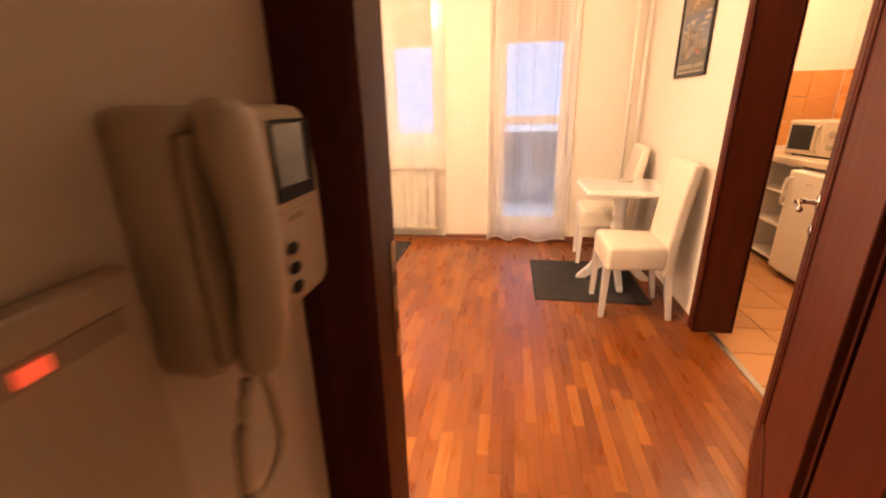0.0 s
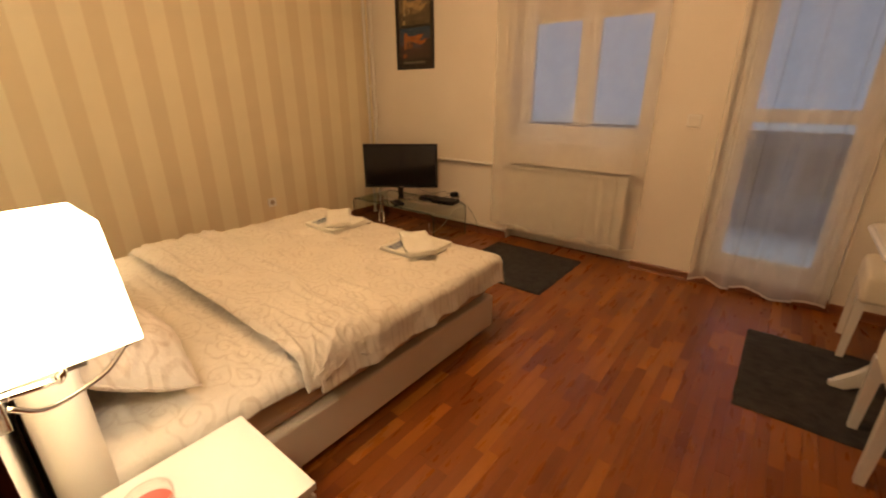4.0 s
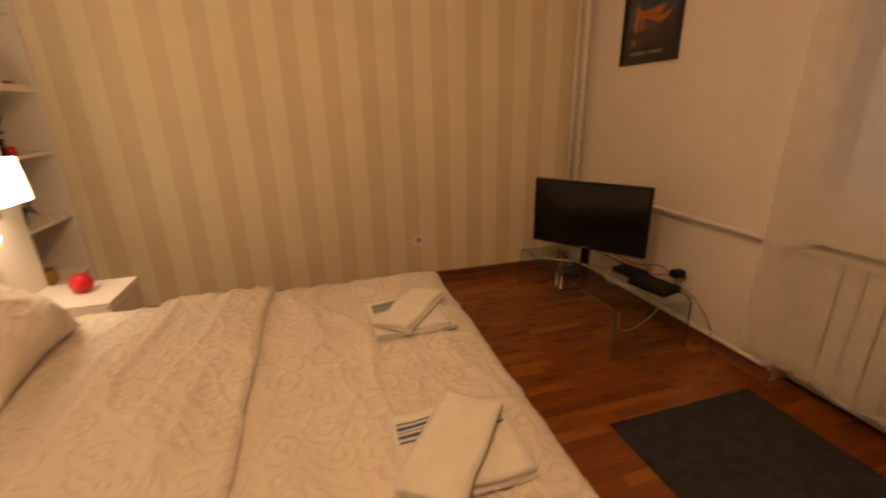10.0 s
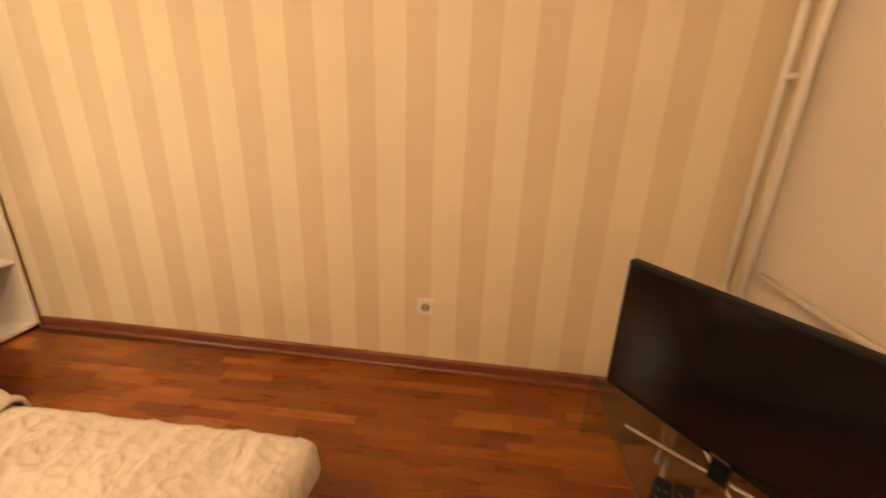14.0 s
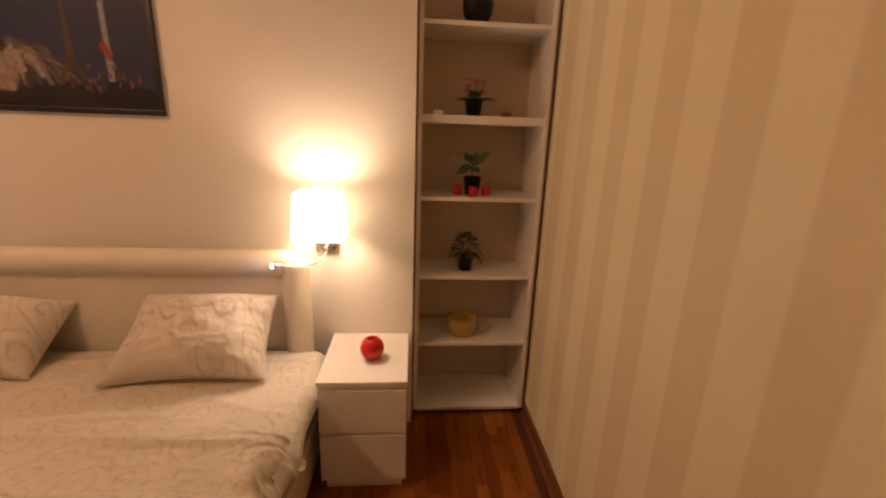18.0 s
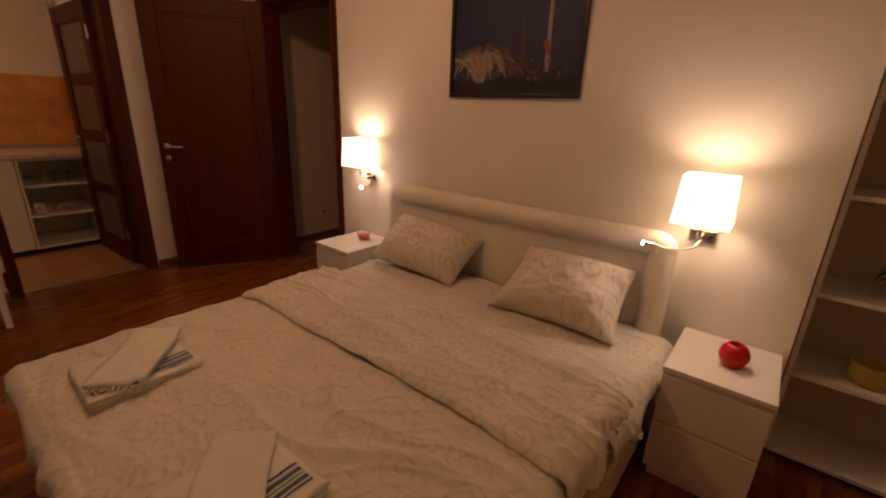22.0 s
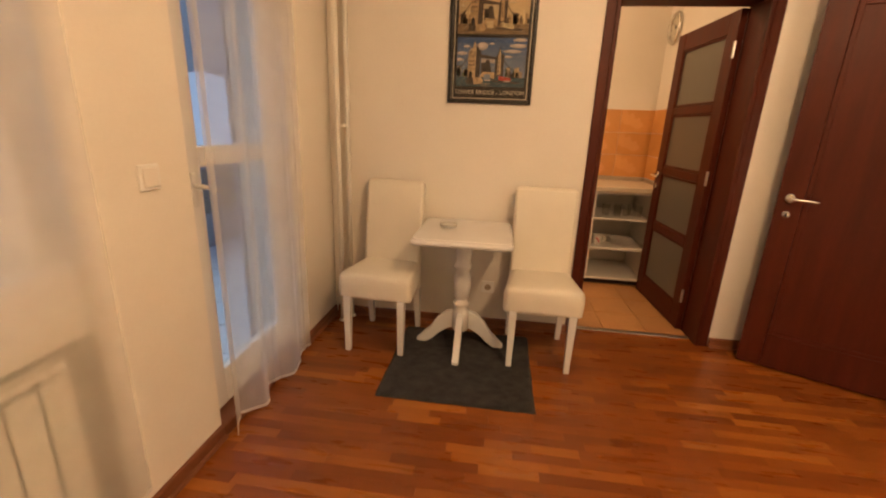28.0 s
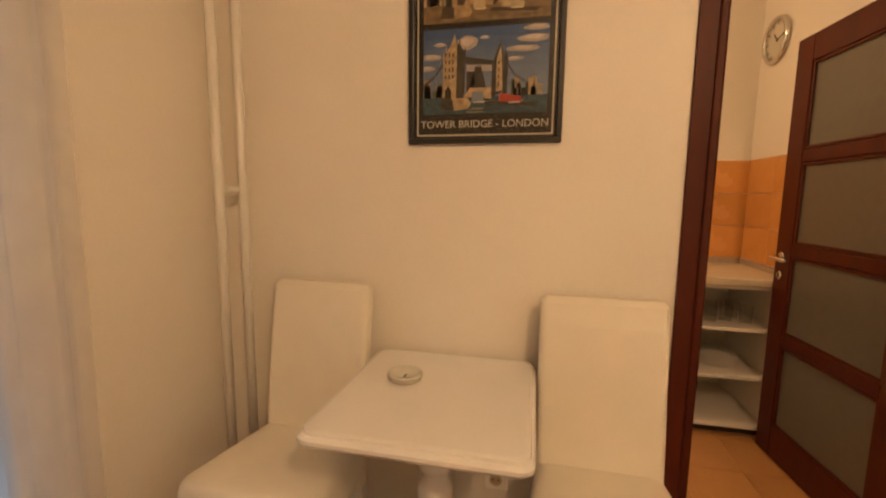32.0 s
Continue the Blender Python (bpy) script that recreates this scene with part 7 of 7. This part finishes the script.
tiles(kitchen_walls[1], (6.25, 0.9, 0.915), (0, 1, 0), (0, 0, 1), 9, 3, (0.292, 0.205), 0.0022, 0.005, (-1, 0, 0), "tile_orange")
tiles(kitchen_walls[2], (6.24, 3.53, 0.915), (-1, 0, 0), (0, 0, 1), 2, 3, (0.235, 0.205), 0.0022, 0.005, (0, -1, 0), "tile_orange")
tiles(kitchen_walls[0], (6.24, 0.9, 0.915), (-1, 0, 0), (0, 0, 1), 2, 3, (0.295, 0.205), 0.0022, 0.005, (0, 1, 0), "tile_orange")
tiles(kitchen_floor, (4.737, 0.902, -0.008), (1, 0, 0), (0, 1, 0), 5, 9, (0.3, 0.292), 0.006, 0.008, (0, 0, 1), "tile_floor")
tiles(balcony, (1.0, 3.745, -0.03), (1, 0, 0), (0, 1, 0), 22, 5, (0.33, 0.31), 0.006, 0.008, (0, 0, 1), "tile_balcony")

# strip parquet: boards of three strips, lengths staggered; the walked part in single strips, the rest joined
rnd = random.Random(4)
SW = 0.0505
cache = {}
rest = bmesh.new()
count = 0


def strip_mesh(bm, x, y, w, ln):
    g = 0.0001
    vs = [bm.verts.new(p) for p in ((x + g, y + g, -0.0015), (x + w - g, y + g, -0.0015), (x + w - g, y + ln - g, -0.0015), (x + g, y + ln - g, -0.0015),
                                    (x + g + 0.0002, y + g + 0.0002, 0), (x + w - g - 0.0002, y + g + 0.0002, 0), (x + w - g - 0.0002, y + ln - g - 0.0002, 0), (x + g + 0.0002, y + ln - g - 0.0002, 0))]
    bm.faces.new(vs[4:])
    for a in range(4):
        bm.faces.new((vs[a], vs[(a + 1) % 4], vs[4 + (a + 1) % 4], vs[4 + a]))


x = -0.0315
while x < 4.70:
    w = min(SW, 4.70 - x)
    start = -2.4 if 3.2 <= x < 4.42 else (-0.4 if x < 0.5 else 0.0)
    y, first = start, True
    while y < 3.46:
        ln = rnd.choice((0.2, 0.24, 0.28, 0.32, 0.36, 0.4, 0.46))
        if first:
            ln *= rnd.uniform(0.3, 1.0)
            first = False
        ln = min(ln, 3.46 - y)
        near = 2.75 <= x and y >= -0.05 and w > 0.05 and count < 300
        if near:
            key = round(ln, 2)
            if key not in cache:
                bm = bmesh.new()
                strip_mesh(bm, 0, 0, SW, key)
                bm.normal_update()
                cache[key] = bpy.data.meshes.new("strip")
                bm.to_mesh(cache[key])
                bm.free()
                cache[key].materials.append(M["parquet"])
            ln = key
            ob = new("strip", cache[key])
            ob.parent, ob.location = floor, (x, y, 0)
            count += 1
        else:
            strip_mesh(rest, x, y, w, ln)
        y += ln
    x += SW
tagged(part("parquet_strips", rest, "parquet", floor), kind="stuff")
